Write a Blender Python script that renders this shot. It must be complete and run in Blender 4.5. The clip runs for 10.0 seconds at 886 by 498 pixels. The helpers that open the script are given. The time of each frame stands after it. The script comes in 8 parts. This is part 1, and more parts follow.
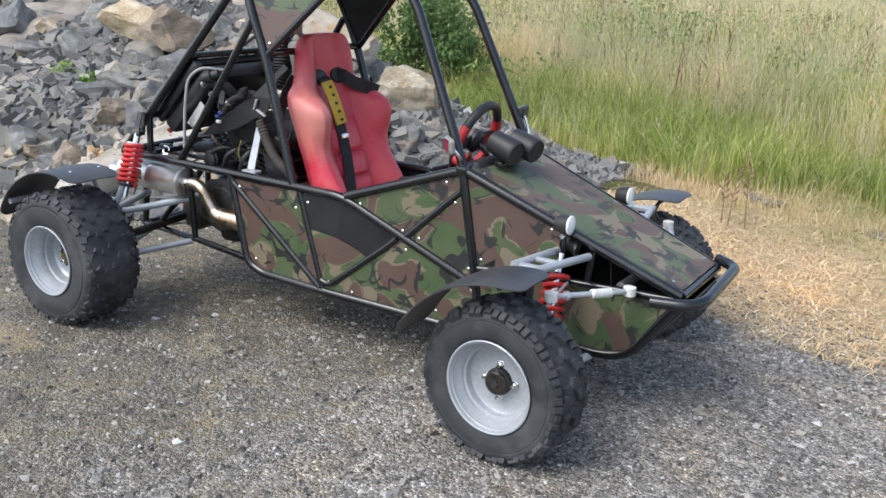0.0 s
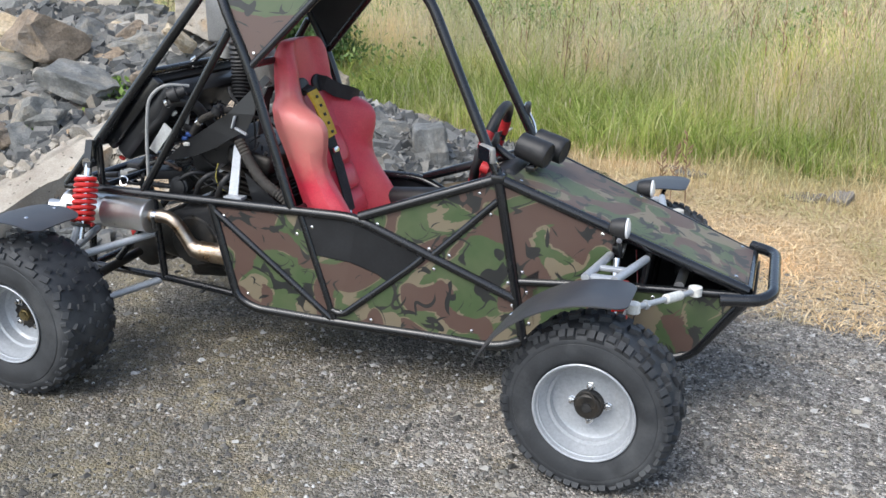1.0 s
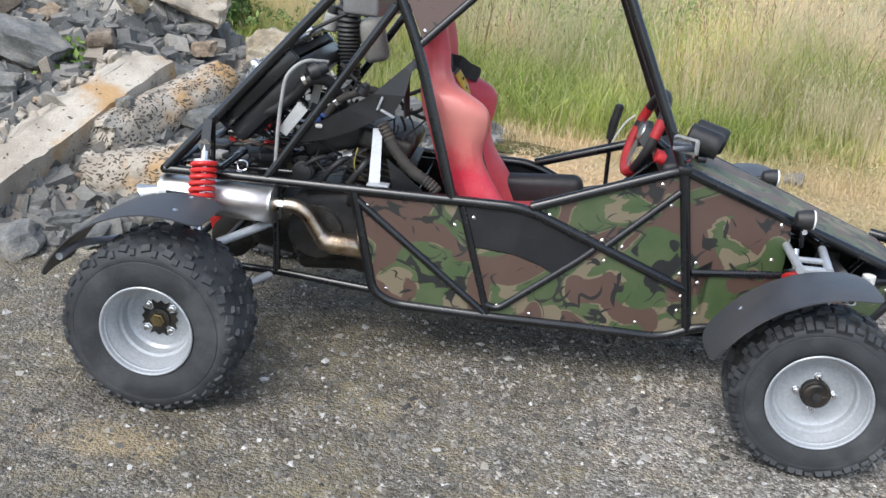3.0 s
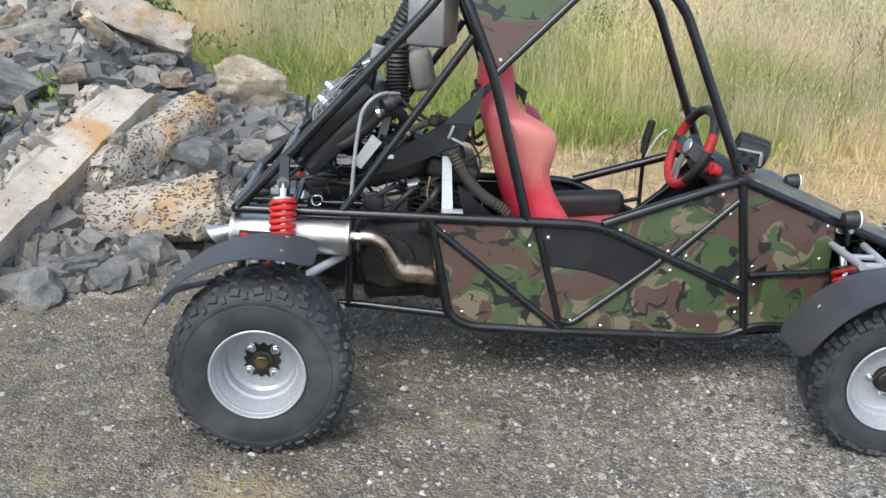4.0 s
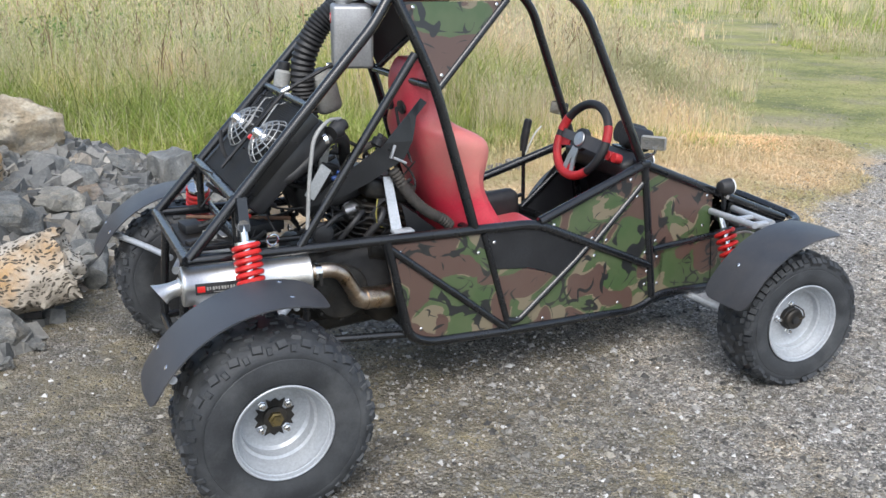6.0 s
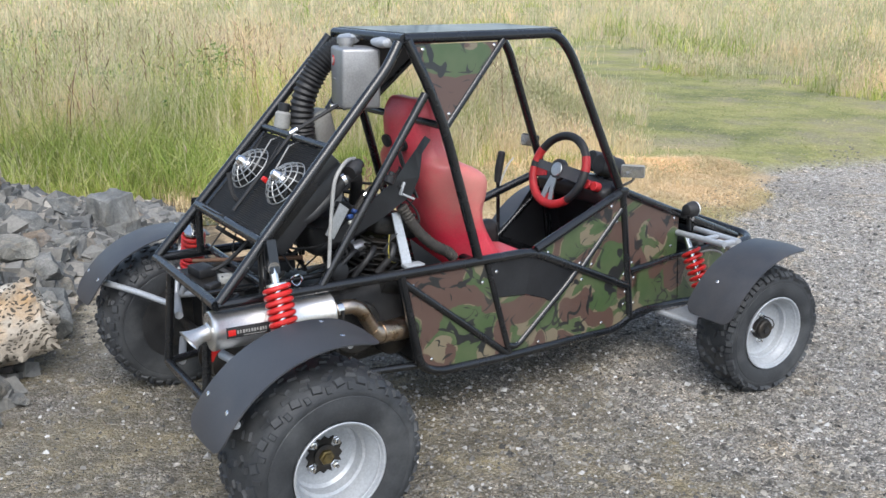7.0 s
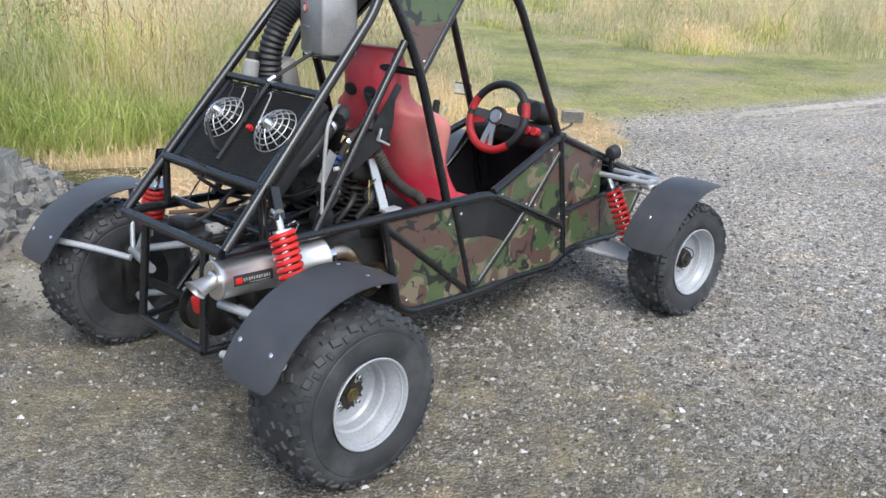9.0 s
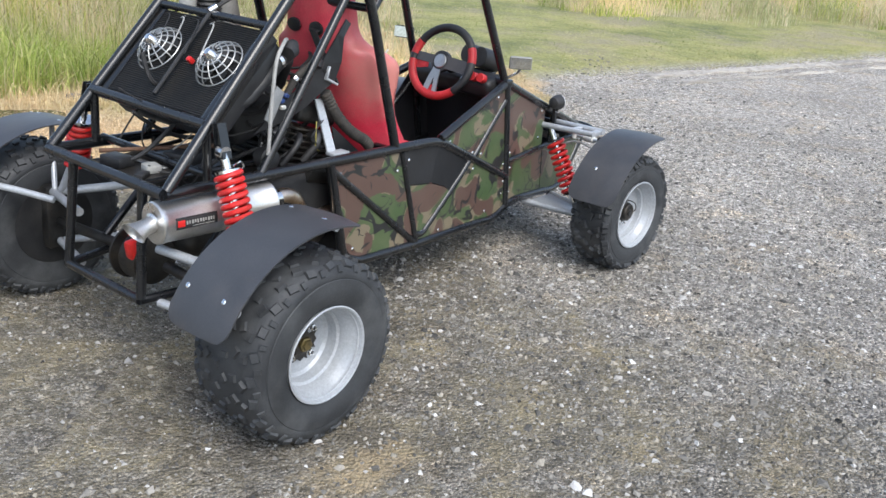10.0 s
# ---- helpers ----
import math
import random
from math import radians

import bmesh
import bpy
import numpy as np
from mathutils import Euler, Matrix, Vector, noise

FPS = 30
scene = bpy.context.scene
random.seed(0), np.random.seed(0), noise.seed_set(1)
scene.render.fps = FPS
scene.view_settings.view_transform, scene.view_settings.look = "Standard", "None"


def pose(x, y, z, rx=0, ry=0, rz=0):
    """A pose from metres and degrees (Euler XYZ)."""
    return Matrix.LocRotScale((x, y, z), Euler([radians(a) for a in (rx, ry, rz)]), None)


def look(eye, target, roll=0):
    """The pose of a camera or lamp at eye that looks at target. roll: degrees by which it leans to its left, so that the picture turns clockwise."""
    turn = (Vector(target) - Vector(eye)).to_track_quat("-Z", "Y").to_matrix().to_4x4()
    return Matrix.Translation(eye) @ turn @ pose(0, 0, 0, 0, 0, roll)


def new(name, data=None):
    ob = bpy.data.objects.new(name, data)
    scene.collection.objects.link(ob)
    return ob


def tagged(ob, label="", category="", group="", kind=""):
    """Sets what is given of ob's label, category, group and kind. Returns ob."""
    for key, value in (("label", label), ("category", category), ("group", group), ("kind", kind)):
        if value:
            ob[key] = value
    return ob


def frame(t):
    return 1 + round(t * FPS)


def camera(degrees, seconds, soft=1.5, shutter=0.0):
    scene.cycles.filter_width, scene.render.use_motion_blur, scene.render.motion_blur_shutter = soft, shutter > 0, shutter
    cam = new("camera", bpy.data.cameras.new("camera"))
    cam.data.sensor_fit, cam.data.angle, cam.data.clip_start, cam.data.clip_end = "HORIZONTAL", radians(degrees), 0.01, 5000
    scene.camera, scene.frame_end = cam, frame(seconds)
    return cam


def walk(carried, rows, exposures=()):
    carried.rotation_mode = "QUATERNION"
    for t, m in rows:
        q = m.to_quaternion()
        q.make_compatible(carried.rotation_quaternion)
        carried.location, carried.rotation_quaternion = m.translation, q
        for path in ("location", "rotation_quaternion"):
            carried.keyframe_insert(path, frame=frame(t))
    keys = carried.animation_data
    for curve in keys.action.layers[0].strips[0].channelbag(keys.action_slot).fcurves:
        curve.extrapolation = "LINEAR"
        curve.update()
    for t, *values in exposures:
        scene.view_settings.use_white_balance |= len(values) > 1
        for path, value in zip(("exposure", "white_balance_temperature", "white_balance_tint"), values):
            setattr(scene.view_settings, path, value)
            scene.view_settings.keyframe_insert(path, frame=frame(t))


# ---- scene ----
cam = camera(50.8, 10.0)

PATH = [
    (0, (3.01, -2.827, 1.384), (2.005, -1.2, 0.797), 2.3),
    (0.5, (2.66, -2.885, 1.382), (1.864, -1.155, 0.771), 0.4),
    (1, (2.28, -2.894, 1.412), (1.62, -1.111, 0.792), 0.0),
    (1.5, (1.936, -2.967, 1.382), (1.41, -1.131, 0.79), 2.2),
    (2, (1.6, -3.055, 1.402), (1.298, -1.192, 0.741), 3.6),
    (2.5, (1.262, -3.045, 1.412), (0.972, -1.2, 0.694), 1.4),
    (2.7, (1.176, -3.034, 1.401), (0.915, -1.178, 0.703), 2.4),
    (3.8, (0.488, -3.141, 1.428), (0.582, -1.249, 0.787), 4.9),
    (4, (0.369, -3.13, 1.432), (0.47, -1.236, 0.796), 3.2),
    (4.5, (0.136, -3.063, 1.452), (0.262, -1.162, 0.842), 1.8),
    (5, (-0.144, -3.085, 1.446), (0.254, -1.219, 0.846), 0.0),
    (5.5, (-0.351, -3.041, 1.445), (0.306, -1.242, 0.87), 2.5),
    (5.7, (-0.422, -2.979, 1.434), (0.296, -1.207, 0.848), 2.0),
    (6.8, (-0.914, -2.77, 1.475), (0.111, -1.155, 0.89), 0.4),
    (7, (-0.992, -2.75, 1.482), (0.07, -1.145, 0.935), 0.7),
    (7.5, (-1.104, -2.641, 1.484), (0.012, -1.065, 0.962), -0.5),
    (8, (-1.219, -2.531, 1.479), (-0.034, -1.035, 0.882), 0.7),
    (8.5, (-1.419, -2.478, 1.473), (-0.121, -1.095, 0.837), -0.1),
    (9, (-1.527, -2.484, 1.456), (-0.153, -1.171, 0.833), 2.3),
    (9.5, (-1.569, -2.455, 1.401), (-0.14, -1.225, 0.736), 5.8),
    (10, (-1.555, -2.303, 1.366), (-0.06, -1.168, 0.677), 5.1),
]
walk(cam, [(t, look(eye, target, roll)) for t, eye, target, roll in PATH], [(0, 0.90, 6250, 8), (5.5, 0.90, 6250, 8), (6.8, 0.92, 6250, 8), (7.0, 0.88, 6250, 8), (7.5, 0.62, 6250, 8), (8.5, 0.82, 6250, 8), (10, 1.0, 6250, 8)])

# ---- daylight: bright overcast ----
SUN_EL, SUN_AZ = radians(52), radians(205)
world = bpy.data.worlds.new("world")
scene.world = world
world.use_nodes = True
wn = world.node_tree.nodes
sky = wn.new("ShaderNodeTexSky")
sky.sky_type = "NISHITA"
sky.sun_disc = False
sky.sun_elevation, sky.sun_rotation = SUN_EL, SUN_AZ
sky.air_density, sky.dust_density, sky.ozone_density = 1.0, 2.5, 1.0
pale = wn.new("ShaderNodeHueSaturation")
pale.inputs["Saturation"].default_value = 0.8
world.node_tree.links.new(sky.outputs[0], pale.inputs["Color"])
world.node_tree.links.new(pale.outputs[0], wn["Background"].inputs["Color"])
wn["Background"].inputs["Strength"].default_value = 0.15
sun = new("sun", bpy.data.lights.new("sun", "SUN"))
sun.data.energy, sun.data.angle, sun.data.color = 1.2, radians(38), (1.0, 0.975, 0.94)
sun.matrix_world = look((0, 0, 0), (-math.sin(SUN_AZ) * math.cos(SUN_EL), -math.cos(SUN_AZ) * math.cos(SUN_EL), -math.sin(SUN_EL)))


# ---- materials ----
def nodes_of(name):
    m = bpy.data.materials.new(name)
    m.use_nodes = True
    nt = m.node_tree
    b = nt.nodes["Principled BSDF"]
    tc = nt.nodes.new("ShaderNodeTexCoord")
    return m, nt, b, tc


def put(nt, kind, **vals):
    n = nt.nodes.new(kind)
    for k, v in vals.items():
        n.inputs[k.replace("_", " ")].default_value = v
    return n


def noise_tex(nt, src, scale, detail=5.0, rough=0.55, dist=0.0):
    n = put(nt, "ShaderNodeTexNoise", Scale=scale, Detail=detail, Roughness=rough, Distortion=dist)
    nt.links.new(src, n.inputs["Vector"])
    return n


def ramp(nt, src, stops, mode="LINEAR"):
    r = nt.nodes.new("ShaderNodeValToRGB")
    r.color_ramp.interpolation = mode
    els = r.color_ramp.elements
    while len(els) < len(stops):
        els.new(0.5)
    for e, (p, c) in zip(els, stops):
        e.position = p
        e.color = (*c, 1) if len(c) == 3 else c
    nt.links.new(src, r.inputs["Fac"])
    return r


def mixc(nt, fac, a, b, mode="MIX"):
    m = nt.nodes.new("ShaderNodeMix")
    m.data_type = "RGBA"
    m.blend_type = mode
    for sock, v in ((m.inputs["Factor"], fac), (m.inputs["A"], a), (m.inputs["B"], b)):
        if isinstance(v, (int, float)):
            sock.default_value = v
        elif isinstance(v, tuple):
            sock.default_value = (*v, 1)
        else:
            nt.links.new(v, sock)
    return m.outputs["Result"]


def sums(nt, op, a, b):
    m = nt.nodes.new("ShaderNodeMath")
    m.operation = op
    for sock, v in zip(m.inputs, (a, b)):
        if isinstance(v, (int, float)):
            sock.default_value = v
        else:
            nt.links.new(v, sock)
    return m.outputs[0]


def bump(nt, b, height, strength, dist=0.01):
    n = put(nt, "ShaderNodeBump", Strength=strength, Distance=dist)
    nt.links.new(height, n.inputs["Height"])
    nt.links.new(n.outputs[0], b.inputs["Normal"])


def surf(name, c1, c2, rough=0.6, rough2=None, metal=0.0, scale=12.0, fine=120.0, bumps=0.1, dirt=None, dirt_amount=0.0, coat=0.0, randomly=0.0):
    """Two tones in blotches, fine grain, relief, and dirt in patches of its own."""
    m, nt, b, tc = nodes_of(name)
    big = noise_tex(nt, tc.outputs["Object"], scale)
    small = noise_tex(nt, tc.outputs["Object"], fine, 4.0, 0.7)
    f = ramp(nt, big.outputs["Fac"], [(0.35, (0, 0, 0)), (0.65, (1, 1, 1))])
    col = mixc(nt, f.outputs[0], c1, c2)
    g = ramp(nt, small.outputs["Fac"], [(0.3, (0.82, 0.82, 0.82)), (0.7, (1.12, 1.12, 1.12))])
    col = mixc(nt, 1.0, col, g.outputs[0], "MULTIPLY")
    if dirt:
        d = noise_tex(nt, tc.outputs["Object"], scale * 0.6, 8.0, 0.65)
        df = ramp(nt, d.outputs["Fac"], [(0.48, (0, 0, 0)), (0.72, (dirt_amount,) * 3)])
        col = mixc(nt, df.outputs[0], col, dirt)
    if randomly:
        oi = nt.nodes.new("ShaderNodeObjectInfo")
        v = put(nt, "ShaderNodeHueSaturation")
        nt.links.new(sums(nt, "ADD", sums(nt, "MULTIPLY", oi.outputs["Random"], randomly), 1 - randomly * 0.5), v.inputs["Value"])
        nt.links.new(col, v.inputs["Color"])
        col = v.outputs[0]
    nt.links.new(col, b.inputs["Base Color"])
    r2 = rough if rough2 is None else rough2
    rr = ramp(nt, big.outputs["Fac"], [(0.3, (rough,) * 3), (0.7, (r2,) * 3)])
    nt.links.new(rr.outputs[0], b.inputs["Roughness"])
    b.inputs["Metallic"].default_value = metal
    b.inputs["Coat Weight"].default_value = coat
    if bumps:
        bump(nt, b, small.outputs["Fac"], bumps, 0.004)
    return m


def camo_material(name="camouflage_paint", dust_sheen=0.12):
    """Four-colour brush-stroke pattern: sand ground, broad green and brown strokes, black flecks."""
    m, nt, b, tc = nodes_of(name)
    mp = nt.nodes.new("ShaderNodeMapping")
    mp.inputs["Rotation"].default_value = (radians(12), radians(24), radians(16))
    mp.inputs["Scale"].default_value = (1.62, 1.62, 1.55)
    mp.inputs["Location"].default_value = (0.35, 0.60, 0.22)
    nt.links.new(tc.outputs["Object"], mp.inputs["Vector"])

    def warped(amount, scale, shift, stretch):
        w = noise_tex(nt, mp.outputs[0], scale, 1.0, 0.5)
        add = nt.nodes.new("ShaderNodeVectorMath")
        add.operation = "MULTIPLY_ADD"
        add.inputs[1].default_value = (amount, amount, amount)
        nt.links.new(w.outputs["Color"], add.inputs[0])
        nt.links.new(mp.outputs[0], add.inputs[2])
        s = nt.nodes.new("ShaderNodeVectorMath")
        s.operation = "MULTIPLY_ADD"
        s.inputs[1].default_value = stretch
        s.inputs[2].default_value = shift
        nt.links.new(add.outputs[0], s.inputs[0])
        return s.outputs[0]

    streak = noise_tex(nt, warped(0.7, 2.4, (5.0, 2.0, 1.0), (1.0, 1.0, 5.0)), 9.0, 1.0, 0.5)
    dry = sums(nt, "MULTIPLY", sums(nt, "SUBTRACT", streak.outputs["Fac"], 0.5), 0.07)
    va0 = noise_tex(nt, warped(0.75, 2.3, (0, 0, 0), (0.85, 1.0, 1.45)), 3.8, 0.0, 0.4).outputs["Fac"]
    vb0 = noise_tex(nt, warped(0.80, 2.1, (3.7, 1.3, 8.1), (0.85, 1.0, 1.35)), 4.2, 0.0, 0.4).outputs["Fac"]
    vc = noise_tex(nt, warped(0.95, 2.6, (9.2, 4.4, 2.0), (0.8, 1.1, 1.5)), 4.6, 0.0, 0.4).outputs["Fac"]
    va, vb = sums(nt, "ADD", va0, dry), sums(nt, "ADD", vb0, dry)
    green, brown, sand, black = (0.050, 0.084, 0.029), (0.088, 0.050, 0.038), (0.175, 0.145, 0.094), (0.012, 0.013, 0.013)
    dim = noise_tex(nt, mp.outputs[0], 5.0, 3.0, 0.6)
    green_v = mixc(nt, ramp(nt, dim.outputs["Fac"], [(0.4, (0, 0, 0)), (0.65, (1, 1, 1))]).outputs[0], green, (0.074, 0.100, 0.042))
    f2 = ramp(nt, va, [(0.0, (0, 0, 0)), (0.605, (1, 1, 1))], "CONSTANT")
    col = mixc(nt, f2.outputs[0], green_v, sand)
    f1 = ramp(nt, vb, [(0.0, (0, 0, 0)), (0.548, (1, 1, 1))], "CONSTANT")
    col = mixc(nt, f1.outputs[0], col, brown)
    edge = ramp(nt, vb, [(0.0, (0, 0, 0)), (0.520, (1, 1, 1)), (0.548, (0, 0, 0))], "CONSTANT")
    some = ramp(nt, vc, [(0.0, (0, 0, 0)), (0.54, (1, 1, 1))], "CONSTANT")
    col = mixc(nt, sums(nt, "MULTIPLY", edge.outputs[0], some.outputs[0]), col, sand)
    # black flecks: thin curling strokes that swell and end
    press = noise_tex(nt, mp.outputs[0], 8.5, 1.0, 0.5)
    wide = sums(nt, "MULTIPLY", sums(nt, "MAXIMUM", sums(nt, "SUBTRACT", press.outputs["Fac"], 0.485), 0.0), 0.24)
    for val, mid, k in ((vc, 0.5, 1.0), (va0, 0.50, 0.9), (vb0, 0.455, 0.8)):
        line = sums(nt, "LESS_THAN", sums(nt, "ABSOLUTE", sums(nt, "SUBTRACT", sums(nt, "ADD", val, sums(nt, "MULTIPLY", dry, 0.3)), mid), 0.0), sums(nt, "MULTIPLY", wide, k))
        col = mixc(nt, line, col, black)
    weave = noise_tex(nt, tc.outputs["Object"], 420.0, 2.0)
    # patchy dust; above 0.3 the pale film also paints in sky sheen
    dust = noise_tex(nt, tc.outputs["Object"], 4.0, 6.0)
    df = ramp(nt, dust.outputs["Fac"], [(0.45 - 0.35 * (dust_sheen > 0.3), (0, 0, 0)), (0.8, (dust_sheen, dust_sheen, dust_sheen))])
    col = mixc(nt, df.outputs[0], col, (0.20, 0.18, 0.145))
    nt.links.new(col, b.inputs["Base Color"])
    b.inputs["Roughness"].default_value = 0.5 if dust_sheen < 0.3 else 0.62
    b.inputs["Coat Weight"].default_value = 0.6 if dust_sheen < 0.3 else 0.12
    b.inputs["Coat Roughness"].default_value = 0.38
    b.inputs["Specular IOR Level"].default_value = 0.45
    bump(nt, b, weave.outputs["Fac"], 0.12, 0.002)
    return m


M = {}
M["camo"] = camo_material()
# paler copy for the bonnet: dust plus sky sheen put into the colour
M["camo_dust_sheen"] = camo_material("dust_sheen_camouflage_paint", 0.33)
M["black"] = surf("black_gloss_paint", (0.007, 0.0078, 0.009), (0.011, 0.012, 0.014), 0.20, 0.32, scale=9, bumps=0.05, dirt=(0.06, 0.055, 0.05), dirt_amount=0.06, coat=0.3)
M["black_sheet"] = surf("black_sheet", (0.013, 0.0138, 0.0155), (0.021, 0.0222, 0.025), 0.28, 0.42, scale=7, bumps=0.05, dirt=(0.07, 0.065, 0.06), dirt_amount=0.07)
M["plastic"] = surf("black_plastic", (0.010, 0.0105, 0.012), (0.019, 0.0195, 0.021), 0.45, 0.6, scale=14, bumps=0.15, dirt=(0.10, 0.09, 0.08), dirt_amount=0.22)
M["fender"] = surf("mudguard_sheet", (0.034, 0.036, 0.041), (0.05, 0.052, 0.058), 0.36, 0.5, scale=6, fine=260, bumps=0.08, dirt=(0.14, 0.12, 0.10), dirt_amount=0.28)
M["roof"] = surf("glossy_roof_sheet", (0.05, 0.055, 0.06), (0.08, 0.085, 0.09), 0.30, 0.42, scale=5, fine=200, bumps=0.05, dirt=(0.14, 0.135, 0.13), dirt_amount=0.25, coat=0.3)
M["rubber"] = surf("tyre_rubber", (0.022, 0.024, 0.027), (0.043, 0.046, 0.050), 0.55, 0.75, scale=11, fine=160, bumps=0.25, dirt=(0.105, 0.108, 0.110), dirt_amount=0.6)
M["brass"] = surf("dull_brass", (0.22, 0.17, 0.07), (0.14, 0.11, 0.06), 0.4, 0.55, 0.8, scale=40, bumps=0.2)
M["silver"] = surf("silver_paint", (0.37, 0.39, 0.415), (0.45, 0.47, 0.495), 0.32, 0.42, 0.25, scale=6, bumps=0.04, dirt=(0.32, 0.32, 0.32), dirt_amount=0.18)
M["steel"] = surf("brushed_steel", (0.62, 0.61, 0.59), (0.74, 0.73, 0.71), 0.26, 0.38, 0.9, scale=6, fine=300, bumps=0.08)
M["alu"] = surf("aluminium_sheet", (0.42, 0.42, 0.42), (0.55, 0.55, 0.55), 0.32, 0.5, 0.9, scale=8, fine=200, bumps=0.08, dirt=(0.2, 0.19, 0.17), dirt_amount=0.25)
M["pipe"] = surf("heat_tinted_pipe", (0.42, 0.30, 0.19), (0.58, 0.50, 0.42), 0.24, 0.4, 1.0, scale=16, bumps=0.1, dirt=(0.16, 0.09, 0.05), dirt_amount=0.7)
M["red"] = surf("red_spring_paint", (0.62, 0.022, 0.02), (0.50, 0.016, 0.016), 0.3, 0.4, scale=16, bumps=0.04, dirt=(0.16, 0.05, 0.03), dirt_amount=0.3)
M["red_grip"] = surf("red_leather_grip", (0.48, 0.022, 0.025), (0.34, 0.016, 0.02), 0.5, 0.6, scale=20, bumps=0.3)
def scuffed_vinyl():
    """Red vinyl, bleached and scuffed pale on the shoulder of the outer bolster."""
    m = surf("faded_red_vinyl", (0.56, 0.030, 0.060), (0.66, 0.085, 0.105), 0.34, 0.48, scale=3.6, fine=240, bumps=0.1, dirt=(0.62, 0.22, 0.19), dirt_amount=0.55)
    nt = m.node_tree
    b, tc = nt.nodes["Principled BSDF"], nt.nodes["Texture Coordinate"]
    col = b.inputs["Base Color"].links[0].from_socket
    off = nt.nodes.new("ShaderNodeVectorMath")
    off.operation = "DISTANCE"
    off.inputs[1].default_value = (0.86, -0.21, 0.80)
    nt.links.new(tc.outputs["Object"], off.inputs[0])
    n = noise_tex(nt, tc.outputs["Object"], 11.0, 6.0, 0.65)
    d = sums(nt, "ADD", off.outputs["Value"], sums(nt, "MULTIPLY", sums(nt, "SUBTRACT", n.outputs["Fac"], 0.5), 0.22))
    f = ramp(nt, d, [(0.03, (0.6, 0.6, 0.6)), (0.14, (0, 0, 0))])
    col = mixc(nt, f.outputs[0], col, (0.60, 0.27, 0.21))
    # rubbed, greyed side of the shell behind the bolster
    rub = nt.nodes.new("ShaderNodeVectorMath")
    rub.operation = "DISTANCE"
    rub.inputs[1].default_value = (0.72, -0.22, 0.84)
    nt.links.new(tc.outputs["Object"], rub.inputs[0])
    n2 = noise_tex(nt, tc.outputs["Object"], 7.0, 7.0, 0.7)
    d2 = sums(nt, "ADD", rub.outputs["Value"], sums(nt, "MULTIPLY", sums(nt, "SUBTRACT", n2.outputs["Fac"], 0.5), 0.30))
    f2 = ramp(nt, d2, [(0.06, (0.62, 0.62, 0.62)), (0.20, (0, 0, 0))])
    nt.links.new(mixc(nt, f2.outputs[0], col, (0.42, 0.19, 0.16)), b.inputs["Base Color"])
    return m


M["seat"] = scuffed_vinyl()
M["webbing"] = surf("black_webbing", (0.012, 0.012, 0.013), (0.022, 0.022, 0.023), 0.75, scale=30, fine=500, bumps=0.4)
M["yellow"] = surf("yellow_pad", (0.55, 0.36, 0.03), (0.45, 0.28, 0.02), 0.6, scale=20, bumps=0.15)
M["mesh_wire"] = surf("zinc_wire", (0.36, 0.37, 0.37), (0.46, 0.46, 0.45), 0.4, 0.5, 0.8, scale=20, bumps=0.05)
M["tank"] = surf("dull_tank_aluminium", (0.32, 0.32, 0.325), (0.41, 0.41, 0.415), 0.40, 0.55, 0.75, scale=7, fine=180, bumps=0.12, dirt=(0.16, 0.15, 0.14), dirt_amount=0.3)
M["aged_plastic"] = surf("aged_grey_plastic", (0.24, 0.24, 0.23), (0.32, 0.32, 0.30), 0.45, 0.6, scale=9, bumps=0.1, dirt=(0.2, 0.18, 0.15), dirt_amount=0.5)
M["chrome"] = surf("chrome", (0.7, 0.7, 0.7), (0.78, 0.78, 0.78), 0.1, 0.2, 1.0, scale=14, bumps=0.03)
M["white"] = surf("white_plastic", (0.62, 0.62, 0.58), (0.72, 0.71, 0.66), 0.45, 0.6, scale=9, bumps=0.06, dirt=(0.32, 0.28, 0.2), dirt_amount=0.5)
M["rust"] = surf("rusty_iron", (0.10, 0.055, 0.035), (0.16, 0.09, 0.055), 0.7, 0.85, 0.3, scale=25, bumps=0.4)
M["iron"] = surf("oily_iron", (0.022, 0.022, 0.022), (0.05, 0.048, 0.045), 0.4, 0.6, 0.6, scale=18, bumps=0.25, dirt=(0.10, 0.075, 0.05), dirt_amount=0.5)
M["grey_hose"] = surf("grey_hose", (0.28, 0.28, 0.27), (0.34, 0.34, 0.33), 0.5, 0.6, scale=30, bumps=0.08)
M["wire_yellow"] = surf("yellow_wire", (0.34, 0.29, 0.06), (0.28, 0.24, 0.05), 0.5, scale=40, bumps=0)
M["wire_blue"] = surf("blue_wire", (0.02, 0.06, 0.22), (0.02, 0.05, 0.18), 0.5, scale=40, bumps=0)
M["mirror"] = surf("mirror_glass", (0.75, 0.77, 0.8), (0.75, 0.77, 0.8), 0.03, 0.04, 1.0, bumps=0)
M["lens"] = surf("lamp_lens", (0.80, 0.81, 0.81), (0.88, 0.88, 0.87), 0.15, 0.25, 0.0, scale=40, bumps=0.1, coat=0.5)
M["grime"] = surf("grimy_rubber", (0.022, 0.020, 0.018), (0.045, 0.040, 0.035), 0.7, 0.85, scale=30, bumps=0.4, dirt=(0.10, 0.085, 0.065), dirt_amount=0.5)
M["fin"] = surf("radiator_core", (0.014, 0.014, 0.014), (0.03, 0.029, 0.028), 0.55, 0.7, 0.3, scale=16, bumps=0.2, dirt=(0.10, 0.085, 0.065), dirt_amount=0.4)


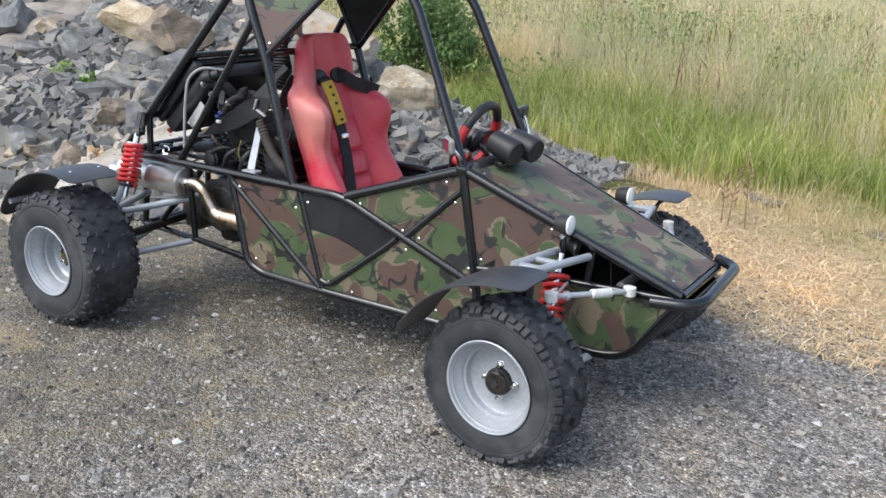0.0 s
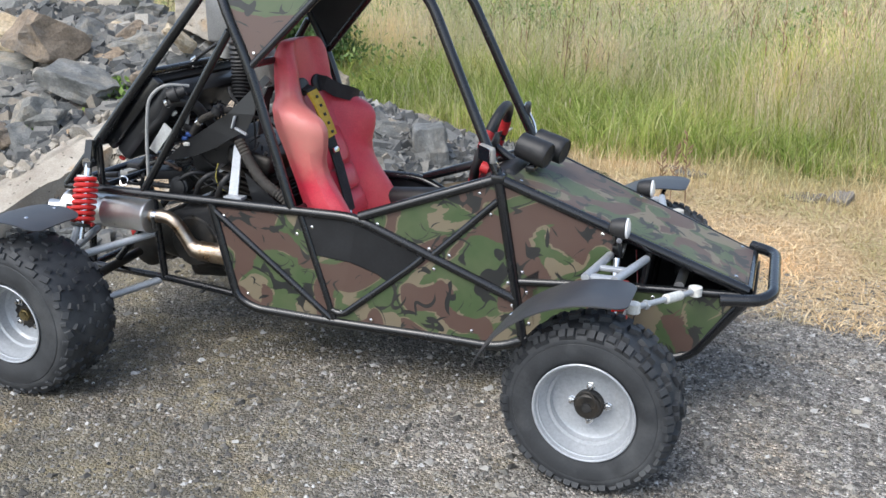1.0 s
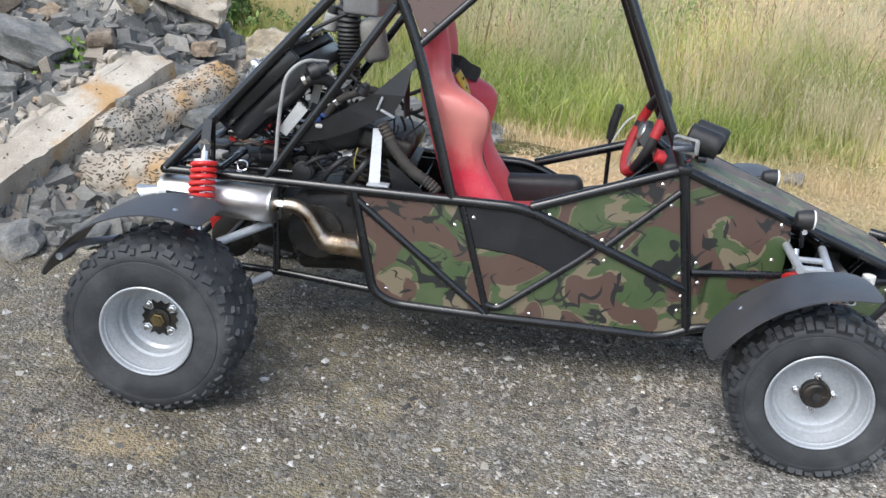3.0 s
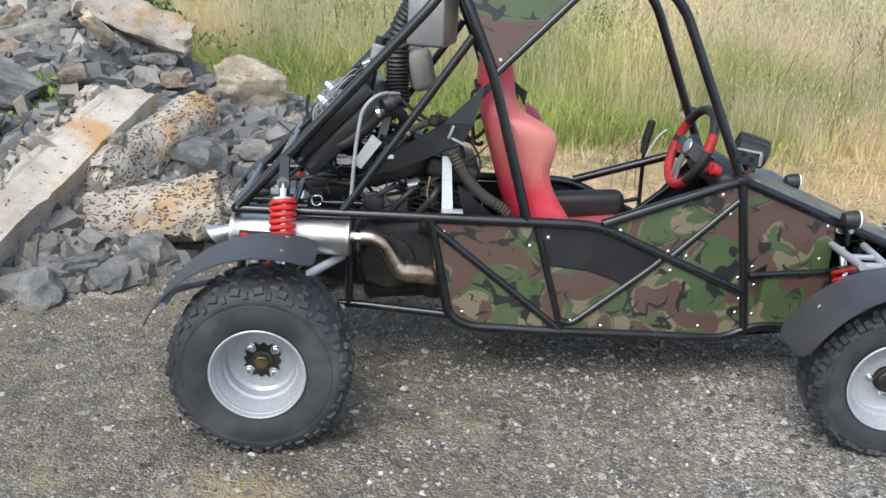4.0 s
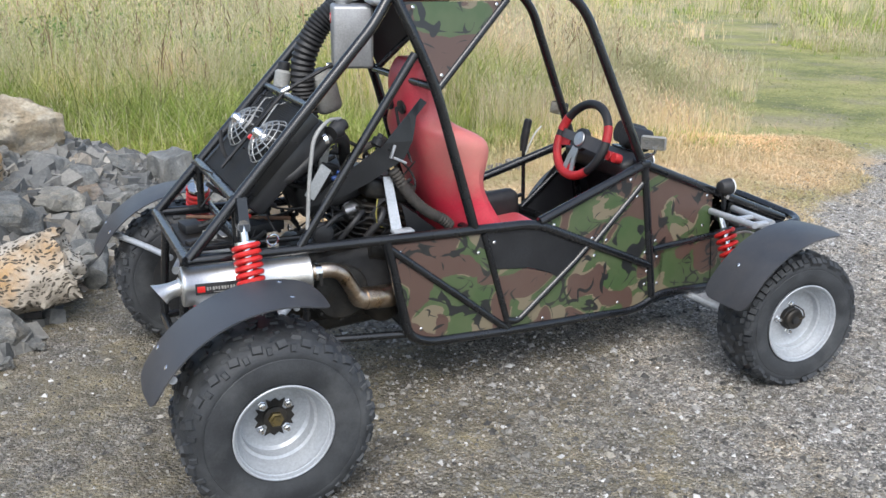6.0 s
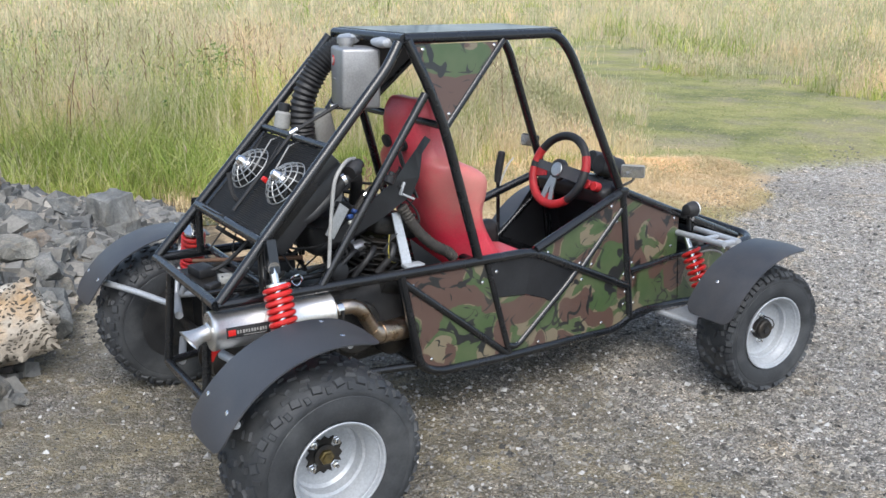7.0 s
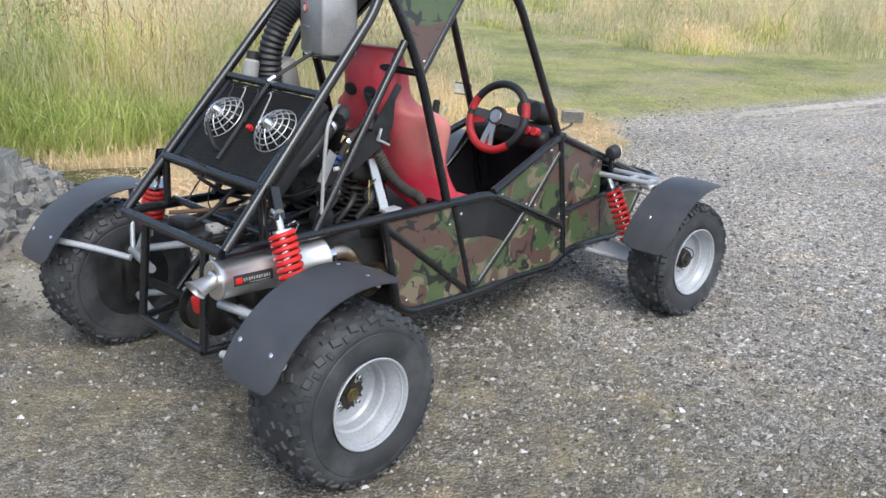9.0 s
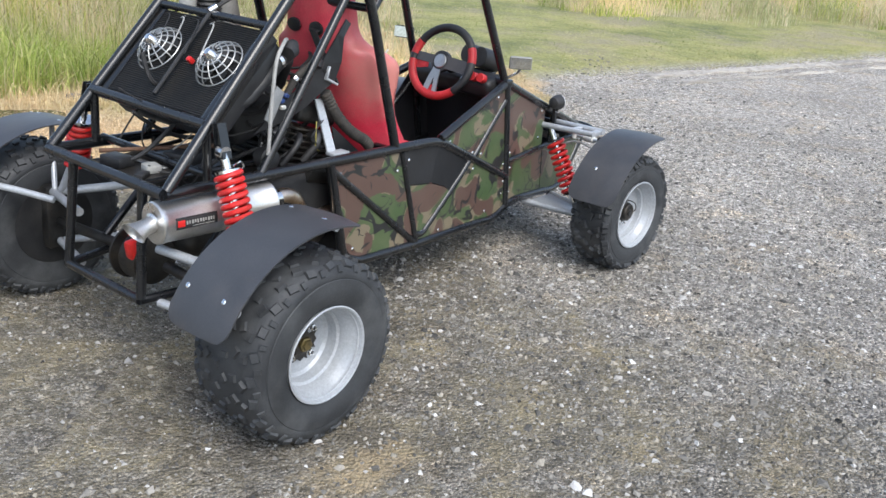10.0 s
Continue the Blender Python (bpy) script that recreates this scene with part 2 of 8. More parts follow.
# ---- mesh helpers ----
def part(name, geo, material, parent=None, label="", smooth=True):
    """One mesh object under a thing or a part, from a bmesh or a mesh."""
    if isinstance(geo, bmesh.types.BMesh):
        me = bpy.data.meshes.new(name)
        geo.to_mesh(me)
        geo.free()
    else:
        me = geo
    if material is not None and not me.materials:
        me.materials.append(material)
    if smooth:
        me.polygons.foreach_set("use_smooth", [True] * len(me.polygons))
        me.set_sharp_from_angle(angle=radians(38))
    ob = new(name, me)
    ob.parent = parent
    if label:
        ob["label"] = label
    return ob


def np_mesh(name, verts, tris):
    me = bpy.data.meshes.new(name)
    verts, tris = np.asarray(verts, np.float32), np.asarray(tris, np.int32)
    me.vertices.add(len(verts))
    me.vertices.foreach_set("co", verts.ravel())
    me.loops.add(tris.size)
    me.loops.foreach_set("vertex_index", tris.ravel())
    me.polygons.add(len(tris))
    me.polygons.foreach_set("loop_start", np.arange(0, tris.size, 3, dtype=np.int32))
    me.update(calc_edges=True)
    return me


def fillet(pts, r, n=5):
    """Round the inner corners of a line of points."""
    pts = [Vector(p) for p in pts]
    out = [pts[0]]
    for a, b, c in zip(pts, pts[1:], pts[2:]):
        da, dc = (a - b), (c - b)
        k = min(r, da.length * 0.48, dc.length * 0.48)
        p, q = b + da.normalized() * k, b + dc.normalized() * k
        out += [p.lerp(b, i / n).lerp(b.lerp(q, i / n), i / n) for i in range(n + 1)]
    return out + [pts[-1]]


def sweep(bm, pts, radius, seg=12, closed=False, caps=True):
    """A round tube along the points; radius may be a list, one for each point."""
    pts = [Vector(p) for p in pts]
    n = len(pts)
    rad = radius if isinstance(radius, (list, tuple)) else [radius] * n
    tang = []
    for i in range(n):
        a = pts[i - 1] if (i or closed) else pts[i]
        b = pts[(i + 1) % n] if (i < n - 1 or closed) else pts[i]
        tang.append((b - a).normalized())
    up = Vector((0, 0, 1)) if abs(tang[0].z) < 0.9 else Vector((1, 0, 0))
    side = tang[0].cross(up).normalized()
    rings = []
    for i in range(n):
        side = (side - tang[i] * side.dot(tang[i])).normalized()
        other = tang[i].cross(side)
        rings.append([bm.verts.new(pts[i] + (side * math.cos(2 * math.pi * k / seg) + other * math.sin(2 * math.pi * k / seg)) * rad[i]) for k in range(seg)])
    for i in range(n if closed else n - 1):
        a, b = rings[i], rings[(i + 1) % n]
        for k in range(seg):
            bm.faces.new((a[k], a[(k + 1) % seg], b[(k + 1) % seg], b[k]))
    if caps and not closed:
        bm.faces.new(rings[0][::-1])
        bm.faces.new(rings[-1])
    return bm


def tube(name, pts, r, material, parent, bend=0.0, label="", seg=12):
    return part(name, sweep(bmesh.new(), fillet(pts, bend) if bend else pts, r, seg), material, parent, label)


def lathe(bm, profile, seg=32, m=Matrix.Identity(4), close=True):
    """Turn a profile of (along, radius) round the x axis, then move it by m."""
    rings = []
    for a, r in profile:
        rings.append([bm.verts.new(m @ Vector((a, r * math.cos(2 * math.pi * k / seg), r * math.sin(2 * math.pi * k / seg)))) for k in range(seg)])
    for a, b in zip(rings, rings[1:]):
        for k in range(seg):
            bm.faces.new((a[k], a[(k + 1) % seg], b[(k + 1) % seg], b[k]))
    if close:
        bm.faces.new(rings[0][::-1])
        bm.faces.new(rings[-1])
    return bm


def box(bm, size, m=Matrix.Identity(4), bevel=0.0, seg=2):
    made = bmesh.ops.create_cube(bm, size=1.0, matrix=m @ Matrix.Diagonal((*size, 1)))["verts"]
    if bevel:
        edges = list({e for v in made for e in v.link_edges})
        bmesh.ops.bevel(bm, geom=edges, offset=bevel, segments=seg, affect="EDGES", profile=0.5)
    return bm


def axis_to(a, b):
    """A pose at a, its x axis towards b."""
    a, b = Vector(a), Vector(b)
    return Matrix.Translation(a) @ (b - a).to_track_quat("X", "Z").to_matrix().to_4x4()


def plate(name, pts, thick, material, parent, label="", bevel=0.0):
    """A sheet through the points, given thickness along its normal."""
    bm = bmesh.new()
    vs = [bm.verts.new(p) for p in pts]
    f = bm.faces.new(vs)
    bm.normal_update()
    n = f.normal.copy()
    tris = bmesh.ops.triangulate(bm, faces=[f])["faces"]
    ext = bmesh.ops.extrude_face_region(bm, geom=tris)
    for v in (g for g in ext["geom"] if isinstance(g, bmesh.types.BMVert)):
        v.co += n * thick
    bmesh.ops.recalc_face_normals(bm, faces=bm.faces)
    return part(name, bm, material, parent, label, smooth=False)


def spring(bm, a, b, r, wire, turns, n=14):
    a, b = Vector(a), Vector(b)
    m = axis_to(a, b)
    L = (b - a).length
    pts = []
    for i in range(int(turns * n) + 1):
        w = 2 * math.pi * i / n
        pts.append(m @ Vector((L * i / (turns * n), r * math.cos(w), r * math.sin(w))))
    return sweep(bm, pts, wire, 8)


# ---- the land ----
def kerb_y(x):
    """The straight edge of the yard, beyond which the grass begins."""
    return np.maximum(3.55 - 0.285 * x, 3.215 - 0.2125 * x)


def smooth_step(a, b, v):
    t = np.clip((v - a) / (b - a), 0, 1)
    return t * t * (3 - 2 * t)


def straw_edge(x):
    return 0.8 + 0.17 * (x - 2.6) ** 2


PILE_X = (-9, -6, -3, -2, -1.3, -0.8, -0.4, -0.15, 0.05, 0.45, 0.75)
PILE_H = (0.9, 1.0, 1.0, 0.95, 0.86, 0.52, 0.42, 0.33, 0.24, 0.07, 0.0)
PILE_FOOT = (0.6, 0.5, 0.4, 0.35, 0.35, 0.70, 1.12, 1.62, 1.85, 2.3, 2.6)
PILE_RIDGE = (2.6, 2.6, 2.6, 2.6, 2.55, 2.5, 2.45, 2.42, 2.45, 2.6, 2.8)


def pile_z(x, y):
    h, f, r = np.interp(x, PILE_X, PILE_H), np.interp(x, PILE_X, PILE_FOOT), np.interp(x, PILE_X, PILE_RIDGE)
    front = np.clip((y - f) / (r - f), 0, 1) ** 0.75
    back = np.clip((4.2 - y) / (4.2 - r), 0, 1) ** 0.8
    return h * np.minimum(front, back)


def ground_material():
    m, nt, b, tc = nodes_of("ground_cover")
    L = nt.links
    sep = nt.nodes.new("ShaderNodeSeparateXYZ")
    L.new(tc.outputs["Object"], sep.inputs[0])
    X, Y = sep.outputs["X"], sep.outputs["Y"]
    P = tc.outputs["Object"]
    wob = noise_tex(nt, P, 1.6, 6.0, 0.6)
    wobble = sums(nt, "MULTIPLY", sums(nt, "SUBTRACT", wob.outputs["Fac"], 0.5), 1.6)
    # gravel: stones of three sizes in grey and brown grit
    v1 = put(nt, "ShaderNodeTexVoronoi", Scale=96.0, Randomness=1.0)
    v2 = put(nt, "ShaderNodeTexVoronoi", Scale=240.0, Randomness=1.0)
    L.new(P, v1.inputs["Vector"])
    L.new(P, v2.inputs["Vector"])
    s1 = nt.nodes.new("ShaderNodeSeparateColor")
    L.new(v1.outputs["Color"], s1.inputs[0])
    s2 = nt.nodes.new("ShaderNodeSeparateColor")
    L.new(v2.outputs["Color"], s2.inputs[0])
    c1 = ramp(nt, s1.outputs[0], [(0.0, (0.075, 0.070, 0.063)), (0.35, (0.15, 0.142, 0.13)), (0.7, (0.235, 0.222, 0.203)), (0.94, (0.33, 0.318, 0.295)), (1.0, (0.46, 0.45, 0.43))])
    c2 = ramp(nt, s2.outputs[1], [(0.0, (0.065, 0.06, 0.053)), (0.5, (0.17, 0.158, 0.14)), (0.88, (0.29, 0.27, 0.245)), (1.0, (0.48, 0.46, 0.43))])
    pick = noise_tex(nt, P, 26.0, 4.0, 0.6)
    gravel = mixc(nt, ramp(nt, pick.outputs["Fac"], [(0.42, (0, 0, 0)), (0.58, (1, 1, 1))]).outputs[0], c2.outputs[0], c1.outputs[0])
    tone = noise_tex(nt, P, 0.9, 5.0, 0.6)
    hue = noise_tex(nt, P, 3.7, 6.0, 0.65)
    gravel = mixc(nt, 1.0, gravel, ramp(nt, hue.outputs["Fac"], [(0.35, (0.99, 0.99, 0.99)), (0.52, (1.01, 1.0, 0.98)), (0.68, (1.16, 1.05, 0.88))]).outputs[0], "MULTIPLY")
    gravel = mixc(nt, 1.0, gravel, ramp(nt, tone.outputs["Fac"], [(0.3, (0.80, 0.80, 0.80)), (0.7, (1.25, 1.25, 1.25))]).outputs[0], "MULTIPLY")
    pale = ramp(nt, sums(nt, "ADD", sums(nt, "MULTIPLY", X, 0.2), sums(nt, "MULTIPLY", tone.outputs["Fac"], 0.5)), [(0.35, (0.98, 0.98, 0.98)), (1.2, (1.78, 1.76, 1.76))])
    gravel = mixc(nt, 1.0, gravel, pale.outputs[0], "MULTIPLY")
    gap = put(nt, "ShaderNodeTexVoronoi", Scale=96.0, Randomness=1.0)
    gap.feature = "DISTANCE_TO_EDGE"
    L.new(P, gap.inputs["Vector"])
    gravel = mixc(nt, 1.0, gravel, ramp(nt, gap.outputs["Distance"], [(0.0, (0.62, 0.60, 0.57)), (0.09, (1.22, 1.22, 1.22))]).outputs[0], "MULTIPLY")
    mott = noise_tex(nt, P, 23.0, 8.0, 0.80)
    gravel = mixc(nt, 1.0, gravel, ramp(nt, mott.outputs["Fac"], [(0.33, (0.28, 0.275, 0.265)), (0.5, (1.0, 1.0, 1.0)), (0.65, (2.0, 2.0, 2.0))]).outputs[0], "MULTIPLY")
    # damp brown, mossy silt towards the rubble
    brown_n = noise_tex(nt, P, 2.3, 8.0, 0.65)
    lim = sums(nt, "ADD", sums(nt, "MULTIPLY", X, -0.17), 0.33)
    bm_ = sums(nt, "ADD", sums(nt, "SUBTRACT", brown_n.outputs["Fac"], 0.55), sums(nt, "MINIMUM", sums(nt, "MAXIMUM", lim, -0.12), 0.22))
    bf = ramp(nt, bm_, [(0.0, (0, 0, 0)), (0.20, (0.9, 0.9, 0.9))])
    silt_n = noise_tex(nt, P, 6.0, 9.0, 0.72)
    silt = ramp(nt, silt_n.outputs["Fac"], [(0.3, (0.080, 0.070, 0.046)), (0.47, (0.185, 0.160, 0.108)), (0.62, (0.33, 0.275, 0.155)), (0.72, (0.52, 0.41, 0.19))])
    gravel = mixc(nt, bf.outputs[0], gravel, mixc(nt, 0.30, silt.outputs[0], gravel))
    # spilt ochre sand by the rear wheel, damp dark soil round it, chassis shade as colour, pale grit along the rubble's
    # foot
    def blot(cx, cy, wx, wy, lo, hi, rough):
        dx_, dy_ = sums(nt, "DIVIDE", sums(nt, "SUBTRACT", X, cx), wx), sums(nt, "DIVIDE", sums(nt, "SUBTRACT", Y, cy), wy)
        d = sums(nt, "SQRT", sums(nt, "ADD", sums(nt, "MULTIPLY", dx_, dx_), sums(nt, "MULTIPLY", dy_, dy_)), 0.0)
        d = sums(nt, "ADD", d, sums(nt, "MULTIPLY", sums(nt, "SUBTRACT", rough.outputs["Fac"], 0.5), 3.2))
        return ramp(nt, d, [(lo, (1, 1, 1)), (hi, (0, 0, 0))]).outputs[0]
    fine_n = noise_tex(nt, P, 9.0, 9.0, 0.75)
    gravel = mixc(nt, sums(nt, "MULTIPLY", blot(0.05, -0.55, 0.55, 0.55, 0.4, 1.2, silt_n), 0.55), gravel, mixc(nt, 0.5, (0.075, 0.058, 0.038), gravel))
    # shade beneath the sill, painted into the gravel colour together with dark brown soil
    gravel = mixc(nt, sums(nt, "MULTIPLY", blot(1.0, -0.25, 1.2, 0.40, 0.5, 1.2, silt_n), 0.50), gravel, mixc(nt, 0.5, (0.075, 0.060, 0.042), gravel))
    gravel = mixc(nt, sums(nt, "MULTIPLY", blot(-0.05, -0.95, 0.24, 0.10, 0.3, 1.1, fine_n), 0.65), gravel, (0.44, 0.34, 0.20))
    gravel = mixc(nt, sums(nt, "MULTIPLY", blot(-0.05, 1.25, 0.17, 0.55, 0.5, 1.2, fine_n), 0.85), gravel, (0.47, 0.425, 0.34))
    gravel = mixc(nt, sums(nt, "MULTIPLY", blot(-0.80, 0.40, 0.16, 0.06, 0.4, 1.1, fine_n), 0.8), gravel, (0.50, 0.46, 0.36))
    # straw and bare earth between yard and grass
    dx = sums(nt, "SUBTRACT", X, 2.6)
    edge = sums(nt, "ADD", sums(nt, "MULTIPLY", sums(nt, "MULTIPLY", dx, dx), 0.17), 0.8)
    sd = sums(nt, "ADD", sums(nt, "SUBTRACT", Y, edge), wobble)
    sf = ramp(nt, sd, [(0.0, (0, 0, 0)), (0.35, (1, 1, 1))])
    st_map = nt.nodes.new("ShaderNodeMapping")
    st_map.inputs["Scale"].default_value = (1.0, 3.0, 1.0)
    L.new(P, st_map.inputs["Vector"])
    st = noise_tex(nt, st_map.outputs[0], 22.0, 8.0, 0.75)
    straw = ramp(nt, st.outputs["Fac"], [(0.3, (0.22, 0.155, 0.095)), (0.48, (0.56, 0.41, 0.245)), (0.68, (0.82, 0.66, 0.44))])
    mud = ramp(nt, silt_n.outputs["Fac"], [(0.3, (0.09, 0.07, 0.045)), (0.7, (0.24, 0.185, 0.12))])
    left = ramp(nt, sums(nt, "ADD", X, wobble), [(0.9, (1, 1, 1)), (1.0, (0, 0, 0))])
    straw = mixc(nt, left.outputs[0], straw.outputs[0], mud.outputs[0])
    col = mixc(nt, sf.outputs[0], gravel, straw)
    # turf: short grass, and the soil under the tall grass
    gd = sums(nt, "MINIMUM", sums(nt, "SUBTRACT", sums(nt, "ADD", Y, sums(nt, "MULTIPLY", X, 0.285)), 3.60), sums(nt, "SUBTRACT", sums(nt, "ADD", Y, sums(nt, "MULTIPLY", X, 0.2125)), 3.265))
    gd = sums(nt, "ADD", gd, sums(nt, "MULTIPLY", wobble, 0.3))
    gf = ramp(nt, gd, [(0.0, (0, 0, 0)), (0.3, (1, 1, 1))])
    t_n = noise_tex(nt, P, 0.42, 12.0, 0.74)
    turf = ramp(nt, t_n.outputs["Fac"], [(0.36, (0.17, 0.19, 0.09)), (0.44, (0.27, 0.285, 0.11)), (0.52, (0.39, 0.375, 0.15)), (0.60, (0.46, 0.40, 0.20)), (0.68, (0.48, 0.40, 0.27))])
    t_f = noise_tex(nt, P, 30.0, 5.0, 0.8)
    bare_n = noise_tex(nt, P, 0.8, 7.0, 0.65)
    turf_c = mixc(nt, ramp(nt, bare_n.outputs["Fac"], [(0.48, (0, 0, 0)), (0.62, (0.8, 0.8, 0.8))]).outputs[0], turf.outputs[0], (0.36, 0.32, 0.22))
    turf = mixc(nt, 1.0, turf_c, ramp(nt, t_f.outputs["Fac"], [(0.3, (0.6, 0.6, 0.6)), (0.7, (1.35, 1.35, 1.3))]).outputs[0], "MULTIPLY")
    col = mixc(nt, gf.outputs[0], col, turf)
    # far hay field
    ln = nt.nodes.new("ShaderNodeVectorMath")
    ln.operation = "LENGTH"
    L.new(P, ln.inputs[0])
    ff = ramp(nt, sums(nt, "DIVIDE", ln.outputs["Value"], 400.0), [(0.30, (0, 0, 0)), (0.34, (1, 1, 1))])
    far_n = noise_tex(nt, P, 0.02, 4.0, 0.6)
    hay = ramp(nt, far_n.outputs["Fac"], [(0.4, (0.36, 0.37, 0.17)), (0.6, (0.44, 0.42, 0.22))])
    col = mixc(nt, ff.outputs[0], col, hay.outputs[0])
    L.new(col, b.inputs["Base Color"])
    b.inputs["Roughness"].default_value = 0.88
    b.inputs["Specular IOR Level"].default_value = 0.3
    hgt = sums(nt, "ADD", sums(nt, "MULTIPLY", v1.outputs["Distance"], -1.0), sums(nt, "MULTIPLY", v2.outputs["Distance"], -0.4))
    hgt = sums(nt, "ADD", hgt, sums(nt, "MULTIPLY", pick.outputs["Fac"], 0.9))
    bump(nt, b, hgt, 0.9, 0.016)
    return m


def ticks(lo, hi, step):
    near = list(np.arange(lo, hi + 1e-6, step))
    out, d = [], step
    left, right = lo, hi
    while right < 420:
        d *= 1.35
        left, right = left - d, right + d
        near = [left] + near + [right]
    return np.array(near)


gx, gy = ticks(-6, 12, 0.15), ticks(-4, 10, 0.15)
GX, GY = np.meshgrid(gx, gy, indexing="ij")
rng = np.random.default_rng(7)


def ground_z(x, y):
    """Flat yard, a slight bank under the grass, a far rise."""
    x, y = np.asarray(x, float), np.asarray(y, float)
    d = y - kerb_y(x)
    bank = 0.05 * smooth_step(0.0, 0.5, d) + 0.03 * smooth_step(0.0, 0.7, y - straw_edge(x)) * (1 - smooth_step(4.0, 6.0, x))
    lump = 0.012 * (np.sin(x * 2.3 + 1.1 * np.sin(y * 1.7)) + np.sin(y * 3.1 + x)) * smooth_step(0.2, 0.9, y - straw_edge(x))
    r = np.hypot(x, y)
    return bank + lump + np.maximum(0, r - 130) * 0.016


GZ = ground_z(GX, GY)
n0, n1 = GX.shape
idx = np.arange(n0 * n1).reshape(n0, n1)
q = np.stack([idx[:-1, :-1], idx[1:, :-1], idx[1:, 1:], idx[:-1, 1:]], -1).reshape(-1, 4)
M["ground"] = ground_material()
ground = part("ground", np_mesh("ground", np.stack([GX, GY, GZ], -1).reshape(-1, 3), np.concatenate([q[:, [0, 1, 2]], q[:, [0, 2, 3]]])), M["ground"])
tagged(ground, "grey compacted gravel yard running into straw and grass", kind="structure")


def island_material(name, stops, rough=0.7, fine=60.0):
    """A colour for each loose piece from its random number, with grain."""
    m, nt, b, tc = nodes_of(name)
    geo = nt.nodes.new("ShaderNodeNewGeometry")
    c = ramp(nt, geo.outputs["Random Per Island"], stops)
    col = c.outputs[0]
    n = noise_tex(nt, tc.outputs["Object"], fine, 4.0, 0.65)
    g = ramp(nt, n.outputs["Fac"], [(0.3, (0.8, 0.8, 0.8)), (0.7, (1.18, 1.18, 1.18))])
    col = mixc(nt, 1.0, col, g.outputs[0], "MULTIPLY")
    nt.links.new(col, b.inputs["Base Color"])
    b.inputs["Roughness"].default_value = rough
    b.inputs["Specular IOR Level"].default_value = 0.3
    return m


# ---- loose grit and pebbles on the yard ----
def pebbles(name, n, region, size_lo, size_hi, material, label, seed, zfun=None, flat=0.55):
    r = np.random.default_rng(seed)
    x0, x1, y0, y1 = region
    x, y = r.uniform(x0, x1, n), r.uniform(y0, y1, n)
    keep = (y < straw_edge(x) + 0.5) & (r.random(n) < (0.30 + 0.70 * smooth_step(-0.6, 1.3, x)) * (1 - 0.45 * smooth_step(2.5, 4.5, x)))
    x, y = x[keep], y[keep]
    n = len(x)
    s = size_lo + (size_hi - size_lo) * r.power(0.45, n)
    base = np.array([(1, 0, -0.5), (0, 1, -0.5), (-1, 0, -0.5), (0, -1, -0.5), (0.35, 0.2, 1), (-0.35, -0.2, 1)], float)
    v = base[None] + r.normal(0, 0.26, (n, 6, 3))
    v[:, :, 2] *= flat
    v *= s[:, None, None] * 0.5
    a = r.uniform(0, 6.28, n)
    c, sn = np.cos(a)[:, None], np.sin(a)[:, None]
    vx, vy = v[:, :, 0] * c - v[:, :, 1] * sn, v[:, :, 0] * sn + v[:, :, 1] * c
    z = (zfun or ground_z)(x, y)
    V = np.stack([vx + x[:, None], vy + y[:, None], v[:, :, 2] + (z + s * 0.10)[:, None]], -1)
    t = np.array([(0, 1, 4), (1, 2, 5), (1, 5, 4), (2, 3, 5), (3, 0, 4), (3, 4, 5)])
    T = (np.arange(n)[:, None, None] * 6 + t[None]).reshape(-1, 3)
    me = np_mesh(name, V.reshape(-1, 3), T)
    me.shade_flat()
    return tagged(part(name, me, material, smooth=False), label, "gravel", kind="stuff")


GRIT = [(0.0, (0.055, 0.053, 0.050)), (0.35, (0.155, 0.147, 0.132)), (0.65, (0.255, 0.242, 0.216)), (0.82, (0.33, 0.30, 0.245)), (0.93, (0.36, 0.35, 0.33)), (1.0, (0.56, 0.55, 0.53))]
M["grit"] = island_material("grit", GRIT, 0.85)
pebbles("gravel", 105000, (-2.6, 5.2, -2.2, 2.0), 0.005, 0.019, M["grit"], "loose grey and brown grit on the yard", 3)
pebbles("gravel", 15000, (-2.6, 7.0, -2.2, 2.4), 0.010, 0.036, M["grit"], "scattered larger stones on the yard", 4, flat=0.4)


# ---- rubble pile ----
def rock_mesh(seed, squash=(1, 1, 1), cuts=9, fine=4, soft=0.0):
    """A broken stone: a rough block flattened along chance cleavage planes."""
    r = random.Random(seed)
    bm = bmesh.new()
    bmesh.ops.create_icosphere(bm, subdivisions=fine, radius=0.72 - 0.2 * soft)
    planes = []
    for ax in ((1, 0, 0), (0, 1, 0), (0, 0, 1)):
        for s in (-1, 1):
            d = Vector(ax) * s + Vector((r.uniform(-0.3, 0.3), r.uniform(-0.3, 0.3), r.uniform(-0.3, 0.3)))
            planes.append((d.normalized(), r.uniform(0.40, 0.50)))
    for _ in range(cuts):
        planes.append((Vector((r.gauss(0, 1), r.gauss(0, 1), r.gauss(0, 1))).normalized(), r.uniform(0.40, 0.56)))
    o = Vector((seed * 1.7, 0, 0))
    for v in bm.verts:
        p = v.co.copy()
        for _ in range(3):
            for d, dist in planes:
                over = p.dot(d) - dist
                if over > 0:
                    p -= d * over * (1 - soft)
        n = p.normalized()
        ledge = math.floor(noise.noise(p * 2.6 + o) * 4 + noise.noise(p * 7 + o)) * 0.022
        p += n * (ledge + noise.noise(p * 6 + o) * 0.022 + noise.noise(p * 15 + o) * 0.012)
        v.co = Vector((p.x * squash[0], p.y * squash[1], p.z * squash[2]))
    me = bpy.data.meshes.new("rock")
    bm.to_mesh(me)
    bm.free()
    return me


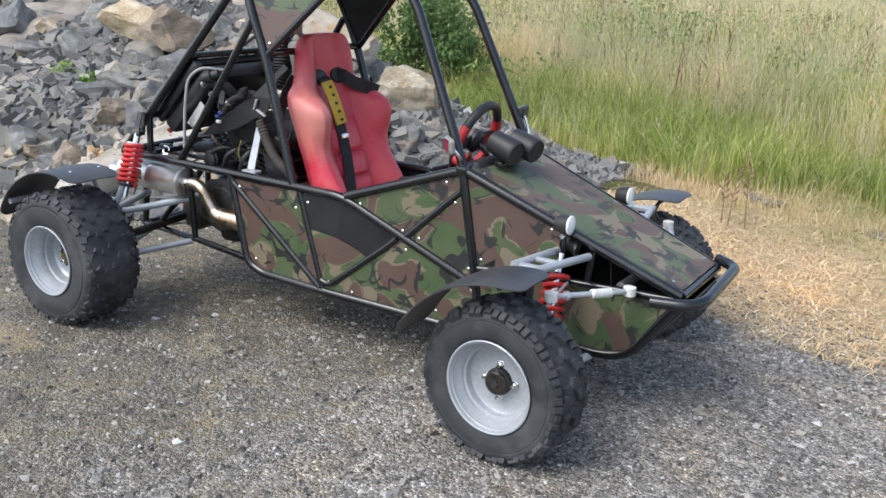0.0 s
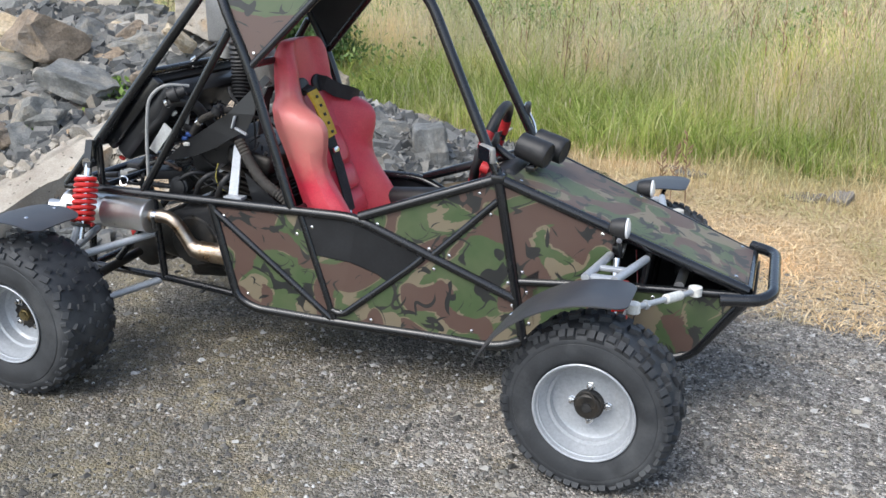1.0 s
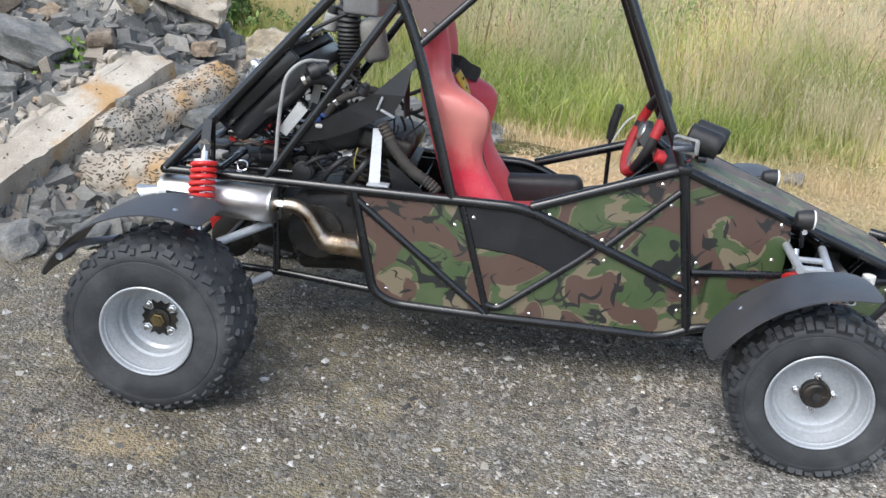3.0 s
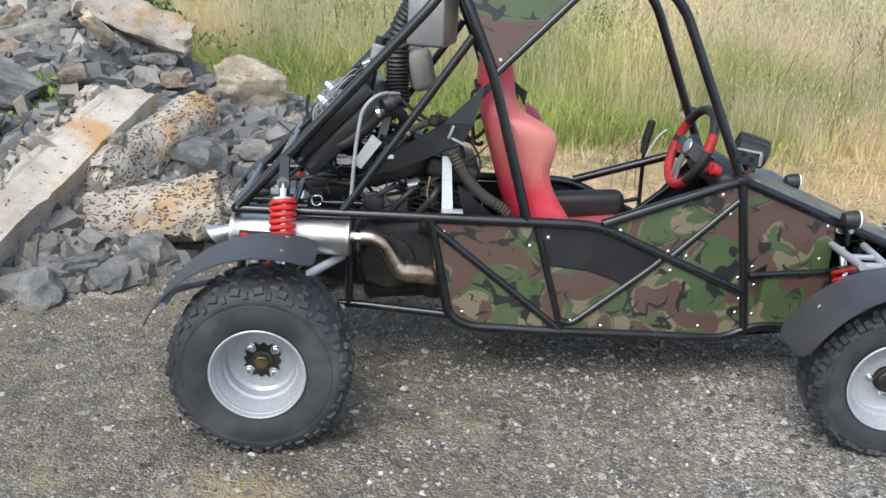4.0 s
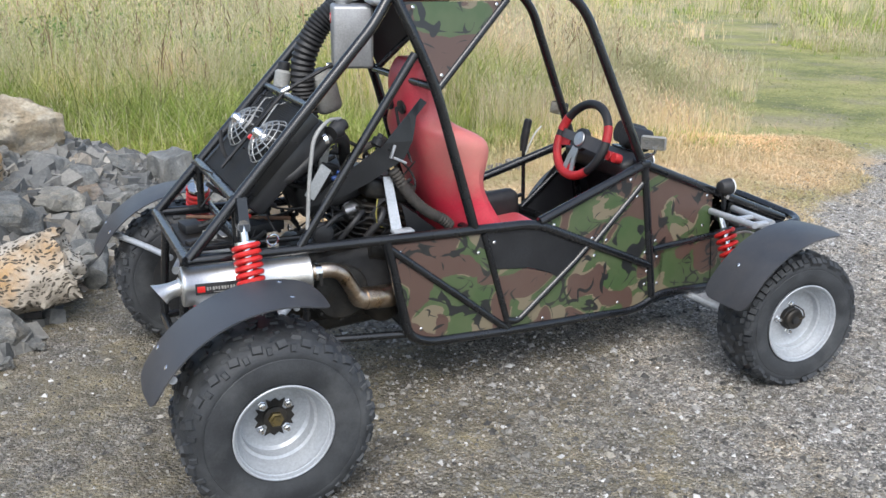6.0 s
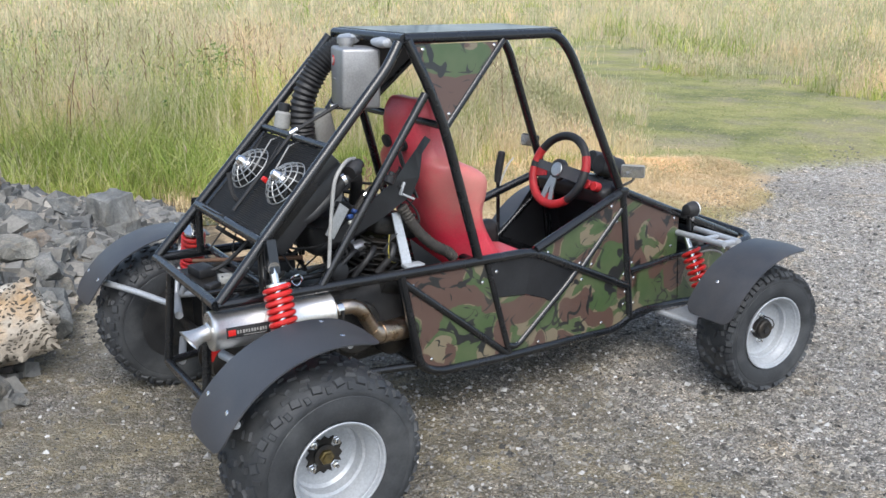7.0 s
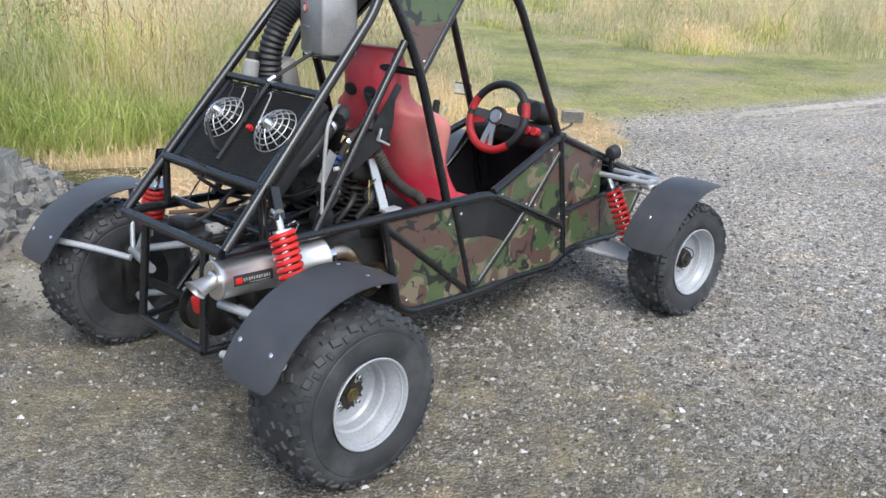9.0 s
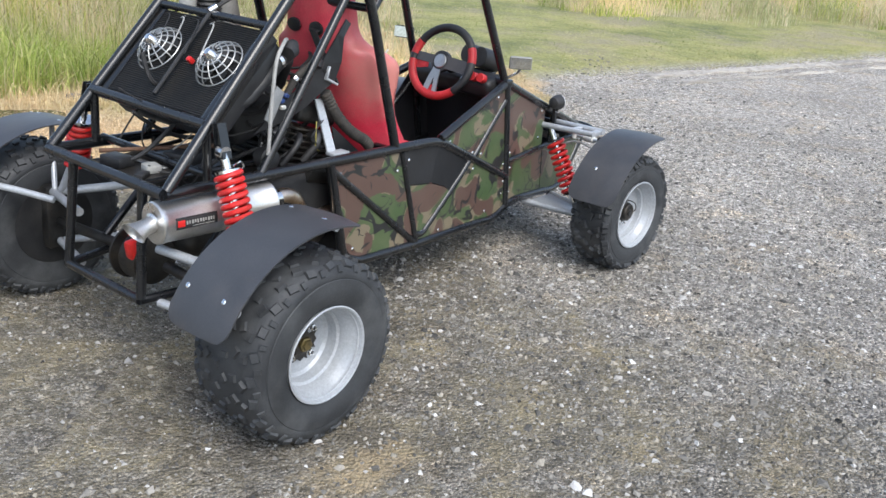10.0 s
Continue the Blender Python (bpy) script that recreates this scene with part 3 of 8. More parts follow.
def stone(name, a, b, c, scale=3.0):
    """Broken rock: grain, layers, pale dust and rusty stains, each stone a little different."""
    m, nt, bs, tc = nodes_of(name)
    P = tc.outputs["Object"]
    info = nt.nodes.new("ShaderNodeObjectInfo")
    shift = nt.nodes.new("ShaderNodeVectorMath")
    shift.operation = "MULTIPLY_ADD"
    shift.inputs[1].default_value = (1, 1, 1)
    nt.links.new(P, shift.inputs[0])
    cmb = nt.nodes.new("ShaderNodeCombineXYZ")
    nt.links.new(sums(nt, "MULTIPLY", info.outputs["Random"], 40.0), cmb.inputs[0])
    nt.links.new(cmb.outputs[0], shift.inputs[2])
    V = shift.outputs[0]
    big = noise_tex(nt, V, scale, 10.0, 0.68)
    layers = nt.nodes.new("ShaderNodeMapping")
    layers.inputs["Scale"].default_value = (2.0, 2.0, 9.0)
    nt.links.new(V, layers.inputs["Vector"])
    lay = noise_tex(nt, layers.outputs[0], 2.0, 6.0, 0.65)
    grit = noise_tex(nt, V, 26.0, 5.0, 0.75)
    col = ramp(nt, big.outputs["Fac"], [(0.30, tuple(k * 0.72 for k in a)), (0.46, a), (0.60, b), (0.74, tuple(min(1, k * 1.35) for k in b))]).outputs[0]
    stain = noise_tex(nt, V, 1.7, 7.0, 0.7)
    col = mixc(nt, ramp(nt, stain.outputs["Fac"], [(0.52, (0, 0, 0)), (0.66, (0.75, 0.75, 0.75))]).outputs[0], col, c)
    col = mixc(nt, 1.0, col, ramp(nt, grit.outputs["Fac"], [(0.3, (0.7, 0.7, 0.7)), (0.5, (1, 1, 1)), (0.7, (1.3, 1.3, 1.3))]).outputs[0], "MULTIPLY")
    tone = ramp(nt, info.outputs["Random"], [(0.0, (0.72, 0.74, 0.76)), (0.5, (1.0, 1.0, 1.0)), (1.0, (1.25, 1.2, 1.12))])
    col = mixc(nt, 1.0, col, tone.outputs[0], "MULTIPLY")
    nt.links.new(col, bs.inputs["Base Color"])
    bs.inputs["Roughness"].default_value = 0.85
    bs.inputs["Specular IOR Level"].default_value = 0.3
    hgt = sums(nt, "ADD", sums(nt, "MULTIPLY", big.outputs["Fac"], 1.0), sums(nt, "ADD", sums(nt, "MULTIPLY", lay.outputs["Fac"], 0.22), sums(nt, "MULTIPLY", grit.outputs["Fac"], 0.25)))
    bump(nt, bs, hgt, 0.8, 0.03)
    return m


M["slate"] = stone("slate_grey_stone", (0.175, 0.178, 0.170), (0.262, 0.26, 0.245), (0.31, 0.275, 0.22))
M["brown_stone"] = stone("brown_stone", (0.22, 0.175, 0.13), (0.33, 0.265, 0.20), (0.21, 0.20, 0.19))
M["tan_stone"] = stone("tan_stone", (0.42, 0.335, 0.225), (0.58, 0.50, 0.375), (0.33, 0.30, 0.26))
M["pale_stone"] = stone("pale_stone", (0.38, 0.345, 0.29), (0.52, 0.48, 0.42), (0.27, 0.24, 0.21))
M["mound"] = surf("rubble_earth", (0.19, 0.16, 0.135), (0.30, 0.265, 0.225), 0.95, scale=5, fine=40, bumps=1.0, dirt=(0.25, 0.22, 0.18), dirt_amount=0.5)

mx, my = np.arange(-9, 0.85, 0.06), np.arange(0.25, 4.3, 0.06)
MX, MY = np.meshgrid(mx, my, indexing="ij")
MZ = pile_z(MX, MY)
MZ = MZ + (MZ > 0.005) * 0.05 * (np.sin(MX * 9 + 2 * np.sin(MY * 7)) * np.sin(MY * 8 + MX * 3)) - (MZ <= 0.005) * 0.03
idx = np.arange(MX.size).reshape(MX.shape)
q = np.stack([idx[:-1, :-1], idx[1:, :-1], idx[1:, 1:], idx[:-1, 1:]], -1).reshape(-1, 4)
tagged(part("rubble_mound", np_mesh("rubble_mound", np.stack([MX, MY, MZ], -1).reshape(-1, 3), np.concatenate([q[:, [0, 1, 2]], q[:, [0, 2, 3]]])), M["mound"]),
       "grey-brown earth and crushed stone under the rubble", "rubble", kind="stuff")

ROCKS = [rock_mesh(s, sq, 7, 3) for s, sq in ((11, (1, 0.8, 0.62)), (12, (1, 0.75, 0.5)), (13, (1, 0.9, 0.8)), (14, (1, 0.7, 0.6)), (15, (1, 0.85, 0.42)), (16, (0.9, 0.9, 0.7)), (17, (1, 0.8, 0.7)), (18, (1, 0.6, 0.5)), (19, (1, 0.75, 0.6)), (20, (1, 0.8, 0.6)), (21, (0.95, 0.7, 0.45)), (22, (1, 0.85, 0.75)))]
BOULDER = rock_mesh(34, (1, 0.85, 0.8), 6, 5, 0.25)
ROCK_BY = {}
for key, lab in (("slate", "angular dark grey stone on the rubble pile"), ("brown_stone", "angular brown stone on the rubble pile"), ("tan_stone", "rough tan sandstone block on the rubble pile"), ("pale_stone", "broken pale grey stone on the rubble pile")):
    ROCK_BY[key] = []
    for me in ROCKS:
        c = me.copy()
        c.materials.append(M[key])
        ROCK_BY[key].append((c, lab))
BOULDER.materials.append(M["tan_stone"])
ROCK_BY["boulder"] = [(BOULDER, "large rounded pale sandstone boulder on the rubble")]


def put_rock(key, i, m, size, label=""):
    me, lab = ROCK_BY[key][i % len(ROCK_BY[key])]
    o = part("rock", me, None, smooth=key == "boulder")
    o.matrix_basis = m @ Matrix.Diagonal((size[0], size[1], size[2], 1))
    return tagged(o, label or lab, "rock", "rocks of the rubble pile")


rr = random.Random(21)
STONE_MIX = ["slate"] * 17 + ["brown_stone"] * 3 + ["tan_stone"] * 2 + ["pale_stone"] * 2
placed = 0
while placed < 258:
    x = rr.uniform(-3.4, 0.6) if placed > 60 else rr.uniform(-7, -3)
    f, r_ = float(np.interp(x, PILE_X, PILE_FOOT)), float(np.interp(x, PILE_X, PILE_RIDGE))
    y = rr.uniform(f - 0.08, r_ + 0.35)
    z = float(pile_z(x, y))
    if -1.35 < x < -0.45 and y < 0.95:
        continue
    s = rr.choice((0.08, 0.10, 0.11, 0.13, 0.15, 0.17, 0.20, 0.25)) * (1.7 if x < -3 else 1.25 if x < -1.6 else 1.0)
    if x > 0:
        s = min(s, 0.17)
    put_rock(rr.choice(STONE_MIX), rr.randrange(12), pose(x, y, z + s * 0.10, rr.uniform(-28, 28), rr.uniform(-28, 28), rr.uniform(0, 360)), (s * rr.uniform(0.9, 1.3), s * rr.uniform(0.8, 1.1), s * rr.uniform(0.7, 1.0)))
    placed += 1

# named blocks of the pile
put_rock("boulder", 0, pose(-0.52, 2.38, 0.54, 12, 18, 35), (0.44, 0.38, 0.40), "large rounded pale sandstone boulder on the rubble")
bm = bmesh.new()
box(bm, (0.27, 0.25, 0.50), Matrix.Identity(4), 0.02, 2)
bmesh.ops.subdivide_edges(bm, edges=[e for e in bm.edges if e.calc_length() > 0.1], cuts=6, use_grid_fill=True)
for v in bm.verts:
    taper = 1.16 - 0.5 * (v.co.z + 0.25)
    n1_ = noise.noise(v.co * 5.0 + Vector((3, 1, 7)))
    n2_ = noise.noise(v.co * 16.0)
    v.co = Vector((v.co.x * taper + n1_ * 0.05, v.co.y * taper + noise.noise(v.co * 6.0) * 0.05, v.co.z + n1_ * 0.03)) + v.normal * n2_ * 0.014
ob = part("rock", bm, M["slate"], smooth=False)
ob.matrix_basis = pose(0.235, 2.42, 0.125, 4, -7, 24) @ Matrix.Diagonal((0.84, 0.84, 0.92, 1))
tagged(ob, "big square-edged grey stone at the pile's end", "rock", "rocks of the rubble pile")
put_rock("tan_stone", 3, pose(-1.26, 2.02, 0.86, 30, 35, 60), (0.24, 0.17, 0.15), "small pointed orange-tan stone on the rubble")
put_rock("tan_stone", 0, pose(-2.45, 1.75, 0.92, 10, 15, 20), (0.42, 0.34, 0.34), "orange sandstone block on the rubble")
put_rock("brown_stone", 6, pose(-2.05, 1.75, 0.86, 0, 20, 80), (0.42, 0.4, 0.4), "brown stone block on the rubble")
put_rock("slate", 1, pose(-1.62, 1.50, 0.66, 8, 22, 10), (0.42, 0.36, 0.3), "split grey stone with a pale edge on the rubble")
for x, y, z, s, k, key in ((-1.10, 0.70, 0.09, 0.24, 5, "slate"), (-1.08, 0.90, 0.15, 0.36, 4, "brown_stone"), (-0.88, 0.78, 0.08, 0.22, 0, "slate"), (-0.93, 0.61, 0.05, 0.27, 1, "slate"), (-0.69, 0.73, 0.06, 0.24, 2, "slate"),
                           (-0.78, 0.50, 0.05, 0.23, 4, "slate"), (-1.01, 0.53, 0.05, 0.15, 3, "slate"), (-0.86, 0.45, 0.02, 0.08, 6, "slate"), (-1.02, 0.33, 0.05, 0.25, 9, "slate"), (-1.28, 0.26, 0.05, 0.24, 8, "slate"),
                           (-1.11, 0.56, 0.04, 0.10, 7, "tan_stone"), (-0.67, 0.52, 0.02, 0.07, 5, "slate"), (-0.56, 0.66, 0.02, 0.08, 1, "slate"), (-1.25, 0.52, 0.08, 0.20, 6, "slate"), (-0.937, 1.171, 0.462, 0.10, 5, "slate"), (-1.30, 1.72, 0.66, 0.20, 6, "brown_stone"),
                           (-0.36, 1.28, 0.12, 0.22, 0, "slate"), (-0.26, 1.72, 0.14, 0.26, 2, "slate"), (0.06, 2.05, 0.08, 0.2, 6, "slate"), (-0.62, 1.45, 0.32, 0.28, 2, "slate"), (-0.42, 1.72, 0.30, 0.30, 1, "slate"), (-0.15, 1.98, 0.2, 0.24, 7, "slate"),
                           (-0.88, 2.1, 0.6, 0.2, 3, "brown_stone"), (-0.66, 2.05, 0.45, 0.22, 0, "slate"), (-0.30, 2.1, 0.32, 0.25, 11, "slate"), (-1.55, 1.15, 0.5, 0.22, 0, "slate"), (-1.75, 0.95, 0.42, 0.26, 2, "brown_stone")):
    put_rock(key, k, pose(x, y, z, rr.uniform(-15, 15), rr.uniform(-15, 15), rr.uniform(0, 360)), (s, s * 0.8, s * 0.75))


def concrete_material(name, pits, rare, size=0.22, ochre=0.56):
    m, nt, b, tc = nodes_of(name)
    P = tc.outputs["Object"]
    big, small = noise_tex(nt, P, 5.0, 6.0), noise_tex(nt, P, 90.0, 4.0, 0.7)
    col = ramp(nt, big.outputs["Fac"], [(0.3, (0.32, 0.275, 0.22)), (0.5, (0.45, 0.40, 0.33)), (0.7, (0.55, 0.505, 0.43))]).outputs[0]
    och = noise_tex(nt, P, 3.2, 5.0)
    col = mixc(nt, ramp(nt, och.outputs["Fac"], [(ochre, (0, 0, 0)), (ochre + 0.12, (0.85, 0.85, 0.85))]).outputs[0], col, (0.44, 0.26, 0.10))
    v = put(nt, "ShaderNodeTexVoronoi", Scale=pits, Randomness=1.0)
    mp = nt.nodes.new("ShaderNodeMapping")
    mp.inputs["Scale"].default_value = (0.75, 0.5, 1.5)
    turn = noise_tex(nt, P, 7.0, 2.0)
    tv = nt.nodes.new("ShaderNodeVectorMath")
    tv.operation = "MULTIPLY_ADD"
    tv.inputs[1].default_value = (0.16, 0.16, 0.16)
    nt.links.new(turn.outputs["Color"], tv.inputs[0])
    nt.links.new(P, tv.inputs[2])
    nt.links.new(tv.outputs[0], mp.inputs["Vector"])
    nt.links.new(mp.outputs[0], v.inputs["Vector"])
    sc = nt.nodes.new("ShaderNodeSeparateColor")
    nt.links.new(v.outputs["Color"], sc.inputs[0])
    wob = noise_tex(nt, P, 60.0, 3.0)
    dist = sums(nt, "ADD", v.outputs["Distance"], sums(nt, "MULTIPLY", sums(nt, "SUBTRACT", wob.outputs["Fac"], 0.5), 0.55))
    hole = sums(nt, "MULTIPLY", ramp(nt, dist, [(size, (1, 1, 1)), (size + 0.08, (0, 0, 0))]).outputs[0], ramp(nt, sc.outputs[0], [(rare, (0, 0, 0)), (rare + 0.05, (1, 1, 1))]).outputs[0])
    col = mixc(nt, hole, col, (0.10, 0.085, 0.065))
    g = ramp(nt, small.outputs["Fac"], [(0.3, (0.8, 0.8, 0.8)), (0.7, (1.1, 1.1, 1.1))])
    col = mixc(nt, 1.0, col, g.outputs[0], "MULTIPLY")
    nt.links.new(col, b.inputs["Base Color"])
    b.inputs["Roughness"].default_value = 0.9
    bump(nt, b, sums(nt, "SUBTRACT", sums(nt, "MULTIPLY", small.outputs["Fac"], 0.5), hole), 0.8, 0.012)
    return m


M["slab"] = concrete_material("broken_concrete", 52.0, 0.84)
M["pitted"] = concrete_material("pitted_limestone", 56.0, 0.04, 0.33, 0.54)


def slab(a, b, width, thick, roll, material, label, seed, rough=0.03, round_off=0.15, crumble=0.0, lip=1):
    """A broken block along a to b; crumble is the share of its width that has flaked away."""
    a, b = Vector(a), Vector(b)
    L = (b - a).length
    bm = bmesh.new()
    bmesh.ops.create_cube(bm, size=2.0)
    bmesh.ops.subdivide_edges(bm, edges=bm.edges, cuts=29, use_grid_fill=True)
    o = Vector((seed * 3.1, 0, 0))
    for v in bm.verts:
        c = v.co.copy()
        ball = c.normalized() * max(abs(c.x), abs(c.y), abs(c.z))
        cyl = math.hypot(c.y, c.z) or 1.0
        side = max(abs(c.y), abs(c.z)) / cyl
        ey, ez = c.y * side * 1.12, c.z * side * 1.12
        k = round_off
        y, z = c.y * (1 - k) + ey * k, c.z * (1 - k) + ez * k
        x = c.x * (1 - 0.35 * k) + ball.x * 0.35 * k
        p = Vector((x * L / 2, y * width / 2, z * thick / 2))
        end = max(0.0, abs(c.x) - 0.82) / 0.18
        rim = max(0.0, min(abs(c.y), abs(c.z)) - 0.75) * 4
        w = rough * (0.35 + 0.9 * end + 0.5 * rim)
        n1 = Vector((noise.noise(p * 7 + o), noise.noise(p * 7 + o + Vector((9, 0, 0))), noise.noise(p * 7 + o + Vector((0, 9, 0)))))
        n2 = Vector((noise.noise(p * 22 + o), noise.noise(p * 22 - o), noise.noise(p * 22 + o * 2)))
        p += n1 * w * 1.5 + n2 * w * 0.9
        if crumble and c.y * lip > 1 - 2 * crumble + 0.25 * noise.noise(p * 6 + o):
            step = math.floor(2.5 * noise.noise(p * 12 + o)) / 2.5 + 0.6 * noise.noise(p * 34 + o)
            p.z += (0.024 * step + 0.012) * (1 if c.z > 0 else 0.3)
            p.y += 0.02 * noise.noise(p * 12 - o) + 0.015 * noise.noise(p * 31)
        v.co = p
    ob = part("concrete_slab", bm, material, None)
    ob.matrix_basis = axis_to((a + b) / 2, b) @ Matrix.Rotation(radians(roll), 4, "X")
    return tagged(ob, label, "slab", "slabs on the rubble pile")


beam = slab((-1.432, -0.04, -0.016), (-0.984, 1.653, 0.553), 0.225, 0.15, 10, M["slab"], "long broken concrete beam leaning on the rubble", 1, 0.012, 0.04, 0.14, 1)
slab((-1.05, 1.00, 0.26), (-0.72, 1.95, 0.45), 0.27, 0.24, -25, M["pitted"], "rough pitted limestone block lying on rubble", 2, 0.032, 0.8)
slab((-0.98, 0.90, 0.13), (-0.39, 0.98, 0.23), 0.27, 0.26, -18, M["pitted"], "worm-holed pale limestone block at the pile's foot", 3, 0.036, 0.6)
slab((-1.45, 2.30, 1.02), (-0.90, 2.46, 0.76), 0.26, 0.20, -15, M["slab"], "thick broken concrete slab on top of the rubble", 4, 0.022, 0.1)
slab((-4.6, 2.9, 0.98), (-2.1, 2.75, 1.05), 0.35, 0.22, 0, M["slab"], "long weathered concrete beam along the rubble's top", 5, 0.02, 0.1)


# broken lumps along the beam's upper edge, joined
lump_bm = bmesh.new()
for k in range(130):
    p = beam.matrix_basis @ Vector((rr.uniform(-0.70, 0.88), rr.uniform(0.100, 0.200), rr.uniform(0.01, 0.085)))
    s = rr.uniform(0.035, 0.09)
    m = Matrix.Translation(p) @ pose(0, 0, 0, rr.uniform(0, 360), rr.uniform(0, 360), rr.uniform(0, 360)) @ Matrix.Diagonal((s, s * 0.9, s * 0.8, 1))
    src = ROCKS[rr.randrange(12)]
    at_ = len(lump_bm.verts)
    lump_bm.from_mesh(src)
    lump_bm.verts.ensure_lookup_table()
    for v in lump_bm.verts[at_:]:
        v.co = m @ v.co
tagged(part("concrete_lumps", lump_bm, M["slab"], smooth=False), "pale broken concrete lumps along the beam's edge", "rubble", kind="stuff")


# ---- small rubble, joined ----
def rubble(n, seed):
    r = np.random.default_rng(seed)
    x = r.uniform(-3.6, 0.75, n)
    f, rd = np.interp(x, PILE_X, PILE_FOOT), np.interp(x, PILE_X, PILE_RIDGE)
    y = f - 0.22 + 0.30 * smooth_step(-0.7, -0.2, x) + r.power(1.1, n) * (rd + 0.5 - f)
    bare = 0.5 + 0.25 * (np.sin(x * 4.1 + 1.5 * np.sin(y * 3.3)) + np.sin(y * 5.2 + x * 2.0))
    ok = bare + 0.45 * r.random(n) > 0.42
    x, y = x[ok], y[ok]
    n = len(x)
    s = 0.012 + 0.115 * r.random(n) ** 2.4
    base = np.array([(sx, sy, sz) for sx in (-1, 1) for sy in (-1, 1) for sz in (-1, 1)], float)
    v = base[None] * np.stack([r.uniform(0.6, 1.1, n), r.uniform(0.5, 0.95, n), r.uniform(0.45, 0.9, n)], -1)[:, None, :]
    v = v + r.uniform(-0.20, 0.20, (n, 8, 3)) * np.array([1, 1, 0.7])
    v *= r.uniform(0.68, 1.08, (n, 8, 1))
    v *= s[:, None, None] * 0.60
    for ax, (lo, hi) in ((0, (-0.6, 0.6)), (1, (-0.6, 0.6)), (2, (0, 6.28))):
        a = r.uniform(lo, hi, n)
        c, sn = np.cos(a)[:, None], np.sin(a)[:, None]
        i, j = [(1, 2), (2, 0), (0, 1)][ax]
        vi, vj = v[:, :, i] * c - v[:, :, j] * sn, v[:, :, i] * sn + v[:, :, j] * c
        v[:, :, i], v[:, :, j] = vi, vj
    z = np.maximum(pile_z(x, y), 0)
    V = v + np.stack([x, y, z + s * 0.12], -1)[:, None, :]
    quads = ((0, 1, 3, 2), (4, 6, 7, 5), (0, 4, 5, 1), (2, 3, 7, 6), (0, 2, 6, 4), (1, 5, 7, 3))
    t = np.array([u for a, b, c, d in quads for u in ((a, b, c), (a, c, d))])
    T = (np.arange(n)[:, None, None] * 8 + t[None]).reshape(-1, 3)
    me = np_mesh("small_rubble", V.reshape(-1, 3), T)
    me.shade_flat()
    return me


M["rubble"] = island_material("rubble_chips", [(0.0, (0.075, 0.076, 0.074)), (0.4, (0.165, 0.165, 0.158)), (0.78, (0.225, 0.218, 0.20)), (0.94, (0.27, 0.235, 0.19)), (1.0, (0.40, 0.38, 0.34))], 0.9)
tagged(part("small_rubble", rubble(17000, 5), M["rubble"], smooth=False), "small grey and brown stone chips between the rocks", "rubble", kind="stuff")


# ---- grass ----
def blades(name, x, y, h, w, lean, material, label, seed, z0=None, head=0.0):
    r = np.random.default_rng(seed)
    n = len(x)
    a = r.uniform(0, 6.28, n)
    la = r.uniform(0, 6.28, n)
    lean = np.broadcast_to(np.asarray(lean, float), (n,))
    k = lean * r.uniform(0.2, 1.0, n) * h
    dx, dy = np.cos(la) * k, np.sin(la) * k
    wx, wy = np.cos(a) * w / 2, np.sin(a) * w / 2
    z = ground_z(x, y) - 0.01 if z0 is None else z0
    V = np.empty((n, 7, 3), np.float32)
    droop = np.minimum(0.25 * lean, 0.9)
    for i, (s, tw) in enumerate(((0.0, 1.0), (0.45, 0.85), (0.78, 0.55), (1.0, 0.0))):
        off, zz = s ** 2.2, z + h * s * (1 - droop * s * s)
        if i < 3:
            V[:, 2 * i] = np.stack([x - wx * tw + dx * off, y - wy * tw + dy * off, zz], -1)
            V[:, 2 * i + 1] = np.stack([x + wx * tw + dx * off, y + wy * tw + dy * off, zz], -1)
        else:
            V[:, 6] = np.stack([x + dx, y + dy, zz], -1)
    t = np.array([(0, 1, 3), (0, 3, 2), (2, 3, 5), (2, 5, 4), (4, 5, 6)])
    T = (np.arange(n)[:, None, None] * 7 + t[None]).reshape(-1, 3)
    ob = part(name, np_mesh(name, V.reshape(-1, 3), T), material, smooth=False)
    return tagged(ob, label, "grass", kind="stuff"), V[:, 6]


def seed_heads(name, tips, size, material, label, seed):
    r = np.random.default_rng(seed)
    n = len(tips)
    s = size * r.uniform(0.6, 1.4, n)[:, None]
    a = r.uniform(0, 6.28, n)
    lean = r.uniform(0.1, 0.9, n)
    up = np.stack([np.cos(a) * lean, np.sin(a) * lean, np.ones(n)], -1) * s
    ring = [tips + np.stack([np.cos(a + k), np.sin(a + k), np.zeros(n)], -1) * s * 0.10 + up * (0.3 + 0.1 * k) for k in (0.0, 2.1, 4.2)]
    V = np.stack([tips - up * 0.5] + ring + [tips + up * 1.1], 1)
    t = np.array([(0, 2, 1), (0, 3, 2), (0, 1, 3), (4, 1, 2), (4, 2, 3), (4, 3, 1)])
    T = (np.arange(n)[:, None, None] * 5 + t[None]).reshape(-1, 3)
    return tagged(part(name, np_mesh(name, V.reshape(-1, 3), T), material, smooth=False), label, "grass", kind="stuff")


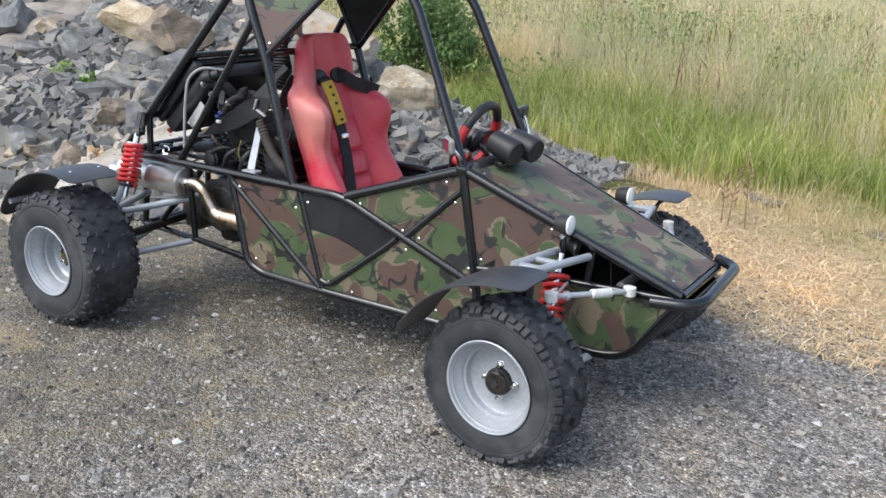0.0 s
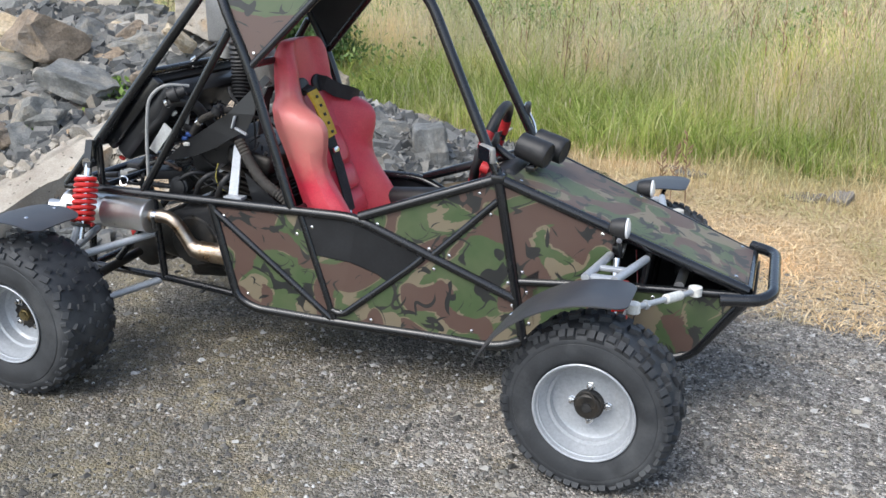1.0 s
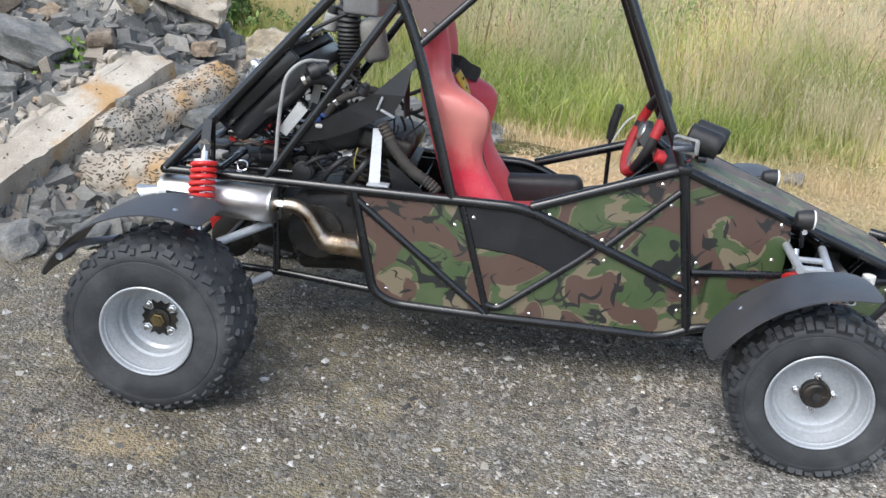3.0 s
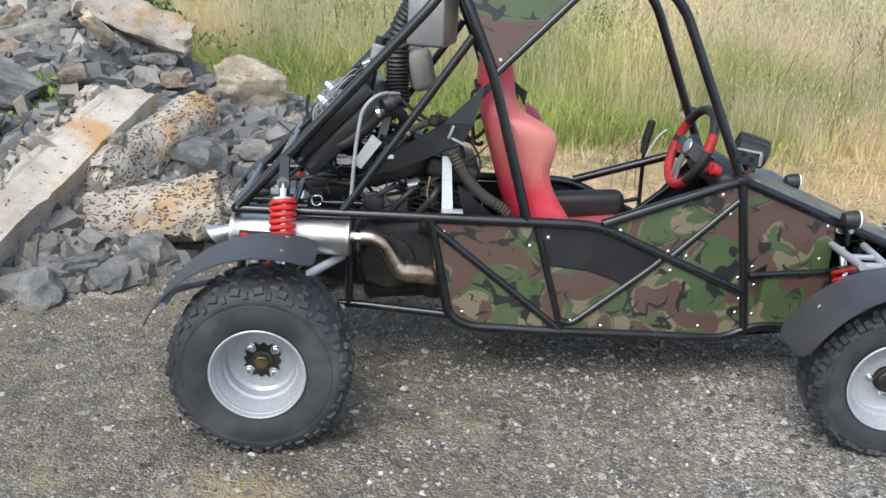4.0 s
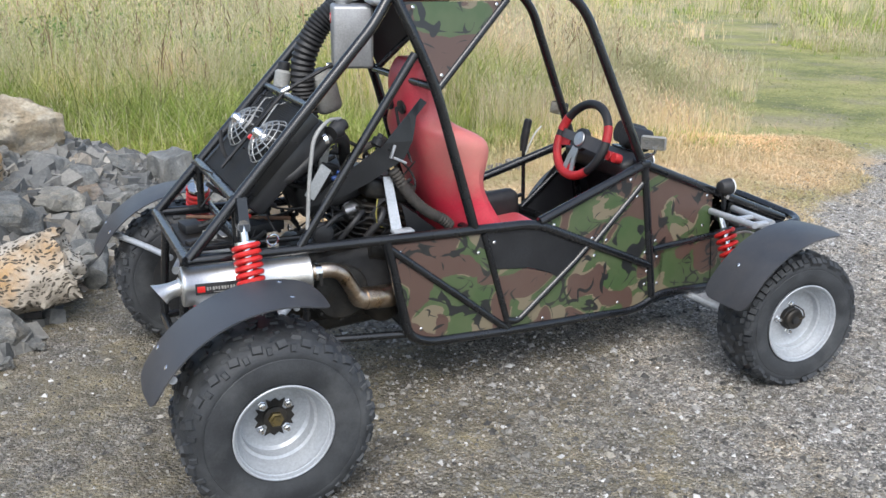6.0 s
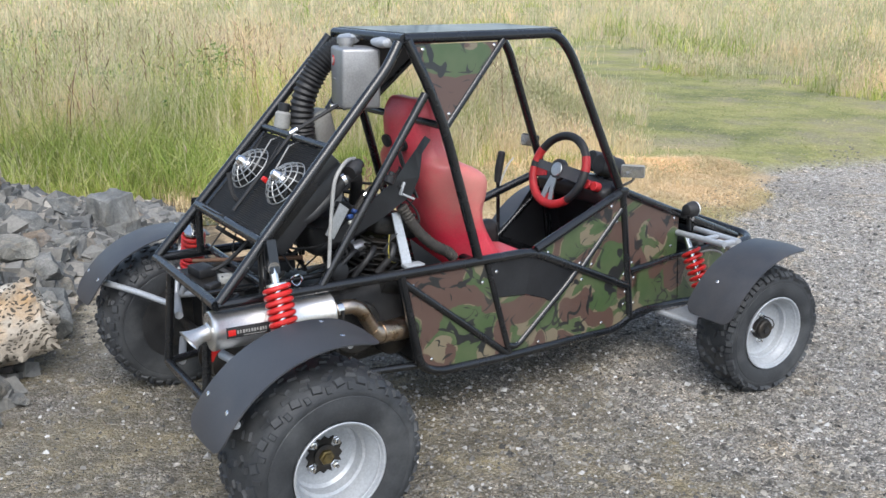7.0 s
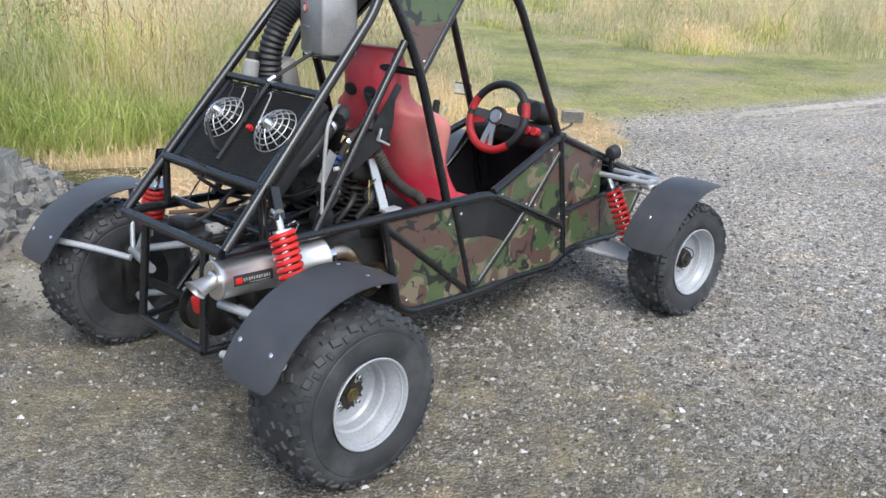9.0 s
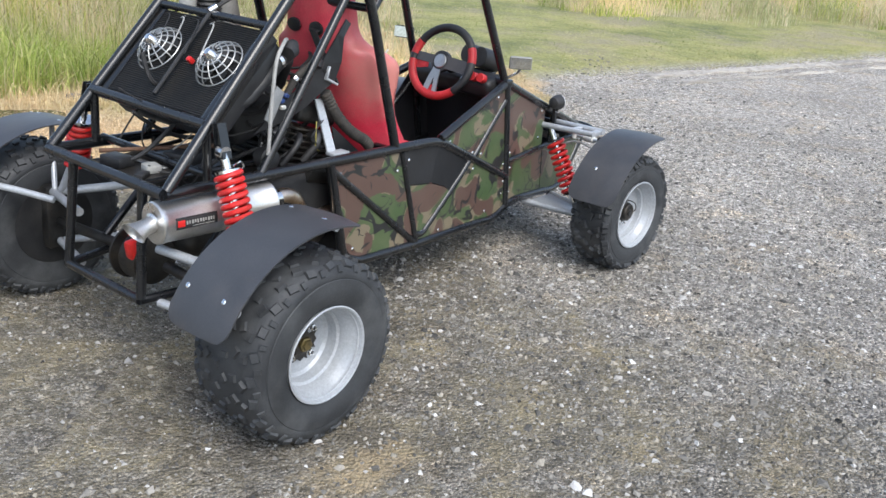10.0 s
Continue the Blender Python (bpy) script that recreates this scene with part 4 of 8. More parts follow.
def leaf_material(name, stops, trans=0.5):
    m, nt, b, tc = nodes_of(name)
    geo = nt.nodes.new("ShaderNodeNewGeometry")
    c = ramp(nt, geo.outputs["Random Per Island"], stops)
    n = noise_tex(nt, tc.outputs["Object"], 0.5, 6.0, 0.6)
    g = ramp(nt, n.outputs["Fac"], [(0.34, (0.56, 0.66, 0.48)), (0.5, (0.97, 0.97, 0.97)), (0.66, (1.32, 1.2, 1.12))])
    col = mixc(nt, 1.0, c.outputs[0], g.outputs[0], "MULTIPLY")
    nt.links.new(col, b.inputs["Base Color"])
    b.inputs["Roughness"].default_value = 0.6
    b.inputs["Specular IOR Level"].default_value = 0.25
    tr = nt.nodes.new("ShaderNodeBsdfTranslucent")
    nt.links.new(col, tr.inputs["Color"])
    ms = nt.nodes.new("ShaderNodeMixShader")
    ms.inputs[0].default_value = trans
    nt.links.new(b.outputs[0], ms.inputs[1])
    nt.links.new(tr.outputs[0], ms.inputs[2])
    nt.links.new(ms.outputs[0], nt.nodes["Material Output"].inputs["Surface"])
    return m


GREEN = [(0.0, (0.17, 0.20, 0.062)), (0.3, (0.38, 0.41, 0.125)), (0.65, (0.59, 0.58, 0.235)), (1.0, (0.82, 0.75, 0.45))]
TAN = [(0.0, (0.64, 0.56, 0.34)), (0.4, (0.80, 0.72, 0.48)), (0.75, (0.90, 0.82, 0.60)), (0.9, (0.78, 0.62, 0.50)), (1.0, (0.62, 0.48, 0.40))]
M["grass_green"] = leaf_material("green_grass", GREEN)
M["grass_fresh"] = leaf_material("fresh_grass", [(0.0, (0.26, 0.36, 0.075)), (0.5, (0.49, 0.57, 0.15)), (1.0, (0.72, 0.73, 0.30))])
M["grass_tan"] = leaf_material("ripe_grass", TAN)
M["straw"] = leaf_material("dry_straw", [(0.0, (0.50, 0.36, 0.19)), (0.5, (0.76, 0.58, 0.34)), (1.0, (0.90, 0.76, 0.50))], 0.2)
M["grass_short"] = leaf_material("short_grass", [(0.0, (0.24, 0.28, 0.10)), (0.5, (0.42, 0.42, 0.18)), (1.0, (0.62, 0.55, 0.32))])


def clump(x, y, f):
    """Patchiness: a slow wave between 0 and 1."""
    return 0.5 + 0.25 * (np.sin(x * f + 1.7 * np.sin(y * f * 0.7)) + np.sin(y * f * 1.3 + 1.1 * x * f * 0.6 + 2))


def inside(x, y):
    """How far a place lies within the uncut grass, from the mown strip's edges."""
    left = 4.7 + (y - 2.6) * 0.72 + 0.5 * np.sin(y * 1.3) - x
    far = x + y - (16.4 + 1.25 * np.maximum(0, y - 5) + 0.6 * np.sin(x * 0.9 + 1.0) + 0.5 * np.sin((x - y) * 1.7))
    return np.maximum(left, far)


def tall(x, y):
    """Where the uncut grass stands."""
    d = y - kerb_y(x)
    return ((d > 0.08 + 0.34 * smooth_step(1.2, 2.6, x) + (0.05 + 0.07 * smooth_step(1.2, 2.6, x)) * (np.sin(x * 4.1) + 0.7 * np.sin(x * 9.7))) & (inside(x, y) + 0.7 * np.sin(x * 7.3 + y * 5.1) * np.sin(y * 6.7 - x * 3.9) > 0))


def scatter(n, x0, x1, y0, y1, seed, power=1.0):
    r = np.random.default_rng(seed)
    x = r.uniform(x0, x1, n)
    y = kerb_y(x) + y0 + (y1 - y0) * r.random(n) ** power
    return x, y, r


def tall_patch(n, x0, x1, d0, d1, seed, wide, share_tan, label, power=1.0):
    """Grass in tufts: each tuft has its own height, lean and ripeness."""
    r = np.random.default_rng(seed)
    tufts = max(1, n // 26)
    tx, ty, _ = scatter(tufts, x0, x1, d0, d1, seed, power)
    spread = 6.0 * wide + 0.03
    k = r.integers(0, tufts, n)
    x, y = tx[k] + r.normal(0, spread, n), ty[k] + r.normal(0, spread, n)
    t_tall, t_ripe, t_lean = r.uniform(0.55, 1.25, tufts)[k], r.random(tufts)[k], r.uniform(0.25, 0.95, tufts)[k]
    ok = tall(x, y)
    x, y, t_tall, t_ripe, t_lean = x[ok], y[ok], t_tall[ok], t_ripe[ok], t_lean[ok]
    d = y - kerb_y(x)
    ripe = np.clip(0.12 + share_tan * smooth_step(0.4, 2.6, d) + 0.6 * smooth_step(2.3, 4.6, x) * (1 - smooth_step(7, 10, x)) * smooth_step(0.2, 0.9, d), 0, 0.85) * (0.15 + 1.7 * clump(x, y, 0.55 + 0.012 / wide)) 
    t = (0.6 * t_ripe + 0.4 * r.random(len(x))) < ripe
    grow = (0.42 + 0.58 * smooth_step(0.3, 1.6, d)) * (0.22 + 0.78 * smooth_step(-0.3, 3.2, inside(x, y)))
    hg = (0.22 + 0.62 * r.random(len(x)) ** 1.5) * grow * t_tall * (0.65 + 0.7 * clump(x, y, 2.3))
    ht = (0.42 + 0.62 * r.random(len(x)) ** 1.4) * (0.12 + 0.88 * grow) * (0.5 + 0.5 * t_tall)
    g = ~t
    fresh = g & (r.random(len(x)) < 0.45 + 0.7 * (clump(x, y, 1.3) - 0.5))
    dull = g & ~fresh
    blades("tall_grass", x[dull], y[dull], hg[dull], wide * (0.5 + 0.9 * r.random(dull.sum())), t_lean[dull] * 1.25, M["grass_green"], label, seed + 1)
    blades("lush_grass", x[fresh], y[fresh], hg[fresh] * 0.9, wide * (0.8 + 1.1 * r.random(fresh.sum())), t_lean[fresh] * 1.5, M["grass_fresh"], "broad fresh green grass blades", seed + 4)
    ob, tips = blades("ripe_grass", x[t], y[t], ht[t], wide * 0.55 * np.ones(t.sum()), t_lean[t] * 0.6, M["grass_tan"], "tall ripe straw-coloured grass stems", seed + 2)
    some = r.random(len(tips)) < 0.42
    seed_heads("grass_seed_heads", tips[some], 0.036 * (wide / 0.0065) ** 0.62, M["grass_tan"], "loose tan seed heads of the tall grass", seed + 3)


tall_patch(140000, -6.5, 6.5, 0.05, 2.8, 31, 0.0056, 0.28, "dense tall green grass behind the yard's edge")
tall_patch(95000, -10.0, 12.0, 2.4, 9.0, 41, 0.010, 0.22, "tall green grass of the meadow")
tall_patch(52000, -22.0, 30.0, 8.5, 26.0, 51, 0.022, 0.42, "tall meadow grass farther off")
tall_patch(34000, -45.0, 80.0, 25.0, 100.0, 61, 0.06, 0.72, "distant meadow grass", 1.5)

tall_patch(34000, 11.0, 26.0, 1.2, 9.0, 55, 0.014, 0.75, "tall pinkish ripe grass beyond the mown strip")

# brown dock and sorrel stalks among the grass
M["dock"] = leaf_material("brown_dock", [(0.0, (0.20, 0.12, 0.07)), (0.6, (0.34, 0.22, 0.14)), (1.0, (0.46, 0.33, 0.22))], 0.2)
r = np.random.default_rng(65)
cx, cy, _ = scatter(210, -12.0, 5.0, 1.2, 12.0, 66)
k = r.integers(0, 210, 1500)
x, y = cx[k] + r.normal(0, 0.16, 1500), cy[k] + r.normal(0, 0.16, 1500)
ok = tall(x, y)
x, y = x[ok], y[ok]
_, tips = blades("dock_stalks", x, y, 0.45 + 0.5 * r.random(len(x)), 0.006 + 0.006 * r.random(len(x)), 0.25, M["dock"], "brown dry dock stalks among the tall grass", 67)
for up in (0.0, 0.06, 0.12, 0.18):
    seed_heads("dock_seeds", tips - np.array([0, 0, up]), 0.05, M["dock"], "rust-brown seed clusters of the dock", 68 + int(up * 100))

# single dry stalks on the cut strip
for px, py, hh, turn in ((1.72, 2.24, 0.36, 20), (1.80, 2.30, 0.42, 140), (1.66, 2.33, 0.30, 260)):
    r = random.Random(int(hh * 1000))
    stalk = tagged(new("dry_stalk"), "thin brown dead dock stalk standing in cut straw", "weed", "dead stalks on the cut strip")
    stalk.matrix_basis = pose(px, py, float(ground_z(px, py)) - 0.01, 0, 0, turn)
    part("stem", sweep(bmesh.new(), [(0, 0, 0), (0.01, 0.004, hh * 0.5), (0.028, 0.0, hh)], [0.004, 0.0032, 0.0015], 6), M["dock"], stalk)
    for k in range(9):
        z = hh * (0.45 + 0.06 * k)
        a = r.uniform(0, 6.28)
        part("seed_head", sweep(bmesh.new(), [(0.02 * z / hh, 0, z), (0.02 * z / hh + 0.022 * math.cos(a), 0.022 * math.sin(a), z + 0.018), (0.02 * z / hh + 0.03 * math.cos(a), 0.03 * math.sin(a), z + 0.035)], [0.002, 0.0065, 0.001], 5), M["dock"], stalk)

# short turf beside the yard
x, y, r = scatter(26000, 3.2, 14.0, 0.04, 9.0, 71, 1.4)
ok = ~tall(x, y) & (clump(x, y, 6.1) * clump(x, y, 2.3) + 0.4 * r.random(len(x)) > 0.30)
x, y = x[ok], y[ok]
blades("short_grass", x, y, 0.012 + 0.035 * r.random(len(x)), 0.006 + 0.006 * r.random(len(x)), 1.4, M["grass_short"], "short trodden yellow-green grass", 72)

# cut straw lying between yard and grass
r = np.random.default_rng(81)
x = r.uniform(0.9, 5.4, 36000)
y = straw_edge(x) - 0.1 + r.random(36000) * (kerb_y(x) + 0.75 - straw_edge(x))
ok = (y > straw_edge(x) + 0.5 * (clump(x, y, 3.0) - 0.6)) & (y < kerb_y(x) + 0.8)
x, y = x[ok], y[ok]
blades("cut_straw", x, y, 0.025 + 0.065 * r.random(len(x)), 0.003 + 0.004 * r.random(len(x)), 3.2, M["straw"], "flattened dry straw on bare earth", 82)
x = 0.8 + 3.6 * r.random(3500) ** 1.3
y = kerb_y(x) + r.uniform(-0.35, 0.6, 3500)
blades("dry_tuft", x, y, 0.06 + 0.14 * r.random(3500), 0.004 * np.ones(3500), 0.7, M["straw"], "dry standing grass tufts along the yard's edge", 83)

# ---- bush and far hedge ----
def leaf_cloud(bm_pts, size, seed, long=1.0):
    r = np.random.default_rng(seed)
    n = len(bm_pts)
    d = r.normal(0, 1, (n, 3))
    d /= np.linalg.norm(d, axis=1)[:, None]
    e = np.cross(d, r.normal(0, 1, (n, 3)))
    e /= np.linalg.norm(e, axis=1)[:, None]
    s = (size * r.uniform(0.6, 1.4, n))[:, None]
    V = np.stack([bm_pts - d * s * 0.5 * long, bm_pts + e * s * 0.28, bm_pts + d * s * 0.5 * long, bm_pts - e * s * 0.28], 1)
    t = np.array([(0, 1, 2), (0, 2, 3)])
    T = (np.arange(n)[:, None, None] * 4 + t[None]).reshape(-1, 3)
    return V.reshape(-1, 3), T


# weeds on the rubble
M["weed_leaf"] = leaf_material("weed_leaves", [(0.0, (0.10, 0.20, 0.04)), (0.5, (0.19, 0.33, 0.07)), (1.0, (0.33, 0.46, 0.13))], 0.4)
for x, y, n, seed in ((-2.75, 1.35, 380, 91), (-2.35, 1.25, 240, 92), (-1.45, 1.62, 170, 93), (-1.65, 1.05, 170, 94)):
    g = np.random.default_rng(seed)
    px, py = x + g.normal(0, 0.085, n), y + g.normal(0, 0.085, n)
    pz = pile_z(px, py) + 0.01 + 0.09 * g.random(n) * np.exp(-((px - x) ** 2 + (py - y) ** 2) / 0.012)
    V, T = leaf_cloud(np.stack([px, py, pz], -1), 0.042, seed, 1.0)
    tagged(part("weed", np_mesh("weed", V, T), M["weed_leaf"], smooth=False), "small leafy green weed growing between the stones", "weed", "weeds on the rubble", kind="stuff")

# rank broad-leaved weeds in the meadow
M["nettle"] = leaf_material("nettle_leaves", [(0.0, (0.10, 0.17, 0.055)), (0.5, (0.19, 0.29, 0.09)), (1.0, (0.34, 0.43, 0.17))], 0.4)
g = np.random.default_rng(95)
cx, cy, _ = scatter(150, -14.0, 2.5, 1.6, 12.0, 96)
cx = cx - 3.0 * (g.random(150) < 0.5)
pts = []
for a, b, ok in zip(cx, cy, tall(cx, cy)):
    if ok:
        wide = g.uniform(0.12, 0.35)
        n = int(g.uniform(180, 360))
        pts.append(np.stack([a + g.normal(0, wide, n), b + g.normal(0, wide, n), 0.08 + g.random(n) * g.uniform(0.4, 0.85)], -1))
V, T = leaf_cloud(np.concatenate(pts), 0.042, 97, 1.4)
tagged(part("meadow_weeds", np_mesh("meadow_weeds", V, T), M["nettle"], smooth=False), "dark broad-leaved weeds standing in the tall grass", "weeds", kind="stuff")

M["bush_leaf"] = leaf_material("bush_leaves", [(0.0, (0.07, 0.125, 0.045)), (0.5, (0.135, 0.22, 0.075)), (1.0, (0.24, 0.34, 0.13))], 0.4)
M["bark"] = surf("grey_bark", (0.09, 0.07, 0.05), (0.15, 0.12, 0.09), 0.9, scale=20, bumps=0.8)
bush = tagged(new("bush"), "dense dark green bush behind the rubble pile", "bush")
bush.matrix_basis = pose(-2.2, 5.05, 0.0) @ Matrix.Diagonal((0.82, 0.85, 0.85, 1))
stem_bm = bmesh.new()
r = random.Random(5)
tips = []
for k in range(26):
    a, lean = r.uniform(0, 6.28), r.uniform(0.05, 0.75)
    top = Vector((math.cos(a) * lean, math.sin(a) * lean, r.uniform(0.7, 1.45) * (1.1 - 0.45 * lean)))
    sweep(stem_bm, [(0, 0, 0), top * 0.5 + Vector((0, 0, 0.1)), top], [0.022, 0.014, 0.004], 5)
    tips.append(top)
part("stem", stem_bm, M["bark"], bush)
g = np.random.default_rng(6)
pts = []
for tpt in tips:
    for f in (0.45, 0.7, 0.9, 1.0):
        c = np.array(tpt) * f + np.array([0, 0, 0.1 * (1 - f)])
        pts.append(c + g.normal(0, 0.085, (120, 3)))
V, T = leaf_cloud(np.concatenate(pts), 0.05, 7, 1.3)
part("foliage", np_mesh("foliage", V, T), M["bush_leaf"], bush, smooth=False)

M["hedge_leaf"] = leaf_material("hedge_leaves", [(0.0, (0.035, 0.06, 0.035)), (0.6, (0.06, 0.095, 0.05)), (1.0, (0.10, 0.135, 0.07))], 0.2)
g = np.random.default_rng(9)
pts = []
for k in range(150):
    az = radians(g.uniform(53, 118))
    dist = g.uniform(92, 112)
    c = np.array([-1 + dist * math.cos(az), -2.6 + dist * math.sin(az), 0])
    hgt = g.uniform(2.5, 7.5)
    for q in range(7):
        o = g.normal(0, 1, 3) * np.array([1.6, 1.6, hgt * 0.2]) + np.array([0, 0, hgt * 0.5])
        pts.append(c + o + g.normal(0, 0.75, (34, 3)))
for az, dist, hgt, wide in ((33.2, 150, 3.5, 3), (30.5, 150, 5.5, 4), (26.0, 140, 7, 6), (37.5, 260, 4, 9), (47, 260, 5, 6), (42, 300, 4, 14)):
    for q in range(12):
        a = radians(az + g.normal(0, wide * 0.05))
        c = np.array([-1 + dist * math.cos(a), -2.6 + dist * math.sin(a), 0.3 + max(0, dist - 130) * 0.016 + hgt * g.uniform(0.1, 0.7)])
        pts.append(c + g.normal(0, 0.9, (40, 3)))
V, T = leaf_cloud(np.concatenate(pts), 0.9, 10)
tagged(part("hedgerow", np_mesh("hedgerow", V, T), M["hedge_leaf"], smooth=False), "distant dark green hedgerow and trees beyond the meadow", "hedge", kind="stuff")

# ---- kerb along the yard's far edge ----
M["kerb"] = surf("worn_concrete_kerb", (0.30, 0.275, 0.24), (0.43, 0.40, 0.355), 0.9, scale=9, fine=60, bumps=0.7, dirt=(0.16, 0.14, 0.11), dirt_amount=0.8, randomly=0.4)
M["kerb_old"] = surf("broken_kerb_stone", (0.17, 0.15, 0.125), (0.30, 0.27, 0.23), 0.95, scale=14, fine=70, bumps=0.9, dirt=(0.12, 0.10, 0.07), dirt_amount=0.9, randomly=0.5)
kerb = tagged(new("kerb"), "low broken concrete kerb at the yard's edge", kind="structure")
r = random.Random(3)
kx = -1.2
slope = math.degrees(math.atan(-0.285))
kerb_pieces = []
for k in range(3):
    bm = bmesh.new()
    box(bm, (1.0, 0.34, 0.12), Matrix.Identity(4), 0.012, 1)
    bmesh.ops.subdivide_edges(bm, edges=[e for e in bm.edges if e.calc_length() > 0.3], cuts=6)
    for v in bm.verts:
        v.co += Vector((0, noise.noise(v.co * 6 + Vector((k * 7, 0, 0))) * 0.09, noise.noise(v.co * 5 + Vector((0, k * 7, 0))) * 0.02))
    me = bpy.data.meshes.new("kerb_stone")
    bm.to_mesh(me)
    bm.free()
    me.materials.append(M["kerb"])
    kerb_pieces.append(me)
kerb_old = []
for me in kerb_pieces:
    c = me.copy()
    c.materials.clear()
    c.materials.append(M["kerb_old"])
    kerb_old.append(c)
while kx < 26:
    L = r.uniform(0.6, 1.0)
    yard = kx > 4.6
    if kx <= 2.3:
        for piece in range(2):
            w = r.uniform(0.08, 0.30)
            cx = kx + L * (piece + r.uniform(0.2, 0.8)) / 3
            o = part("kerb_stone", kerb_old[r.randrange(3)], None, kerb, smooth=False)
            o.matrix_basis = pose(cx, float(kerb_y(cx)) + r.uniform(-0.16, 0.10), 0.0 + r.uniform(-0.03, 0.012), r.uniform(-9, 9), r.uniform(-7, 7), slope + r.uniform(-25, 25)) @ Matrix.Diagonal((w, r.uniform(0.25, 0.65), r.uniform(0.5, 0.9), 1))
    elif kx > 5.7:
        o = part("kerb_stone", kerb_pieces[r.randrange(3)], None, kerb, smooth=False)
        turn = (-12.0 if yard else slope) + r.uniform(-1.0, 1.0)
        o.matrix_basis = pose(kx + L / 2, float(kerb_y(kx + L / 2)) - (0.12 if yard else 0.02), (-0.042 if yard else -0.025) + r.uniform(-0.012, 0.004), r.uniform(-2, 2), 0, turn) @ Matrix.Diagonal((L * (1.06 if yard else 1.02), 0.42 if yard else 1, 1, 1))
    if kx > 5.9:
        o = part("edging_strip", kerb_pieces[r.randrange(3)], None, kerb, smooth=False)
        o.matrix_basis = pose(kx + L / 2, float(kerb_y(kx + L / 2)) - 0.47, -0.054 + r.uniform(-0.004, 0.003), 0, 0, -12.0) @ Matrix.Diagonal((L * 1.08, r.uniform(0.15, 0.28), 1, 1))
        o = part("gutter_stone", kerb_pieces[r.randrange(3)], None, kerb, smooth=False)
        o.matrix_basis = pose(kx + L / 2, float(kerb_y(kx + L / 2)) - 0.34, -0.0595 + r.uniform(-0.004, 0.001), 0, 0, -12.0) @ Matrix.Diagonal((L * 1.04, r.uniform(0.25, 0.4), 1, 1))
    kx += L


# ---- puddle at the rubble's end ----
M["water"] = surf("muddy_water", (0.035, 0.028, 0.015), (0.05, 0.04, 0.022), 0.03, 0.06, scale=3, bumps=0.0)
bm = bmesh.new()
rim = []
for k in range(40):
    a = 2 * math.pi * k / 40
    w = 1 + 0.28 * noise.noise(Vector((math.cos(a) * 1.4, math.sin(a) * 1.4, 3.0))) + 0.10 * noise.noise(Vector((math.cos(a) * 5, math.sin(a) * 5, 9.0)))
    rim.append((0.86 + 0.46 * w * math.cos(a), 2.80 - 0.08 * math.cos(a) + 0.17 * w * math.sin(a)))
bm.faces.new([bm.verts.new((x, y, float(np.max(ground_z(0.86, 2.80))) + 0.016)) for x, y in rim])
tagged(part("puddle", bm, M["water"], smooth=False), "shallow muddy brown puddle at the grass edge", "puddle", kind="structure")

# ---- the buggy: x forward, y to its left, rear axle over x = 0 ----
buggy = tagged(new("off_road_buggy"), "home-built off-road buggy with black tube frame and camouflage panels", "buggy")
TR = 0.0165


def half(x):
    """Half the width of the frame at x."""
    if x <= 1.02:
        return 0.288
    if x <= 1.5:
        return 0.288 - (x - 1.02) / 0.48 * 0.05
    return 0.238 - (x - 1.5) / 0.75 * 0.06


def side_pts(s, pts):
    return [(x, s * half(x), z) for x, z in pts]


def frame_tube(name, pts, bend=0.0, r=TR, label=""):
    return tube(name, pts, r, M["black"], buggy, bend, label)


